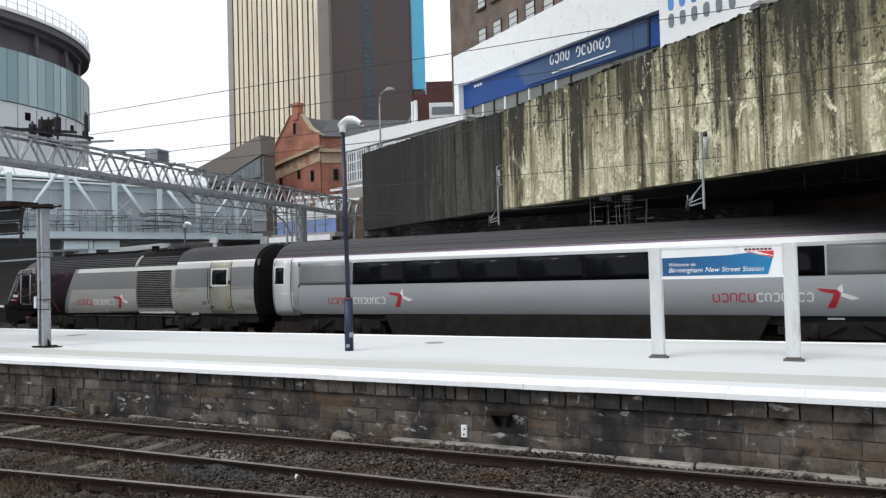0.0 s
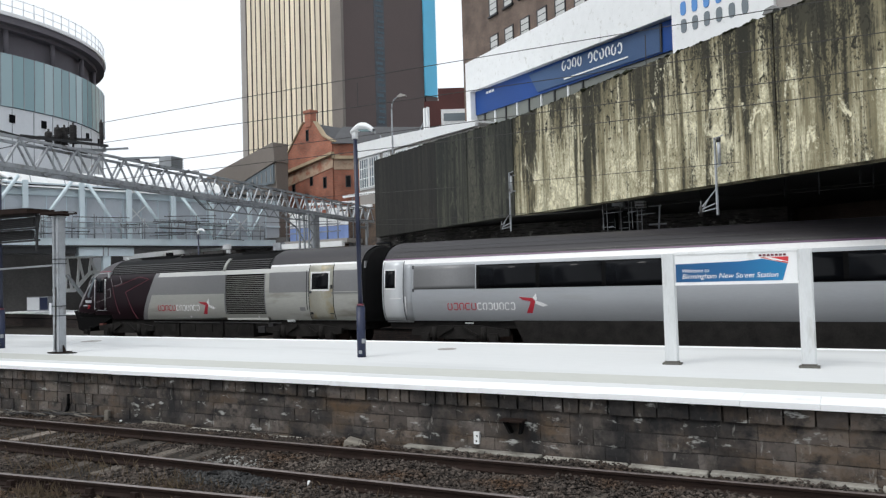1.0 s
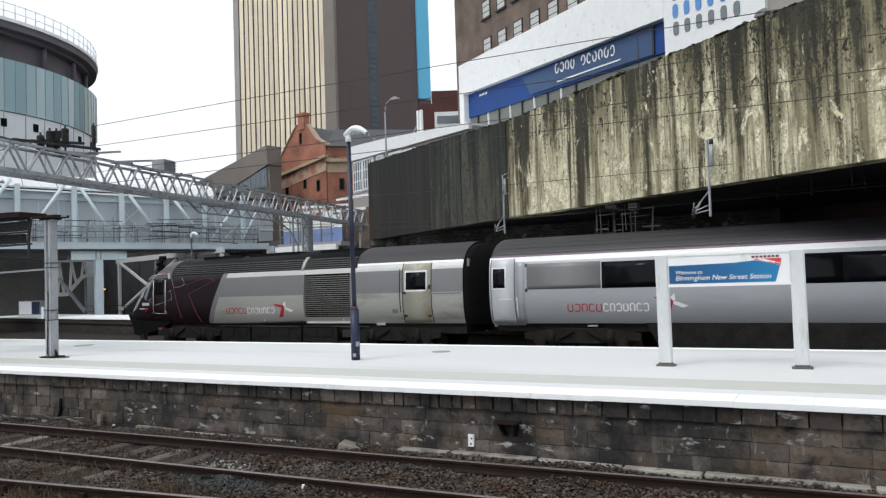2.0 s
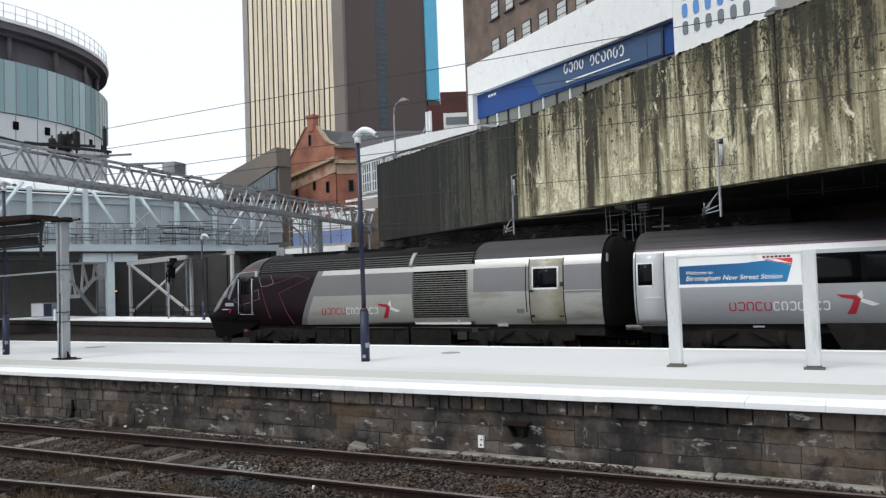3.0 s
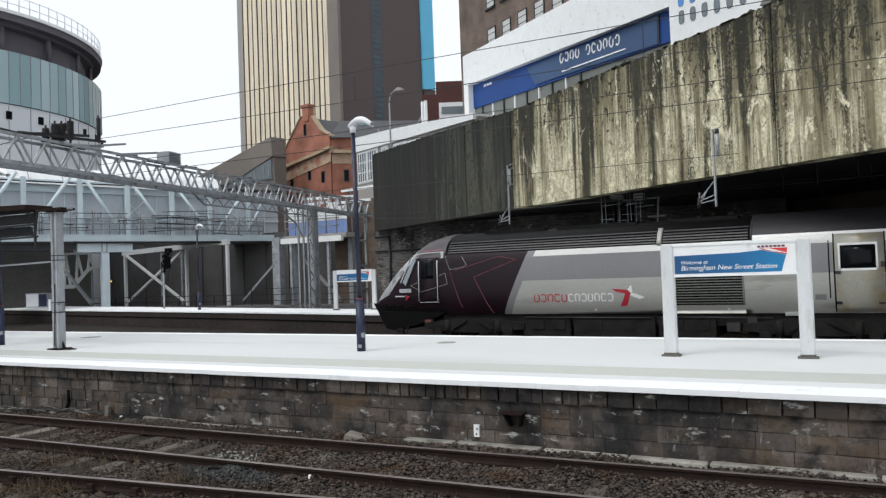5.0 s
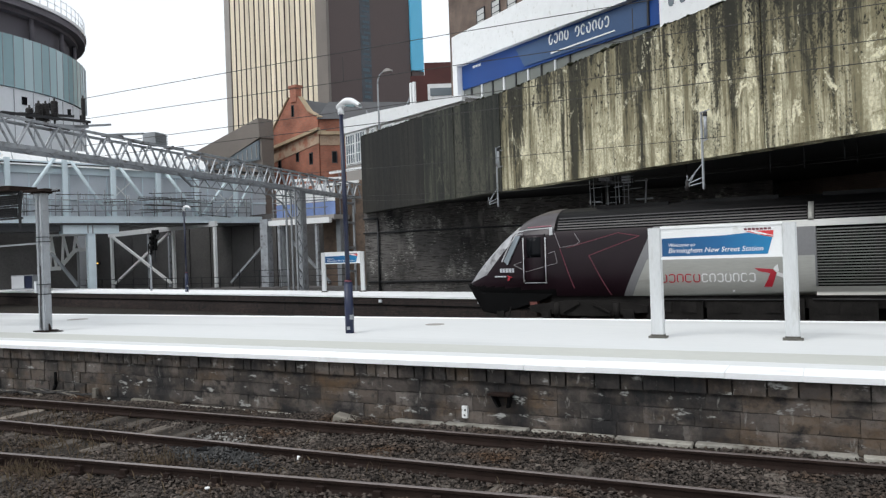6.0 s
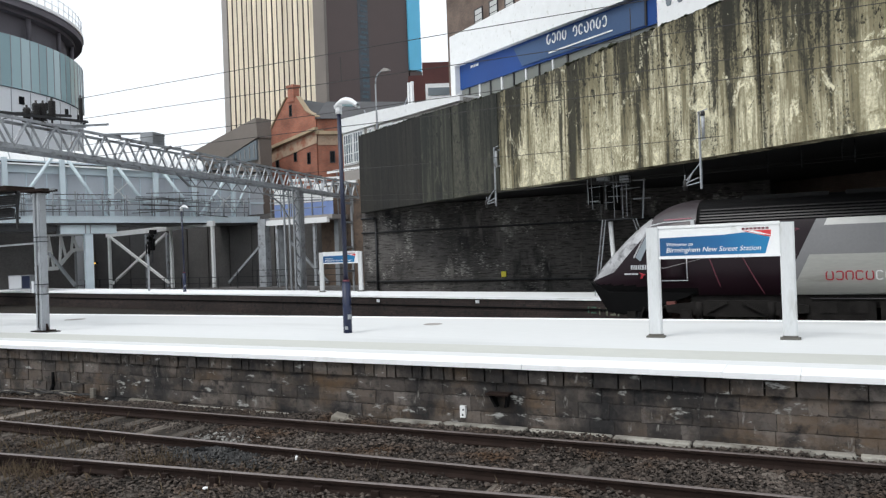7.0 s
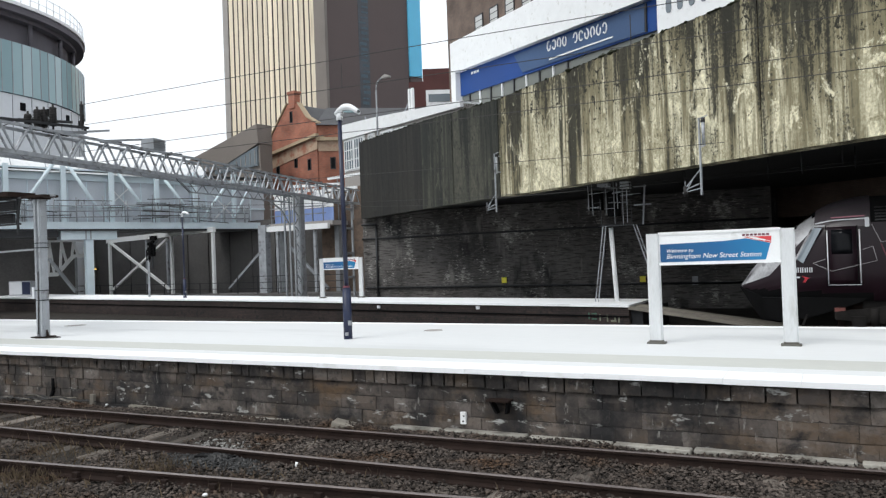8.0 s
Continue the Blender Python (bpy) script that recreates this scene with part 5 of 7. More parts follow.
    bx(bm, 7.2, -16.2, 25.4, 9.8, -13.6, 27.6)
    part("plant_box", bm, "hangar", root)
    return root


round_building()


def gabled_house():
    root = thing("gabled_building", None, None, "red brick Victorian building with a stepped gable and slate roof", "building", m=at_line(-50.94, 56.67, -43.56, 55.1))
    L = 7.55
    bm = bmesh.new()
    slab(bm, [(0, -1), (L, -1), (L, 14.45), (6.2, 15.2), (5.0, 16.7), (3.3, 16.8), (0, 13.4)], 0, 0.5)
    bx(bm, 0.05, 0.5, -1, L, 14, 13.4)
    part("brick_wall", bm, "red_brick", root, "orange-red brick gable")
    bm = bmesh.new()
    slab(bm, [(-0.05, 13.45), (3.3, 16.9), (3.3, 17.02), (-0.15, 13.5)], -0.12, 0.5)
    slab(bm, [(4.9, 16.86), (5.0, 16.72), (6.2, 15.22), (L + 0.15, 14.45), (L + 0.15, 14.58), (6.24, 15.36)], -0.12, 0.5)
    part("gable_coping", bm, "sandstone", root, "worn sandstone coping")
    bm = bmesh.new()
    bx(bm, 3.65, -0.1, 16.4, 4.55, 0.6, 17.75)
    bx(bm, 3.55, -0.2, 17.75, 4.65, 0.7, 18.0)
    part("chimney", bm, "red_brick", root)
    bm = bmesh.new()
    slab(bm, [(0.0, 12.12), (L + 0.3, 13.22), (L + 0.3, 13.5), (0.0, 12.4)], -0.4, 0)
    part("cornice", bm, "sandstone", root, "cream sandstone cornice")
    bm = bmesh.new()
    slab(bm, [(0.2, 10.9), (L + 0.1, 12.1), (L + 0.1, 13.1), (0.2, 12.05)], -0.06, 0)
    part("stone_band", bm, "stone_band", root, "patched cream stone band")
    bm = bmesh.new()
    bx(bm, L, -0.15, 12.9, L + 0.4, 14, 13.3)
    part("side_cornice", bm, "sandstone", root)
    for s, z, w, h in ((1.6, 10.6, 0.5, 1.2), (4.4, 11.2, 0.45, 1.0), (3.9, 15.6, 0.4, 1.1), (6.4, 10.8, 0.5, 1.1)):
        window_part(root, s, z, w, h, 0.0, "dark_metal", "glass", 0)
    bm = bmesh.new()
    for pts in ([(L + 0.35, 13.4), (L + 0.35, 13.6), (3.8, 16.9), (3.8, 16.7)], [(-0.3, 13.2), (-0.3, 13.4), (3.8, 16.9), (3.8, 16.7)]):
        slab(bm, pts, 0.5, 14)
    part("roof", bm, "slate", root, "dark slate roof")
    return root


gabled_house()


def side_wing():
    root = thing("brick_wing", None, None, "red brick wing under a hipped slate roof", "building", m=at_line(-43.5, 55.2, -36.5, 61.0))
    bm = bmesh.new()
    bx(bm, 0.02, 0, -1, 14, 6, 14.3)
    part("brick_wall", bm, "red_brick", root, "orange-red brick wall")
    bm = bmesh.new()
    bx(bm, 0.0, -0.35, 12.85, 14, 0, 13.15)
    part("cornice", bm, "sandstone", root, "cream sandstone cornice")
    bm = bmesh.new()
    bx(bm, 0.0, -0.06, 11.9, 14, 0, 12.85)
    part("stone_band", bm, "stone_band", root, "patched cream stone band")
    bm = bmesh.new()
    v = [bm.verts.new(p) for p in ((-0.2, -0.3, 14.3), (14, -0.3, 14.3), (14, 6.3, 14.3), (-0.2, 6.3, 14.3), (1.0, 3.4, 16.6), (14, 3.4, 16.6))]
    for q in ((0, 1, 5, 4), (2, 3, 4, 5), (3, 0, 4), (1, 2, 5), (0, 3, 2, 1)):
        bm.faces.new([v[i] for i in q])
    part("roof", bm, "slate", root, "dark slate roof")
    for s in (1.3, 3.2, 5.4):
        window_part(root, s, 10.8, 0.5, 1.1, 0.0, "dark_metal", "glass", 0)
    return root


side_wing()


def hipped_building():
    root = thing("brown_roofed_building", None, None, "low building with a brown sloping roof and ribbon glazing", "building", m=at_line(-56.33, 53.47, -45.88, 51.48))
    bm = bmesh.new()
    slab(bm, [(-6, 11.8), (8.6, 14.5), (8.8, 12.7), (2.5, 11.0), (-6, 10.6)], 0.0, 1.6)
    part("roof", bm, "brown_roof", root, "brown metal roof")
    bm = bmesh.new()
    bx(bm, -6, 0.3, -1, 8.7, 1.6, 11.0)
    slab(bm, [(3.2, 11.0), (8.7, 11.0), (8.7, 12.65), (3.2, 11.2)], 0.25, 1.6)
    part("wall", bm, "brown_roof", root)
    bm = bmesh.new()
    slab(bm, [(1.6, 10.55), (8.45, 10.7), (8.45, 12.5), (1.6, 10.95)], 0.1, 0.25)
    part("ribbon_window", bm, "window", root, "grey ribbon glazing")
    for i in range(7):
        s = 3.8 + i * 0.72
        bm = bmesh.new()
        bx(bm, s - 0.03, 0.04, 10.9, s + 0.03, 0.1, 11.1 + i * 0.17)
        part("mullion", bm, "grey_stone", root)
    return root


hipped_building()


def white_building():
    root = thing("white_building", None, None, "low white-rendered building with large gridded windows", "building", m=at_line(-36.68, 49.94, -25.65, 44.81))
    bm = bmesh.new()
    bx(bm, -0.1, 0, -1, 16, 8, 11.6)
    part("wall", bm, "grey_stone", root)
    bm = bmesh.new()
    slab(bm, [(-0.2, 11.55), (16, 11.35), (16, 11.75), (5.5, 12.5), (-0.2, 12.75)], -0.25, 8)
    part("parapet", bm, "white_paint", root, "plain white parapet")
    for s, z, w, h in ((0.9, 10.2, 1.5, 2.4), (2.5, 10.2, 1.5, 2.4), (4.4, 10.9, 0.8, 0.9), (6.6, 10.8, 1.6, 0.9), (8.5, 10.7, 1.6, 0.9), (10.4, 10.6, 1.6, 0.9)):
        bm = bmesh.new()
        bx(bm, s - w / 2 - 0.1, -0.06, z - h / 2 - 0.1, s + w / 2 + 0.1, 0, z + h / 2 + 0.1)
        part("window_surround", bm, "white_paint", root)
        window_part(root, s, z, w, h, -0.08, "white_paint", "window", 2 if h > 2 else 1)
        for k in range(1, 4):
            bm = bmesh.new()
            x = s - w / 2 + w * k / 4
            bx(bm, x - 0.03, -0.13, z - h / 2, x + 0.03, -0.08, z + h / 2)
            part("glazing_bar", bm, "white_paint", root)
    # roof aerials
    for s in (8.2, 8.6):
        bm = bmesh.new()
        bx(bm, s - 0.09, 1.0, 12.2, s + 0.09, 1.18, 14.2)
        part("aerial", bm, "white_paint", root, "white panel aerial")
    bm = bmesh.new()
    bar(bm, (8.2, 1.1, 13.4), (7.0, 1.1, 12.2), 0.07)
    bar(bm, (1.6, 1.1, 13.3), (2.2, 1.1, 12.2), 0.07)
    bar(bm, (1.3, 1.1, 12.9), (1.9, 1.1, 12.6), 0.07)
    part("aerial_brace", bm, "steel", root)
    return root


white_building()


def back_block():
    root = thing("brick_block", None, None, "distant dark red brick block with white-framed windows", "building", m=at_line(-46.5, 76.0, -38.5, 80.5))
    bm = bmesh.new()
    bx(bm, 0.3, 0, -1, 9, 6, 22.6)
    bx(bm, 2.0, 0, 22.6, 9, 6, 24.1)
    part("wall", bm, "red_dark", root)
    bm = bmesh.new()
    bx(bm, 2.3, -0.3, 15, 5.4, 0, 21.5)
    bay = part("white_bay", bm, "white_paint", root, "white window bay")
    for k in range(4):
        bm = bmesh.new()
        bx(bm, 2.6, -0.36, 15.6 + 1.5 * k, 5.2, -0.3, 16.5 + 1.5 * k)
        part("pane", bm, "window", bay)
    return root


back_block()


def street_lamp():
    root = thing("street_lamp", None, None, "tall grey street lamp on the road above", "street lamp", m=pose(-26.5, 39.65, 0))
    bm = bmesh.new()
    rod(bm, (0, 0, 7.0), (0, 0, 12.4), 0.07, 8, 0.05)
    pts = [(0, 0, 12.4), (0.05, 0, 12.75), (0.2, 0, 13.0), (0.45, 0, 13.12), (0.7, 0, 13.14)]
    for p, q in zip(pts, pts[1:]):
        rod(bm, p, q, 0.045, 8)
    part("post", bm, "steel_dull", root)
    bm = bmesh.new()
    slab(bm, [(0.5, 13.08), (1.1, 13.08), (1.05, 13.2), (0.75, 13.3), (0.5, 13.18)], -0.12, 0.12)
    part("lamp_head", bm, "grey_stone", root)
    return root


street_lamp()

# road behind the parapet, on which the lamp and fronts stand
# takes the same black that paints the shade under the bridge
bm = bmesh.new()
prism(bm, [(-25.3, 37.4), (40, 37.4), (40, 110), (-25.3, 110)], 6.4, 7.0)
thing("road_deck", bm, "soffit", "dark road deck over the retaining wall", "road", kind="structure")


# ---- footbridge across the tracks ----
def each_bar(name, mat_name, parent, bars_list, w, h=None, label="", round_seg=0):
    for a, b in bars_list:
        bm = bmesh.new()
        if round_seg:
            rod(bm, a, b, w, round_seg)
        else:
            bar(bm, a, b, w, h)
        part(name, bm, mat_name, parent, label)


def footbridge():
    root = thing("footbridge", None, None, "pale blue steel footbridge with grey cladding and translucent roof", "footbridge", m=at_line(-53.54, 31.96, -46.89, 50.84))
    S0, S1 = -26, 21
    bm = bmesh.new()
    bx(bm, S0, -0.1, 4.72, S1, 4.2, 4.98)
    part("deck", bm, "steel_dull", root)
    bm = bmesh.new()
    bx(bm, S0, -0.45, 4.85, S1, -0.1, 5.38)
    part("deck_beam", bm, "pale_steel", root, "pale blue deck beam")
    bm = bmesh.new()
    bx(bm, S0, -0.4, 4.7, S1, 0.0, 4.82)
    part("deck_flange", bm, "dark_metal", root)
    # cladding sheets behind the truss
    n = 34
    for i in range(n):
        a, b = S0 + (S1 - S0) * i / n, S0 + (S1 - S0) * (i + 1) / n
        bm = bmesh.new()
        bx(bm, a + 0.02, 0.95, 6.75, b - 0.02, 1.05, 8.62)
        part("cladding_sheet", bm, "cladding", root, "grey cladding sheet")
        bm = bmesh.new()
        bx(bm, a + 0.02, 1.0, 5.0, b - 0.02, 1.1, 6.6)
        part("lower_sheet", bm, "cladding", root)
        bm = bmesh.new()
        bx(bm, a - 0.03, 0.88, 5.0, a + 0.03, 0.95, 8.62)
        part("sheet_joint", bm, "pale_steel", root)
    bm = bmesh.new()
    bx(bm, S0, 0.85, 6.6, S1, 1.0, 6.75)
    part("sill_rail", bm, "pale_steel", root)
    bm = bmesh.new()
    bx(bm, S0, 0.7, 8.62, S1, 1.1, 9.15)
    part("eaves_beam", bm, "pale_steel", root)
    bm = bmesh.new()
    bx(bm, S0, 0.3, 9.28, S1, 1.1, 9.42)
    part("gutter", bm, "dark_metal", root, "dark gutter line")
    bm = bmesh.new()
    slab_pts = [(0.2, 9.45), (1.2, 10.55), (2.3, 11.0), (3.4, 10.6), (4.4, 9.45), (3.4, 10.4), (2.3, 10.8), (1.2, 10.35)]
    lo, hi = [bm.verts.new((S0, y, z)) for y, z in slab_pts], [bm.verts.new((15.5, y, z - 0.45)) for y, z in slab_pts]
    for i in range(8):
        bm.faces.new((lo[i], lo[(i + 1) % 8], hi[(i + 1) % 8], hi[i]))
    bm.faces.new(lo[::-1])
    bm.faces.new(hi)
    part("roof", bm, "white_paint", root, "pale curved translucent roof")
    for k in range(18):
        bm = bmesh.new()
        x = S0 + 1.2 + k * 2.3
        bar(bm, (x, 0.25, 9.49), (x, 1.2, 10.57), 0.05)
        part("roof_rib", bm, "steel", root)
    posts = [-22.6, -18.9, -15.1, -11.3, -7.5, -3.75, 0.05, 3.88, 7.35, 10.88, 14.1, 17.6]
    each_bar("post", "pale_steel", root, [((s, 0, 5.38), (s, 0, 9.6)) for s in posts], 0.34, 0.3, "pale blue truss post")
    bm = bmesh.new()
    bar(bm, (S0, 0, 9.6), (15.0, 0, 9.3), 0.12, 0.12)
    part("top_chord", bm, "pale_steel", root)
    diag = [((3.3, -0.12, 9.9), (0.38, -0.12, 5.5)), ((4.07, -0.12, 9.9), (7.0, -0.12, 5.3)), ((7.6, -0.12, 9.6), (10.6, -0.12, 5.4)), ((11.2, -0.12, 9.3), (14.2, -0.12, 5.4)), ((16.93, -0.12, 8.7), (14.5, -0.12, 5.5)), ((19.1, -0.12, 8.6), (17.4, -0.12, 5.5)), ((-0.4, -0.12, 9.9), (-3.4, -0.12, 5.4)), ((-4.1, -0.12, 5.4), (-7.2, -0.12, 9.8)), ((-7.8, -0.12, 9.8), (-11, -0.12, 5.4))]
    each_bar("diagonal", "pale_steel", root, diag, 0.13, None, "pale tubular brace", 8)
    each_bar("cross_brace", "white_paint", root, [((7.6, 0.8, 8.1), (9.2, 0.8, 6.3)), ((9.0, 0.8, 8.2), (7.6, 0.8, 6.9)), ((16.0, 0.8, 7.9), (18.2, 0.8, 5.6)), ((18.2, 0.8, 7.8), (16.0, 0.8, 5.6))], 0.08)
    # scaffold-like hand rails along the walkway
    for z in (5.75, 6.2, 6.62):
        each_bar("hand_rail", "steel_dull", root, [((s, -0.7 - 0.15 * (k % 2), z + 0.08 * math.sin(k * 1.7)), (s + 3.6, -0.7 - 0.15 * (k % 2), z + 0.08 * math.sin(k * 1.7 + 1))) for k, s in enumerate([-20 + 3.5 * j for j in range(11)])], 0.045, None, "", 6)
    each_bar("rail_stanchion", "steel_dull", root, [((-20 + 1.17 * j, -0.75, 5.35), (-20 + 1.17 * j, -0.75, 6.75 + 0.25 * (j % 3 == 0))) for j in range(34)], 0.04, None, "", 6)
    rng = random.Random(5)
    each_bar("scaffold_clip", "steel_dull", root, [((s, -0.78, z), (s + rng.uniform(-0.12, 0.12), -0.78, z + rng.uniform(0.15, 0.5))) for s, z in [(rng.uniform(1.5, 19), rng.uniform(5.5, 6.7)) for _ in range(40)]], 0.05)
    each_bar("cable_run", "cable", root, [((s, -0.9, z), (s + w, -0.9, z + rng.uniform(-0.2, 0.2))) for s, z, w in [(rng.uniform(-4, 16), rng.uniform(5.5, 7.2), rng.uniform(1.2, 4.5)) for _ in range(22)]], 0.03, None, "", 5)
    each_bar("scaffold_pole", "steel_dull", root, [((s, -0.85, 5.35), (s + rng.uniform(-0.05, 0.05), -0.85, rng.uniform(6.7, 7.7))) for s in [-3 + 1.9 * j + rng.uniform(-0.3, 0.3) for j in range(12)]], 0.05, None, "", 6)
    # dark box added to stand for the shadow beneath the deck
    bm = bmesh.new()
    bx(bm, S0, -0.2, 4.25, 3.4, 3.4, 4.7)
    part("deck_underside", bm, "dark_metal", root, "dark box for the shade under the deck")
    # main column with its cross-head
    bm = bmesh.new()
    bx(bm, 5.38, 0.05, -0.2, 5.93, 0.6, 4.3)
    part("column", bm, "pale_steel", root, "pale blue steel column")
    bm = bmesh.new()
    bx(bm, 3.6, -0.1, 4.05, 7.65, 1.0, 4.7)
    part("cross_head", bm, "pale_steel", root, "pale blue cross-head beam")
    for s in (5.35, 5.7):
        bm = bmesh.new()
        bx(bm, s - 0.03, -0.16, 4.05, s + 0.03, -0.1, 4.7)
        part("stiffener", bm, "steel_dull", root)
    bm = bmesh.new()
    bx(bm, 4.9, -0.2, -0.35, 6.2, 1.0, -0.19)
    part("base_plate", bm, "steel_dull", root)
    return root


footbridge()
bm = bmesh.new()
bx(bm, -40, 8.6, -1.15, 7, 9.2, 5.2)
thing("wall_left", bm, "undercroft", "dark wall closing the space under the footbridge", "wall", kind="structure", m=at_line(-53.54, 31.96, -46.89, 50.84))


def landing():
    root = thing("stair_landing", None, None, "raised landing screened with blue and white hoarding", "landing", m=pose(0, 47.0, 0))
    bm = bmesh.new()
    bx(bm, -42.0, -0.4, 4.55, -35.6, 1.6, 4.9)
    part("deck", bm, "grey_stone", root)
    for x in (-41.6, -36.0):
        bm = bmesh.new()
        bx(bm, x - 0.2, 0.6, -1.15, x + 0.2, 1.0, 4.55)
        part("leg", bm, "steel_dull", root)
    for k in range(6):
        x = -41.8 + k * 1.0
        bm = bmesh.new()
        bx(bm, x, 0.1, 4.9, x + 0.95, 0.16, 5.95)
        part("hoarding", bm, "hoard_blue", root, "blue hoarding sheet")
        bm = bmesh.new()
        bx(bm, x, 0.1, 5.98, x + 0.95, 0.16, 7.15 - 0.12 * (k % 2))
        part("hoarding", bm, "white_paint" if k not in (2,) else "grey_stone", root, "white hoarding sheet")
    each_bar("guard_post", "steel_dull", root, [((-41.8 + 1.05 * k, -0.3, 4.9), (-41.8 + 1.05 * k, -0.3, 7.6)) for k in range(6)], 0.05, None, "", 6)
    each_bar("guard_rail", "steel_dull", root, [((-41.9, -0.3, z), (-36.3, -0.3, z)) for z in (5.5, 6.1, 6.7)], 0.045, None, "", 6)
    each_bar("duct", "white_paint", root, [((-42.5, 0.8, 7.35), (-38.2, 0.8, 7.5)), ((-40.5, 0.6, 7.9), (-35.5, 0.6, 7.75)), ((-38.0, 0.5, 7.3), (-33.8, 0.5, 7.35)), ((-36.5, 0.4, 8.2), (-33.0, 0.4, 8.35))], 0.13, 0.2, "pale roof duct")
    each_bar("duct_leg", "steel_dull", root, [((x, 0.7, 4.9), (x, 0.7, z)) for x, z in ((-41.5, 7.4), (-39.0, 7.5), (-37.2, 7.8), (-35.8, 8.2), (-34.4, 7.3))], 0.07)


landing()


def stair():
    root = thing("stair_flight", None, None, "white steel stair flight under the footbridge", "staircase", m=at_line(-53.54, 31.96, -46.89, 50.84) @ pose(0, 6.0, 0))
    bm = bmesh.new()
    slab(bm, [(3.2, 1.3), (4.9, 1.3), (6.1, 2.72), (7.3, 2.85), (7.3, 3.15), (6.0, 3.05), (4.8, 1.62), (3.2, 1.62)], 0, 0.12)
    part("stringer", bm, "white_paint", root)
    for k in range(8):
        bm = bmesh.new()
        x = 3.7 + k * 0.46
        z = max(1.5, min(3.0, 1.55 + (x - 4.75) * 1.15))
        bar(bm, (x, 0.05, z), (x - 0.35 + 0.5 * (k % 2), 0.05, 4.15), 0.17)
        part("baluster", bm, "white_paint", root)
    bm = bmesh.new()
    bar(bm, (3.3, 0.05, 4.15), (7.3, 0.05, 4.2), 0.16)
    part("hand_rail", bm, "white_paint", root)
    for x, z in ((6.3, 2.8), (3.5, 1.3)):
        bm = bmesh.new()
        bar(bm, (x, 0.06, -1.1), (x, 0.06, z), 0.16)
        part("leg", bm, "steel_dull", root)
    return root


stair()


def undercroft():
    bm = bmesh.new()
    bx(bm, -110, 50.6, -1.15, -38.5, 51.2, 5.6)
    wall = thing("wall_undercroft", bm, "undercroft", "dark grey boarded wall behind the far tracks", "wall", kind="structure")
    for i in range(18):
        bm = bmesh.new()
        x = -88 + i * 2.7
        bx(bm, x, 50.5, -0.8, x + 2.55, 50.6, 5.5)
        part("board", bm, "undercroft", wall)
    bm = bmesh.new()
    bx(bm, -110, 44.2, -1.15, -26, 46.8, -0.62)
    thing("kerb_wall", bm, "undercroft", "low grey kerb below the footbridge frames", "kerb", kind="structure")
    root = thing("steel_frame", None, None, "white steel portal frames with cross braces", "steel frame", m=pose(0, 46.0, 0))
    xs = [-66.5, -60.9, -52.7, -47.7]
    each_bar("column", "white_paint", root, [((x, 0, -0.62), (x, 0, 4.5)) for x in xs], 0.22, 0.24, "white steel column")
    each_bar("column", "steel", root, [((-42.0, 0, -0.62), (-42.0, 0, 4.8))], 0.75, 0.6, "grey steel column")
    each_bar("thin_column", "steel", root, [((-40.6, 0, -0.62), (-40.6, 0, 4.3)), ((-37.0, 0.2, -0.62), (-37.0, 0.2, 4.2)), ((-58.3, 2, -0.62), (-58.3, 2, 4.3)), ((-56.0, 2.4, -0.62), (-56.0, 2.4, 4.3))], 0.22)
    each_bar("beam", "white_paint", root, [((-61.2, 0, 4.35), (-47.5, 0, 4.75)), ((-42.2, 0, 4.45), (-35.5, 0, 4.45))], 0.3, 0.42, "white steel beam")
    each_bar("brace", "white_paint", root, [((-60.6, -0.2, 4.2), (-52.9, -0.2, -0.2)), ((-60.9, 0.2, -0.2), (-53.5, 0.2, 4.2))], 0.19, 0.2, "white diagonal brace")
    each_bar("thin_brace", "steel_dull", root, [((-56.6, -8.8, 2.7), (-53.4, -8.8, 0.05)), ((-47.0, 1, -0.3), (-42.7, 1, 3.2)), ((-40.2, 1, 3.0), (-36.5, 1, -0.4)), ((-72.0, -2.0, 2.6), (-63.0, -2.0, -0.6))], 0.2)
    root2 = thing("fence", None, None, "low grey steel fence on the far kerb", "fence", m=pose(0, 44.4, 0))
    each_bar("rail", "dark_metal", root2, [((-75, 0, 0.28), (-33, 0, 0.28)), ((-75, 0, -0.2), (-33, 0, -0.2)), ((-42, 0, 0.75), (-33, 0, 0.75))], 0.05)
    each_bar("post", "dark_metal", root2, [((-75 + 2.1 * k, 0, -0.62), (-75 + 2.1 * k, 0, 0.3 if k < 15 else 0.8)) for k in range(21)], 0.06)
    bm = bmesh.new()
    bx(bm, -1.1, -0.3, 0, 1.1, 0.3, 1.15)
    cab = thing("equipment_cabinet", bm, "steel", "pale grey trackside equipment cabinet", "cabinet", m=pose(-58.6, 36.2, FARZ, 0, 0, 12))
    bm = bmesh.new()
    bx(bm, -1.02, -0.32, 0.1, 0.2, -0.3, 1.08)
    part("door", bm, "pale_wall", cab)
    bm = bmesh.new()
    bx(bm, 0.26, -0.32, 0.1, 1.04, -0.3, 1.08)
    part("door", bm, "navy_base", cab, "dark blue door")
    bm = bmesh.new()
    bx(bm, -0.35, -0.12, 0, 0.35, 0.1, 0.22)
    lamp = thing("wall_lamp", bm, "dark_metal", "lit orange lamp on the wall under the footbridge", "wall lamp", m=pose(-69.0, 50.35, 1.68))
    bm = bmesh.new()
    bx(bm, -0.3, -0.15, 0.04, 0.3, -0.12, 0.18)
    part("lens", bm, "lamp_orange", lamp, "glowing orange lens")
    bm = bmesh.new()
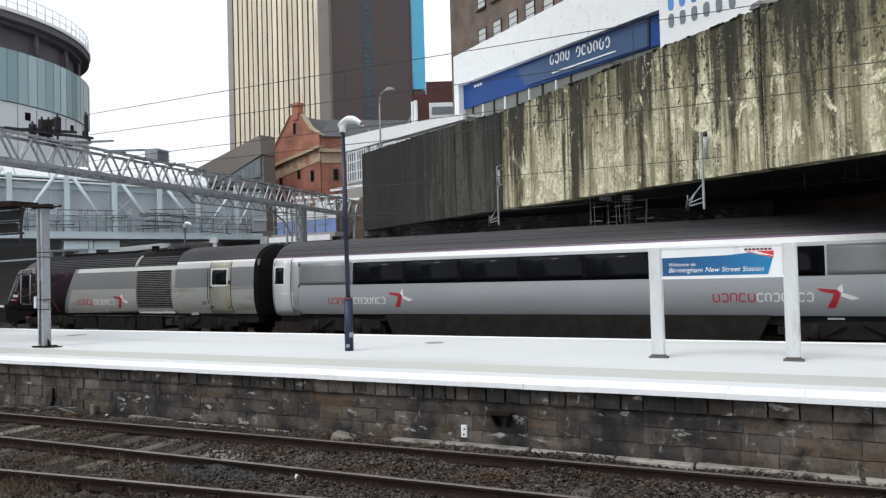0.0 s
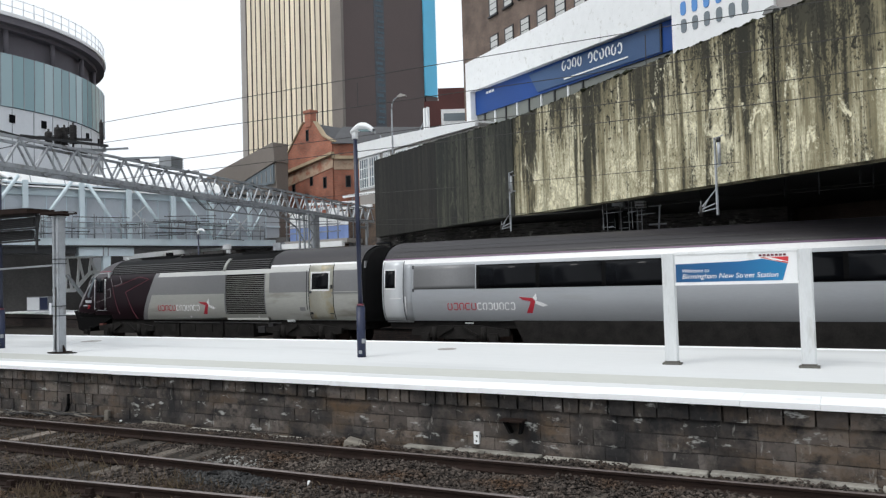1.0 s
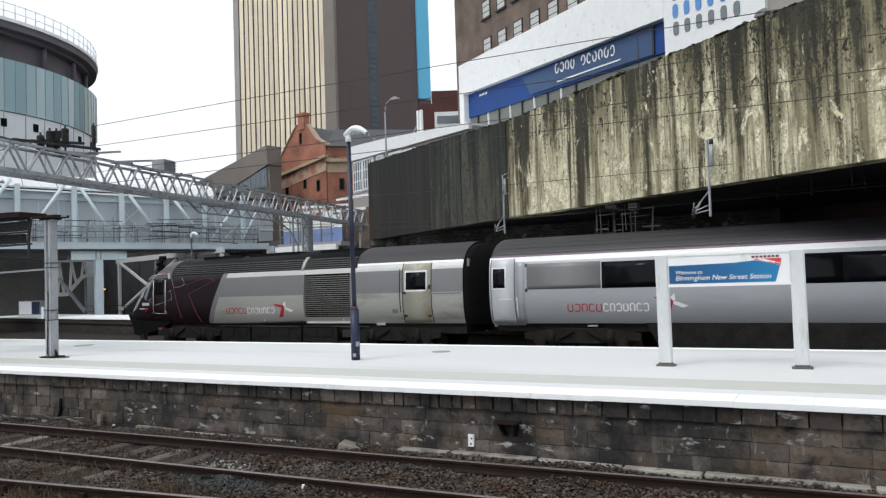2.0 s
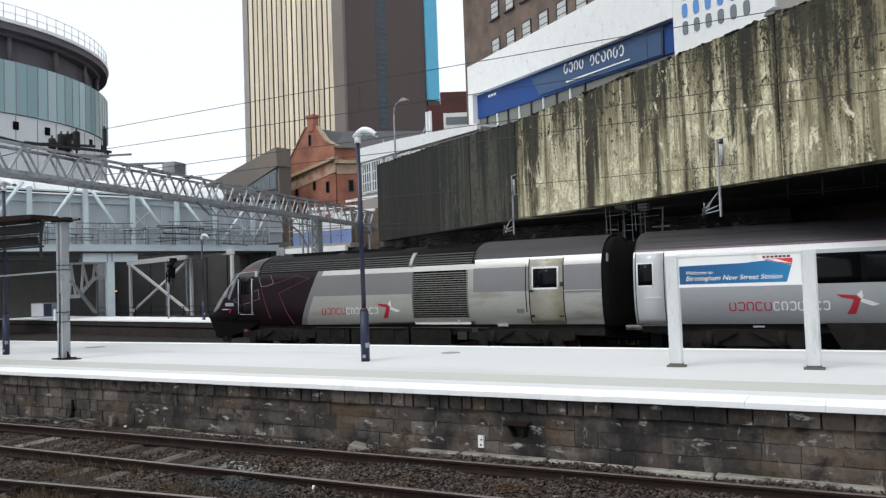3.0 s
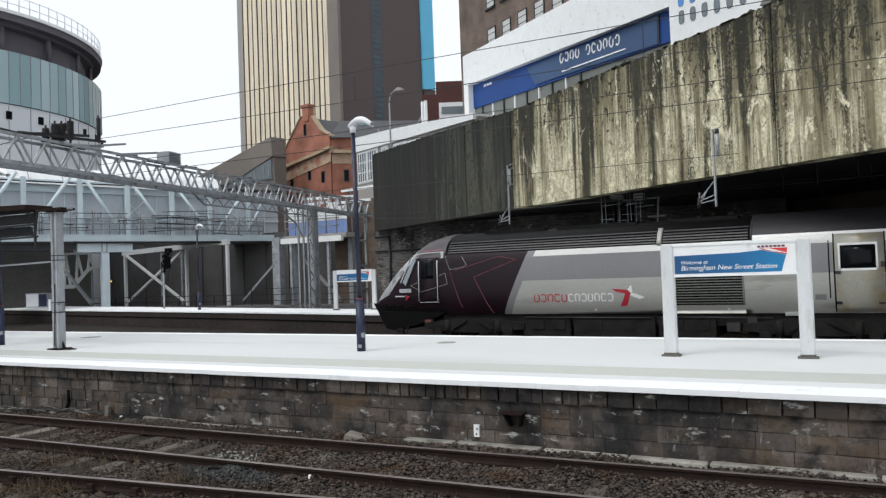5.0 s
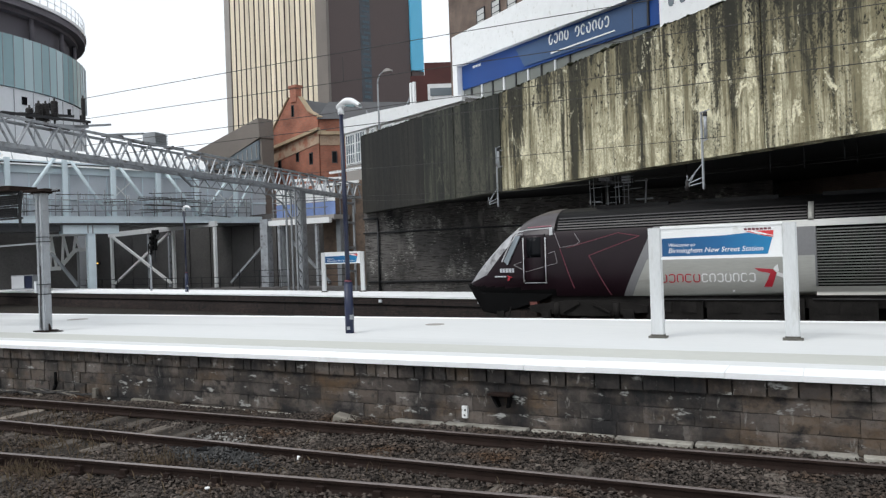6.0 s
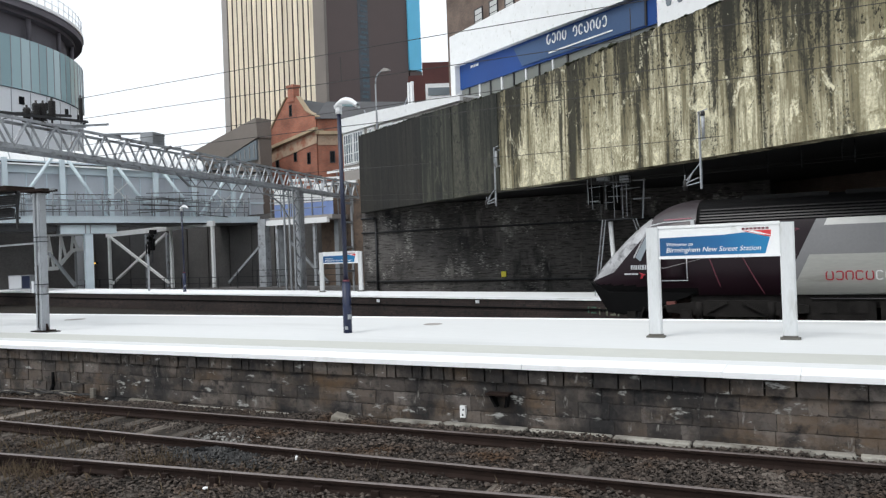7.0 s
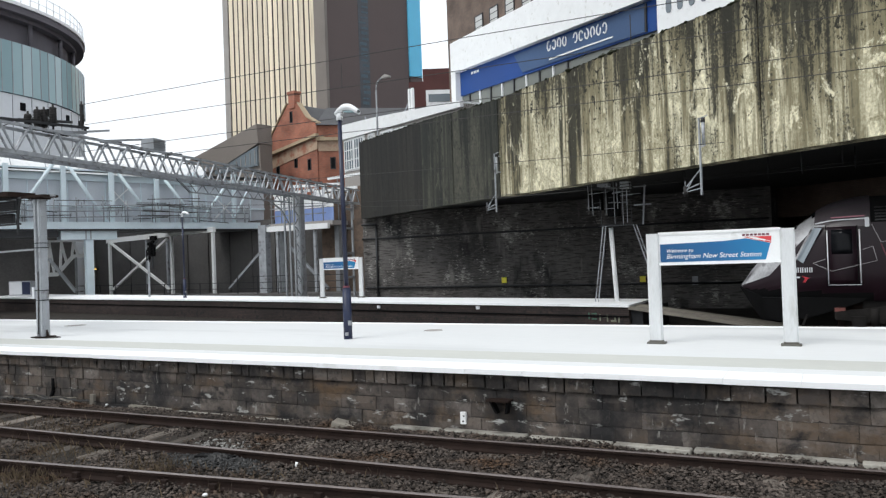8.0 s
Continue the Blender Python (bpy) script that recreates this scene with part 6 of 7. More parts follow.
    bx(bm, -38.4, 48.8, -1.15, -25.6, 49.8, 7.6)
    bx(bm, -30.5, 47, -1.15, -25.6, 48.8, 9.0)
    thing("brick_pier", bm, "brick_brown", "weathered brown brick abutment beside the retaining wall", "brick pier", kind="structure")


undercroft()


# ---- electrification gantry ----
def gantry():
    root = thing("gantry", None, None, "galvanised lattice gantry carrying overhead wires and brown insulators", "gantry", m=at_line(-23.71, 14.05, -28.25, 34.0))
    a, b, z0, z1, w = -9.0, 29.3, 5.6, 6.52, 0.8
    for y in (0, w):
        for z in (z0, z1):
            bm = bmesh.new()
            bar(bm, (a, y, z), (b, y, z), 0.11 if z == z0 else 0.09, 0.14 if z == z0 else 0.09)
            part("chord", bm, "steel", root, "galvanised chord")
    n = 32
    st = (b - a) / n
    lace = []
    for i in range(n):
        s = a + i * st
        for y, o in ((0, 0), (w, st / 2)):
            lace += [((s + o, y, z0), (s + o + st / 2, y, z1)), ((s + o + st / 2, y, z1), (s + o + st, y, z0))]
        lace += [((s, 0, z0), (s + st, w, z0))]
    each_bar("lacing", "steel", root, lace, 0.065, 0.05)
    # lighter lattice below, with a curved knee to the column
    each_bar("lower_chord", "steel_dull", root, [((10.5, 0.4, 5.05), (20.3, 0.4, 5.15)), ((10.5, 0.4, 5.45), (20.3, 0.4, 5.5))], 0.06)
    each_bar("lower_lacing", "steel_dull", root, [((10.5 + 0.5 * k, 0.4, 5.05 if k % 2 else 5.45), (11.0 + 0.5 * k, 0.4, 5.45 if k % 2 else 5.05)) for k in range(19)], 0.035)
    each_bar("knee", "steel_dull", root, [((17.6, 0.4, 5.1), (18.9, 0.4, 4.7)), ((18.9, 0.4, 4.7), (19.8, 0.4, 3.9)), ((10.5, 0.4, 5.05), (9.6, 0.4, 5.55))], 0.07)
    # lattice column and the ladder-like post at the wall
    for s in (19.85, 20.45):
        for y in (0.1, 0.7):
            bm = bmesh.new()
            bar(bm, (s, y, -1.1), (s, y, 5.6), 0.09)
            part("column_angle", bm, "steel_dull", root)
    each_bar("column_lacing", "steel_dull", root, [((19.85 if k % 2 else 20.45, 0.1, -1.1 + 0.45 * k), (20.45 if k % 2 else 19.85, 0.1, -0.65 + 0.45 * k)) for k in range(15)], 0.05)
    each_bar("column_post", "steel", root, [((21.2, 0.4, -1.1), (21.2, 0.4, 5.6))], 0.55, 0.3, "solid steel column")
    each_bar("wall_post", "steel_dull", root, [((27.7, 0.4, -1.1), (27.7, 0.4, 6.2)), ((28.9, 0.4, -1.1), (28.9, 0.4, 6.3))], 0.13)
    each_bar("wall_post_tie", "steel_dull", root, [((27.7, 0.4, z), (28.9, 0.4, z)) for z in (0.6, 2.2, 3.9, 5.2)], 0.14)
    # upper outrigger with insulators
    each_bar("outrigger", "dark_metal", root, [((0.3, 0.3, 6.68), (4.2, 0.3, 6.96)), ((-2, 0.3, 6.75), (0.8, 0.3, 6.6)), ((1.2, 0.5, 6.8), (3.6, 0.5, 7.1))], 0.09)
    each_bar("outrigger_arm", "steel", root, [((3.6, 0.4, 6.72), (5.4, 0.4, 7.06)), ((5.0, 0.4, 6.6), (7.3, 0.4, 6.98)), ((2.4, 0.4, 6.6), (4.2, 0.4, 6.78))], 0.08)
    for s, lo, hi in ((1.52, 6.62, 7.03), (1.92, 6.68, 7.25), (2.22, 6.7, 7.3), (2.62, 6.8, 7.46), (4.0, 7.0, 7.82)):
        bm = bmesh.new()
        fat = 0.6 if s > 3 else 1.0
        rod(bm, (s, 0.4, lo - 0.12), (s, 0.4, hi + 0.1), 0.035, 8)
        rod(bm, (s, 0.4, lo), (s, 0.4, hi), 0.105 * fat, 10)
        k = lo
        while k < hi - 0.03:
            rod(bm, (s, 0.4, k), (s, 0.4, k + 0.03), 0.125 * fat, 10)
            k += 0.055
        part("insulator", bm, "insulator", root, "brown ribbed insulator")
    bm = bmesh.new()
    bx(bm, 7.65, 0.1, 6.6, 8.4, 0.7, 7.08)
    part("control_box", bm, "steel_dull", root, "grey louvred box")
    for k in range(4):
        bm = bmesh.new()
        bx(bm, 7.63, 0.06, 6.64 + 0.11 * k, 8.42, 0.1, 6.69 + 0.11 * k)
        part("box_louvre", bm, "steel_dull", root)
    rng = random.Random(3)
    for k in range(34):
        s = rng.uniform(1, 27)
        bm = bmesh.new()
        bar(bm, (s, 0.4, z1 + 0.03), (s + rng.uniform(0.4, 1.6), 0.4, z1 + rng.uniform(0.02, 0.2)), 0.06)
        part("fitting", bm, "dark_metal", root)
    return root


gantry()


# ---- overhead wires ----
def wire(name, pts, r, label):
    cu = bpy.data.curves.new(name, "CURVE")
    cu.dimensions, cu.bevel_depth, cu.bevel_resolution = "3D", r, 1
    sp = cu.splines.new("POLY")
    sp.points.add(len(pts) - 1)
    for p, q in zip(sp.points, pts):
        p.co = (*q, 1)
    cu.materials.append(M["cable"])
    ob = new(name, cu)
    return tagged(ob, label, "overhead wire", "overhead wires")


def span(a, b, sag, n=14):
    a, b = Vector(a), Vector(b)
    return [tuple(a.lerp(b, i / n) - Vector((0, 0, sag * 4 * (i / n) * (1 - i / n)))) for i in range(n + 1)]


for za, zb, sag in ((7.82, 7.5, -0.06), (7.06, 6.62, 0.0), (6.08, 5.88, 0.02), (5.62, 5.42, 0.02)):
    wire("overhead_wire", span((-25.0, 17.9, za), (2.0, 18.75, zb), sag), 0.0105, "thin dark overhead wire strung from the gantry")
wire("overhead_wire", span((-60, 19.0, 8.3), (-24.4, 16.4, 7.2), 0.3), 0.008, "thin dark overhead wire strung from the gantry")
wire("overhead_wire", span((-60, 17.0, 7.2), (-24.3, 15.8, 7.0), 0.2), 0.008, "thin dark overhead wire strung from the gantry")
wire("overhead_wire", span((-25.7, 22.9, 4.3), (-12.3, 26.9, 4.0), 0.05), 0.010, "thin dark contact wire under the bridge")
wire("overhead_wire", span((-28.2, 33.5, 4.9), (-14.5, 30.0, 4.0), 0.05), 0.010, "thin dark contact wire under the bridge")
wire("overhead_wire", span((-26.0, 23.4, 5.2), (-3.2, 21.7, 4.55), 0.1), 0.009, "thin dark overhead wire strung from the gantry")


for s_at, za, zb in ((11.58, 7.6, 6.88), (20.2, 7.5, 6.72)):
    x, y = -25.0 + s_at * 0.9995, 17.9 + s_at * 0.0315
    wire("wire_dropper", [(x, y, za), (x, y, zb)], 0.012, "short dropper between two overhead wires")


# ---- wire supports hung from the bridge ----
def drop_arm(x, y, top, bottom, reach):
    root = thing("wire_support", None, None, "galvanised drop bracket for overhead wires on the bridge", "bracket", group="bridge wire brackets", m=pose(x, y, 0, 0, 0, -32))
    bm = bmesh.new()
    bar(bm, (0, 0, bottom), (0, 0, top), 0.05)
    part("drop_tube", bm, "steel", root)
    each_bar("wall_fixing", "steel", root, [((0, 0, z), (0, 0.36, z)) for z in (top - 0.1, top - 0.75)], 0.045)
    each_bar("arm", "steel", root, [((0, 0, bottom + 0.75), (-reach, 0, bottom + 0.25)), ((0, 0, bottom + 0.35), (-reach, 0, bottom + 0.2)), ((-reach, 0, bottom + 0.1), (-reach * 0.5, 0, bottom + 0.5)), ((0, 0, bottom + 0.2), (-reach - 0.1, 0, bottom + 0.12)), ((-reach, 0, bottom + 0.05), (-reach, 0, bottom + 0.45)), ((-0.05, 0, top - 0.03), (0.3, 0, top + 0.02)), ((0, 0, top - 0.85), (0.2, 0, top - 0.8))], 0.026)
    bm = bmesh.new()
    rod(bm, (0.14, 0, top - 0.75), (0.14, 0, top - 0.15), 0.05, 10)
    part("weight", bm, "steel", root)
    bm = bmesh.new()
    rod(bm, (0.14, 0, top - 0.15), (0.14, 0, top - 0.02), 0.06, 10)
    part("weight_cap", bm, "dark_metal", root)
    bm = bmesh.new()
    rod(bm, (-reach, 0, bottom), (-reach, 0, bottom + 0.3), 0.06, 8)
    part("insulator", bm, "insulator", root)


drop_arm(-3.95, 22.35, 5.4, 3.2, 0.6)
drop_arm(-13.0, 27.95, 5.85, 3.45, 0.7)


def signal_mast():
    root = thing("signal_gantry", None, None, "dark trackside signal head on a white post with ladders", "railway signal", m=pose(-7.72, 26.9, 0))
    bm = bmesh.new()
    rod(bm, (-0.1, 0, -0.6), (-0.25, 0, 2.55), 0.085, 12)
    part("post", bm, "white_paint", root, "white signal post")
    for s0, s1, zt in ((-0.85, -0.45, 2.6), (1.35, 0.65, 2.6)):
        for k in (0, 0.11):
            bm = bmesh.new()
            bar(bm, (s0 + k, -0.3, -0.25 if s0 < 0 else 0.4), (s1 + k, -0.3, zt), 0.03)
            part("ladder_rail", bm, "steel", root)
        for j in range(9):
            bm = bmesh.new()
            f = j / 9
            x = s0 + (s1 - s0) * f
            z = (-0.2 if s0 < 0 else 0.4) + (zt - (-0.2 if s0 < 0 else 0.4)) * f
            bar(bm, (x, -0.3, z), (x + 0.11, -0.3, z), 0.016)
            part("rung", bm, "steel", root)
    bm = bmesh.new()
    bx(bm, -0.6, -0.3, 2.6, 0.6, 0.3, 2.64)
    part("platform", bm, "dark_metal", root)
    rng = random.Random(8)
    for x, za, zb in ((-0.95, 3.2, 4.1), (-0.8, 3.0, 4.2), (-0.5, 2.65, 3.6), (-0.3, 3.0, 4.1), (0.0, 2.65, 4.2), (0.12, 3.2, 4.15), (0.3, 2.65, 4.0), (0.45, 2.7, 3.9), (0.6, 2.65, 4.1)):
        bm = bmesh.new()
        bar(bm, (x, -0.3, za), (x + rng.uniform(-0.03, 0.03), -0.3, zb), 0.02)
        part("cage_post", bm, rng.choice(("dark_metal", "steel", "steel_dull")), root)
    for k in range(13):
        bm = bmesh.new()
        x, z = rng.uniform(-1.05, 0.3), rng.uniform(3.0, 4.15)
        bar(bm, (x, -0.32, z), (x + rng.uniform(0.25, 0.9), -0.32, z + rng.uniform(-0.04, 0.04)), 0.018)
        part("cage_rail", bm, rng.choice(("dark_metal", "steel", "steel_dull")), root)
    for x, z, w, h, mt in ((-0.75, 3.55, 0.42, 0.7, "black"), (-0.1, 3.4, 0.4, 0.9, "black"), (0.35, 4.05, 0.32, 0.24, "pale_wall"), (-0.45, 4.1, 0.4, 0.12, "pale_wall")):
        bm = bmesh.new()
        bx(bm, x - w / 2, -0.2, z - h / 2, x + w / 2, 0.15, z + h / 2)
        part("signal_head" if mt == "black" else "plate", bm, mt, root)
    each_bar("outer_cage", "steel_dull", root, [((1.0, -0.3, 2.6), (1.1, -0.3, 4.0)), ((0.7, -0.3, 3.95), (1.15, -0.3, 3.95)), ((0.7, -0.3, 3.3), (1.3, -0.3, 3.3))], 0.05)


signal_mast()

# pipes, plates and patches on the retaining wall
for z, x0, x1 in ((2.92, -25.6, -3.6), (0.08, -25.4, -3.6)):
    bm = bmesh.new()
    rod(bm, (x0, 36.3, z), (x1, 36.3, z), 0.05, 8)
    thing("wall_pipe", bm, "dark_metal", "dark cable pipe along the retaining wall", "pipe", group="wall pipes")
bm = bmesh.new()
rod(bm, (-24.6, 36.3, -0.9), (-24.6, 36.3, 3.75), 0.07, 8)
rod(bm, (-25.6, 36.3, 3.75), (-24.6, 36.3, 3.75), 0.06, 8)
thing("wall_pipe", bm, "dark_metal", "dark downpipe on the retaining wall", "pipe", group="wall pipes")
for x, z in ((-16.6, 0.38), (-9.3, 0.31)):
    bm = bmesh.new()
    bx(bm, x - 0.135, 36.3, z - 0.145, x + 0.135, 36.38, z + 0.145)
    plate = thing("marker_plate", bm, "yellow", "square yellow marker plate on the dark wall", "marker plate", group="yellow marker plates")
    bm = bmesh.new()
    bx(bm, x - 0.16, 36.36, z - 0.17, x + 0.16, 36.4, z + 0.17)
    part("backing", bm, "black", plate)
bm = bmesh.new()
bx(bm, -7.0, 36.3, 0.0, -6.75, 36.4, 0.4)
thing("wall_box", bm, "steel_dull", "small grey box on the dark wall", "junction box")


# ragged moss and spalled concrete along the parapet's top edge
mr = np.random.RandomState(8)
base = np.array([(1, 0, 0), (-1, 0, 0), (0, 1, 0), (0, -1, 0), (0, 0, 1), (0, 0, -1)], float)
tri = np.array([(0, 2, 4), (2, 1, 4), (1, 3, 4), (3, 0, 4), (2, 0, 5), (1, 2, 5), (3, 1, 5), (0, 3, 5)])
mn = 900
mx = mr.uniform(0.2, 41, mn)
mz = np.interp(mx, *TOP)
ms = mr.uniform(0.02, 0.085, mn) * np.where(mr.rand(mn) < 0.06, 2.0, 1.0)
mv = base[None] * mr.uniform(0.6, 1.3, (mn, 6, 1)) * ms[:, None, None] * np.array([1.8, 1.0, 0.7])
mv = mv + np.stack([mx, mr.uniform(-0.01, 0.25, mn), mz], 1)[:, None, :]
me = bpy.data.meshes.new("parapet_moss")
me.from_pydata(mv.reshape(-1, 3).tolist(), [], (tri[None] + 6 * np.arange(mn)[:, None, None]).reshape(-1, 3).tolist())
me.materials.append(M["moss"])
moss = tagged(new("parapet_moss", me), "black moss and crumbs along the parapet top", "moss", kind="stuff")
moss.matrix_basis = BR


def parapet_lamp():
    root = thing("flood_lamp", None, None, "small dark flood lamp on the parapet top", "lamp", m=BR @ pose(27.3, 0.25, 8.34))
    bm = bmesh.new()
    rod(bm, (0, 0, -0.05), (0, 0, 0.16), 0.03, 8)
    part("stem", bm, "dark_metal", root)
    bm = bmesh.new()
    slab(bm, [(-0.2, 0.14), (0.12, 0.12), (0.2, 0.2), (0.14, 0.3), (-0.1, 0.27)], -0.12, 0.12)
    part("lamp_head", bm, "grille", root)


parapet_lamp()


def soffit_insulator(x, y, drop):
    root = thing("hanging_insulator", None, None, "small insulator hung from the dark bridge soffit", "insulator", "soffit insulators", m=pose(x, y, 4.4))
    bm = bmesh.new()
    rod(bm, (0, 0, 0), (0, 0, -drop), 0.018, 6)
    part("hanger", bm, "dark_metal", root)
    for k in range(3):
        bm = bmesh.new()
        rod(bm, (0, 0, -drop * 0.4 - 0.09 * k), (0, 0, -drop * 0.4 - 0.09 * k - 0.04), 0.035, 8)
        part("shed", bm, "dark_metal", root)


for x, y, d in ((-1.4, 23.2, 0.75), (-0.4, 23.2, 0.6), (-0.1, 24.0, 0.65), (0.7, 23.4, 0.6), (-2.4, 24.5, 0.7), (-5.2, 26.4, 0.6)):
    soffit_insulator(x, y, d)
for y, z in ((22.9, 3.95), (24.0, 4.15)):
    wire("overhead_wire", span((-14.0, y + 4.2, z), (6.0, y - 0.4, z - 0.1), 0.05), 0.011, "thin grey contact wire under the bridge")


# ---- platform furniture ----
def steel_column():
    root = thing("steel_column", None, None, "grey steel box column with a rusty cap on the platform", "column", m=pose(-18.55, 11.97, 0, 0, 0, 6))
    for s in (-1, 1):
        bm = bmesh.new()
        bx(bm, min(s * 0.012, s * 0.125), -0.11, 0.02, max(s * 0.012, s * 0.125), 0.11, 3.58)
        bmesh.ops.bevel(bm, geom=bm.edges[:], offset=0.02, segments=2, affect="EDGES")
        part("channel", bm, "steel", root, "galvanised steel channel")
    for z in (0.95, 1.2, 2.3, 2.42):
        bm = bmesh.new()
        bx(bm, -0.137, -0.122, z, 0.137, 0.122, z + 0.022)
        part("strap", bm, "dark_metal", root)
    bm = bmesh.new()
    bx(bm, -0.42, -0.22, 3.6, 0.42, 0.22, 3.66)
    bx(bm, -0.2, -0.17, 3.56, 0.2, 0.17, 3.6)
    part("cap", bm, "rail_rust", root, "rusty cap plate")
    bm = bmesh.new()
    bx(bm, -0.22, -0.2, 0.0, 0.22, 0.2, 0.03)
    for s in (-1, 1):
        slab(bm, [(s * 0.125, 0.03), (s * 0.21, 0.03), (s * 0.125, 0.2)], -0.02, 0.02)
    part("base_plate", bm, "rail_rust", root, "rusty base plate")
    bm = bmesh.new()
    bx(bm, -0.2, -0.14, 1.0, -0.125, -0.03, 1.3)
    part("junction_box", bm, "pale_wall", root)
    bm = bmesh.new()
    rod(bm, (-0.02, -0.128, 0.1), (0.03, -0.128, 1.7), 0.014, 6)
    part("cable", bm, "cable", root)
    # flat dark ellipse on the paving round the column foot
    bm = bmesh.new()
    rod(bm, (0, 0, 0), (0, 0, 0.006), 0.5, 24)
    thing("patch_of_asphalt", bm, "mortar", "flat dark patch round the column foot", "asphalt patch", m=pose(-18.4, 11.95, 0.0) @ Matrix.Diagonal((1, 0.5, 1, 1)))


steel_column()


def indicator_frame():
    root = thing("indicator_frame", None, None, "dark weathered equipment frame with louvred panels", "equipment frame", m=pose(-18.55, 11.97, 0, 0, 0, 4))
    bm = bmesh.new()
    slab(bm, [(-5.5, 3.72), (-0.75, 3.68), (-0.75, 3.8), (-5.5, 3.92)], -0.35, 0.45)
    part("top_board", bm, "rail_rust", root, "dark rusty canopy board")
    for k, (z0, z1) in enumerate(((3.34, 3.6), (3.02, 3.26))):
        bm = bmesh.new()
        bx(bm, -5.2, 0.0 + 0.1 * k, z0, -0.92 - 0.25 * k, 0.06 + 0.1 * k, z1)
        panel = part("louvre_panel", bm, "dark_metal", root, "grey louvred panel")
        for j in range(5):
            bm = bmesh.new()
            bar(bm, (-5.2, -0.02 + 0.1 * k, z0 + 0.04 + 0.05 * j), (-0.95 - 0.25 * k, -0.02 + 0.1 * k, z0 + 0.04 + 0.05 * j), 0.02)
            part("louvre", bm, "roof_rib", panel)
    each_bar("frame_bar", "dark_metal", root, [((-5.4, -0.05, 3.29), (-0.85, -0.05, 3.29)), ((-5.4, -0.05, 3.64), (-0.85, -0.05, 3.64)), ((-0.86, 0, 2.7), (-0.86, 0, 3.72)), ((-5.0, 0.1, 2.98), (-0.9, 0.1, 2.98)), ((-0.9, 0, 2.95), (-0.75, 0, 3.68))], 0.05)
    each_bar("tie_bar", "steel_dull", root, [((-0.8, 0, 3.66), (0.6, 0, 3.63)), ((-5.0, 0, 2.2), (-0.2, 0, 2.28))], 0.045)


indicator_frame()


def lamp_post(m, label):
    root = thing("lamp_post", None, None, label, "lamp post", "platform lamp posts", m=m)
    bm = bmesh.new()
    rod(bm, (0, 0, 0), (0, 0, 1.08), 0.095, 16)
    rod(bm, (0, 0, 1.08), (0, 0, 1.14), 0.095, 16, 0.058)
    part("base", bm, "navy_base", root, "blue painted lower post")
    bm = bmesh.new()
    rod(bm, (0, 0, 1.12), (-0.03, 0, 4.78), 0.052, 14, 0.045)
    part("shaft", bm, "navy", root)
    bm = bmesh.new()
    rod(bm, (0, 0, 1.10), (0, 0, 1.15), 0.078, 16)
    part("collar", bm, "logo_line", root, "dull red collar")
    bm = bmesh.new()
    bx(bm, 0.06, -0.08, 0.3, 0.13, -0.02, 0.4)
    part("access_box", bm, "steel_dull", root)
    bm = bmesh.new()
    bx(bm, 0.0, -0.115, 0.08, 0.07, -0.09, 0.15)
    part("access_plate", bm, "steel_dull", root)
    bm = bmesh.new()
    rod(bm, (-0.03, 0, 4.74), (-0.03, 0, 4.9), 0.07, 12)
    part("spigot", bm, "lamp_white", root)
    # curved head: a tapering hood swept along an arc
    bm = bmesh.new()
    rings = []
    for i in range(13):
        f = i / 12
        x, z = -0.1 + 0.56 * f, 4.82 + 0.19 * math.sin(math.pi * (0.12 + 0.75 * f)) - 0.03 * f
        w, h = 0.05 + 0.09 * math.sin(math.pi * (0.15 + 0.75 * f)), 0.05 + 0.035 * math.sin(math.pi * f)
        rings.append([(x, w * math.cos(2 * math.pi * k / 12), z + h * math.sin(2 * math.pi * k / 12)) for k in range(13)])
    vs = loft(bm, rings)
    bmesh.ops.remove_doubles(bm, verts=bm.verts, dist=0.0005)
    head = part("lamp_head", bm, "lamp_white", root, "white curved lamp head")
    bm = bmesh.new()
    slab(bm, [(0.1, 4.92), (0.38, 4.9), (0.36, 4.87), (0.12, 4.89)], -0.08, 0.08)
    part("lens", bm, "glass_teal", head)
    return root


post = lamp_post(pose(-9.79, 13.23, 0, 0, 0, 4), "navy platform lamp post with a curved white head")
copy_thing(post, pose(-22.0, 12.42, 0, 0, 0, 4))
tagged(copy_thing(post, pose(-34.86, 31.29, FARZ, 0, 0, 8)), label="navy lamp post on the far platform, white-headed")


def text_mesh(body, width, shear=0.0):
    """Lettering as a mesh of that width, standing in the x-z plane and facing -y."""
    cu = bpy.data.curves.new("lettering", "FONT")
    cu.body, cu.extrude, cu.shear = body, 0.02, shear
    ob = bpy.data.objects.new("lettering", cu)
    scene.collection.objects.link(ob)
    bpy.context.view_layer.update()
    me = bpy.data.meshes.new_from_object(ob.evaluated_get(bpy.context.evaluated_depsgraph_get()))
    bpy.data.objects.remove(ob)
    xs = [v.co.x for v in me.vertices]
    k = width / (max(xs) - min(xs))
    x0 = min(xs)
    for v in me.vertices:
        x, y, z = v.co
        v.co = ((x - x0) * k, -z * 0.1, y * k)
    return me


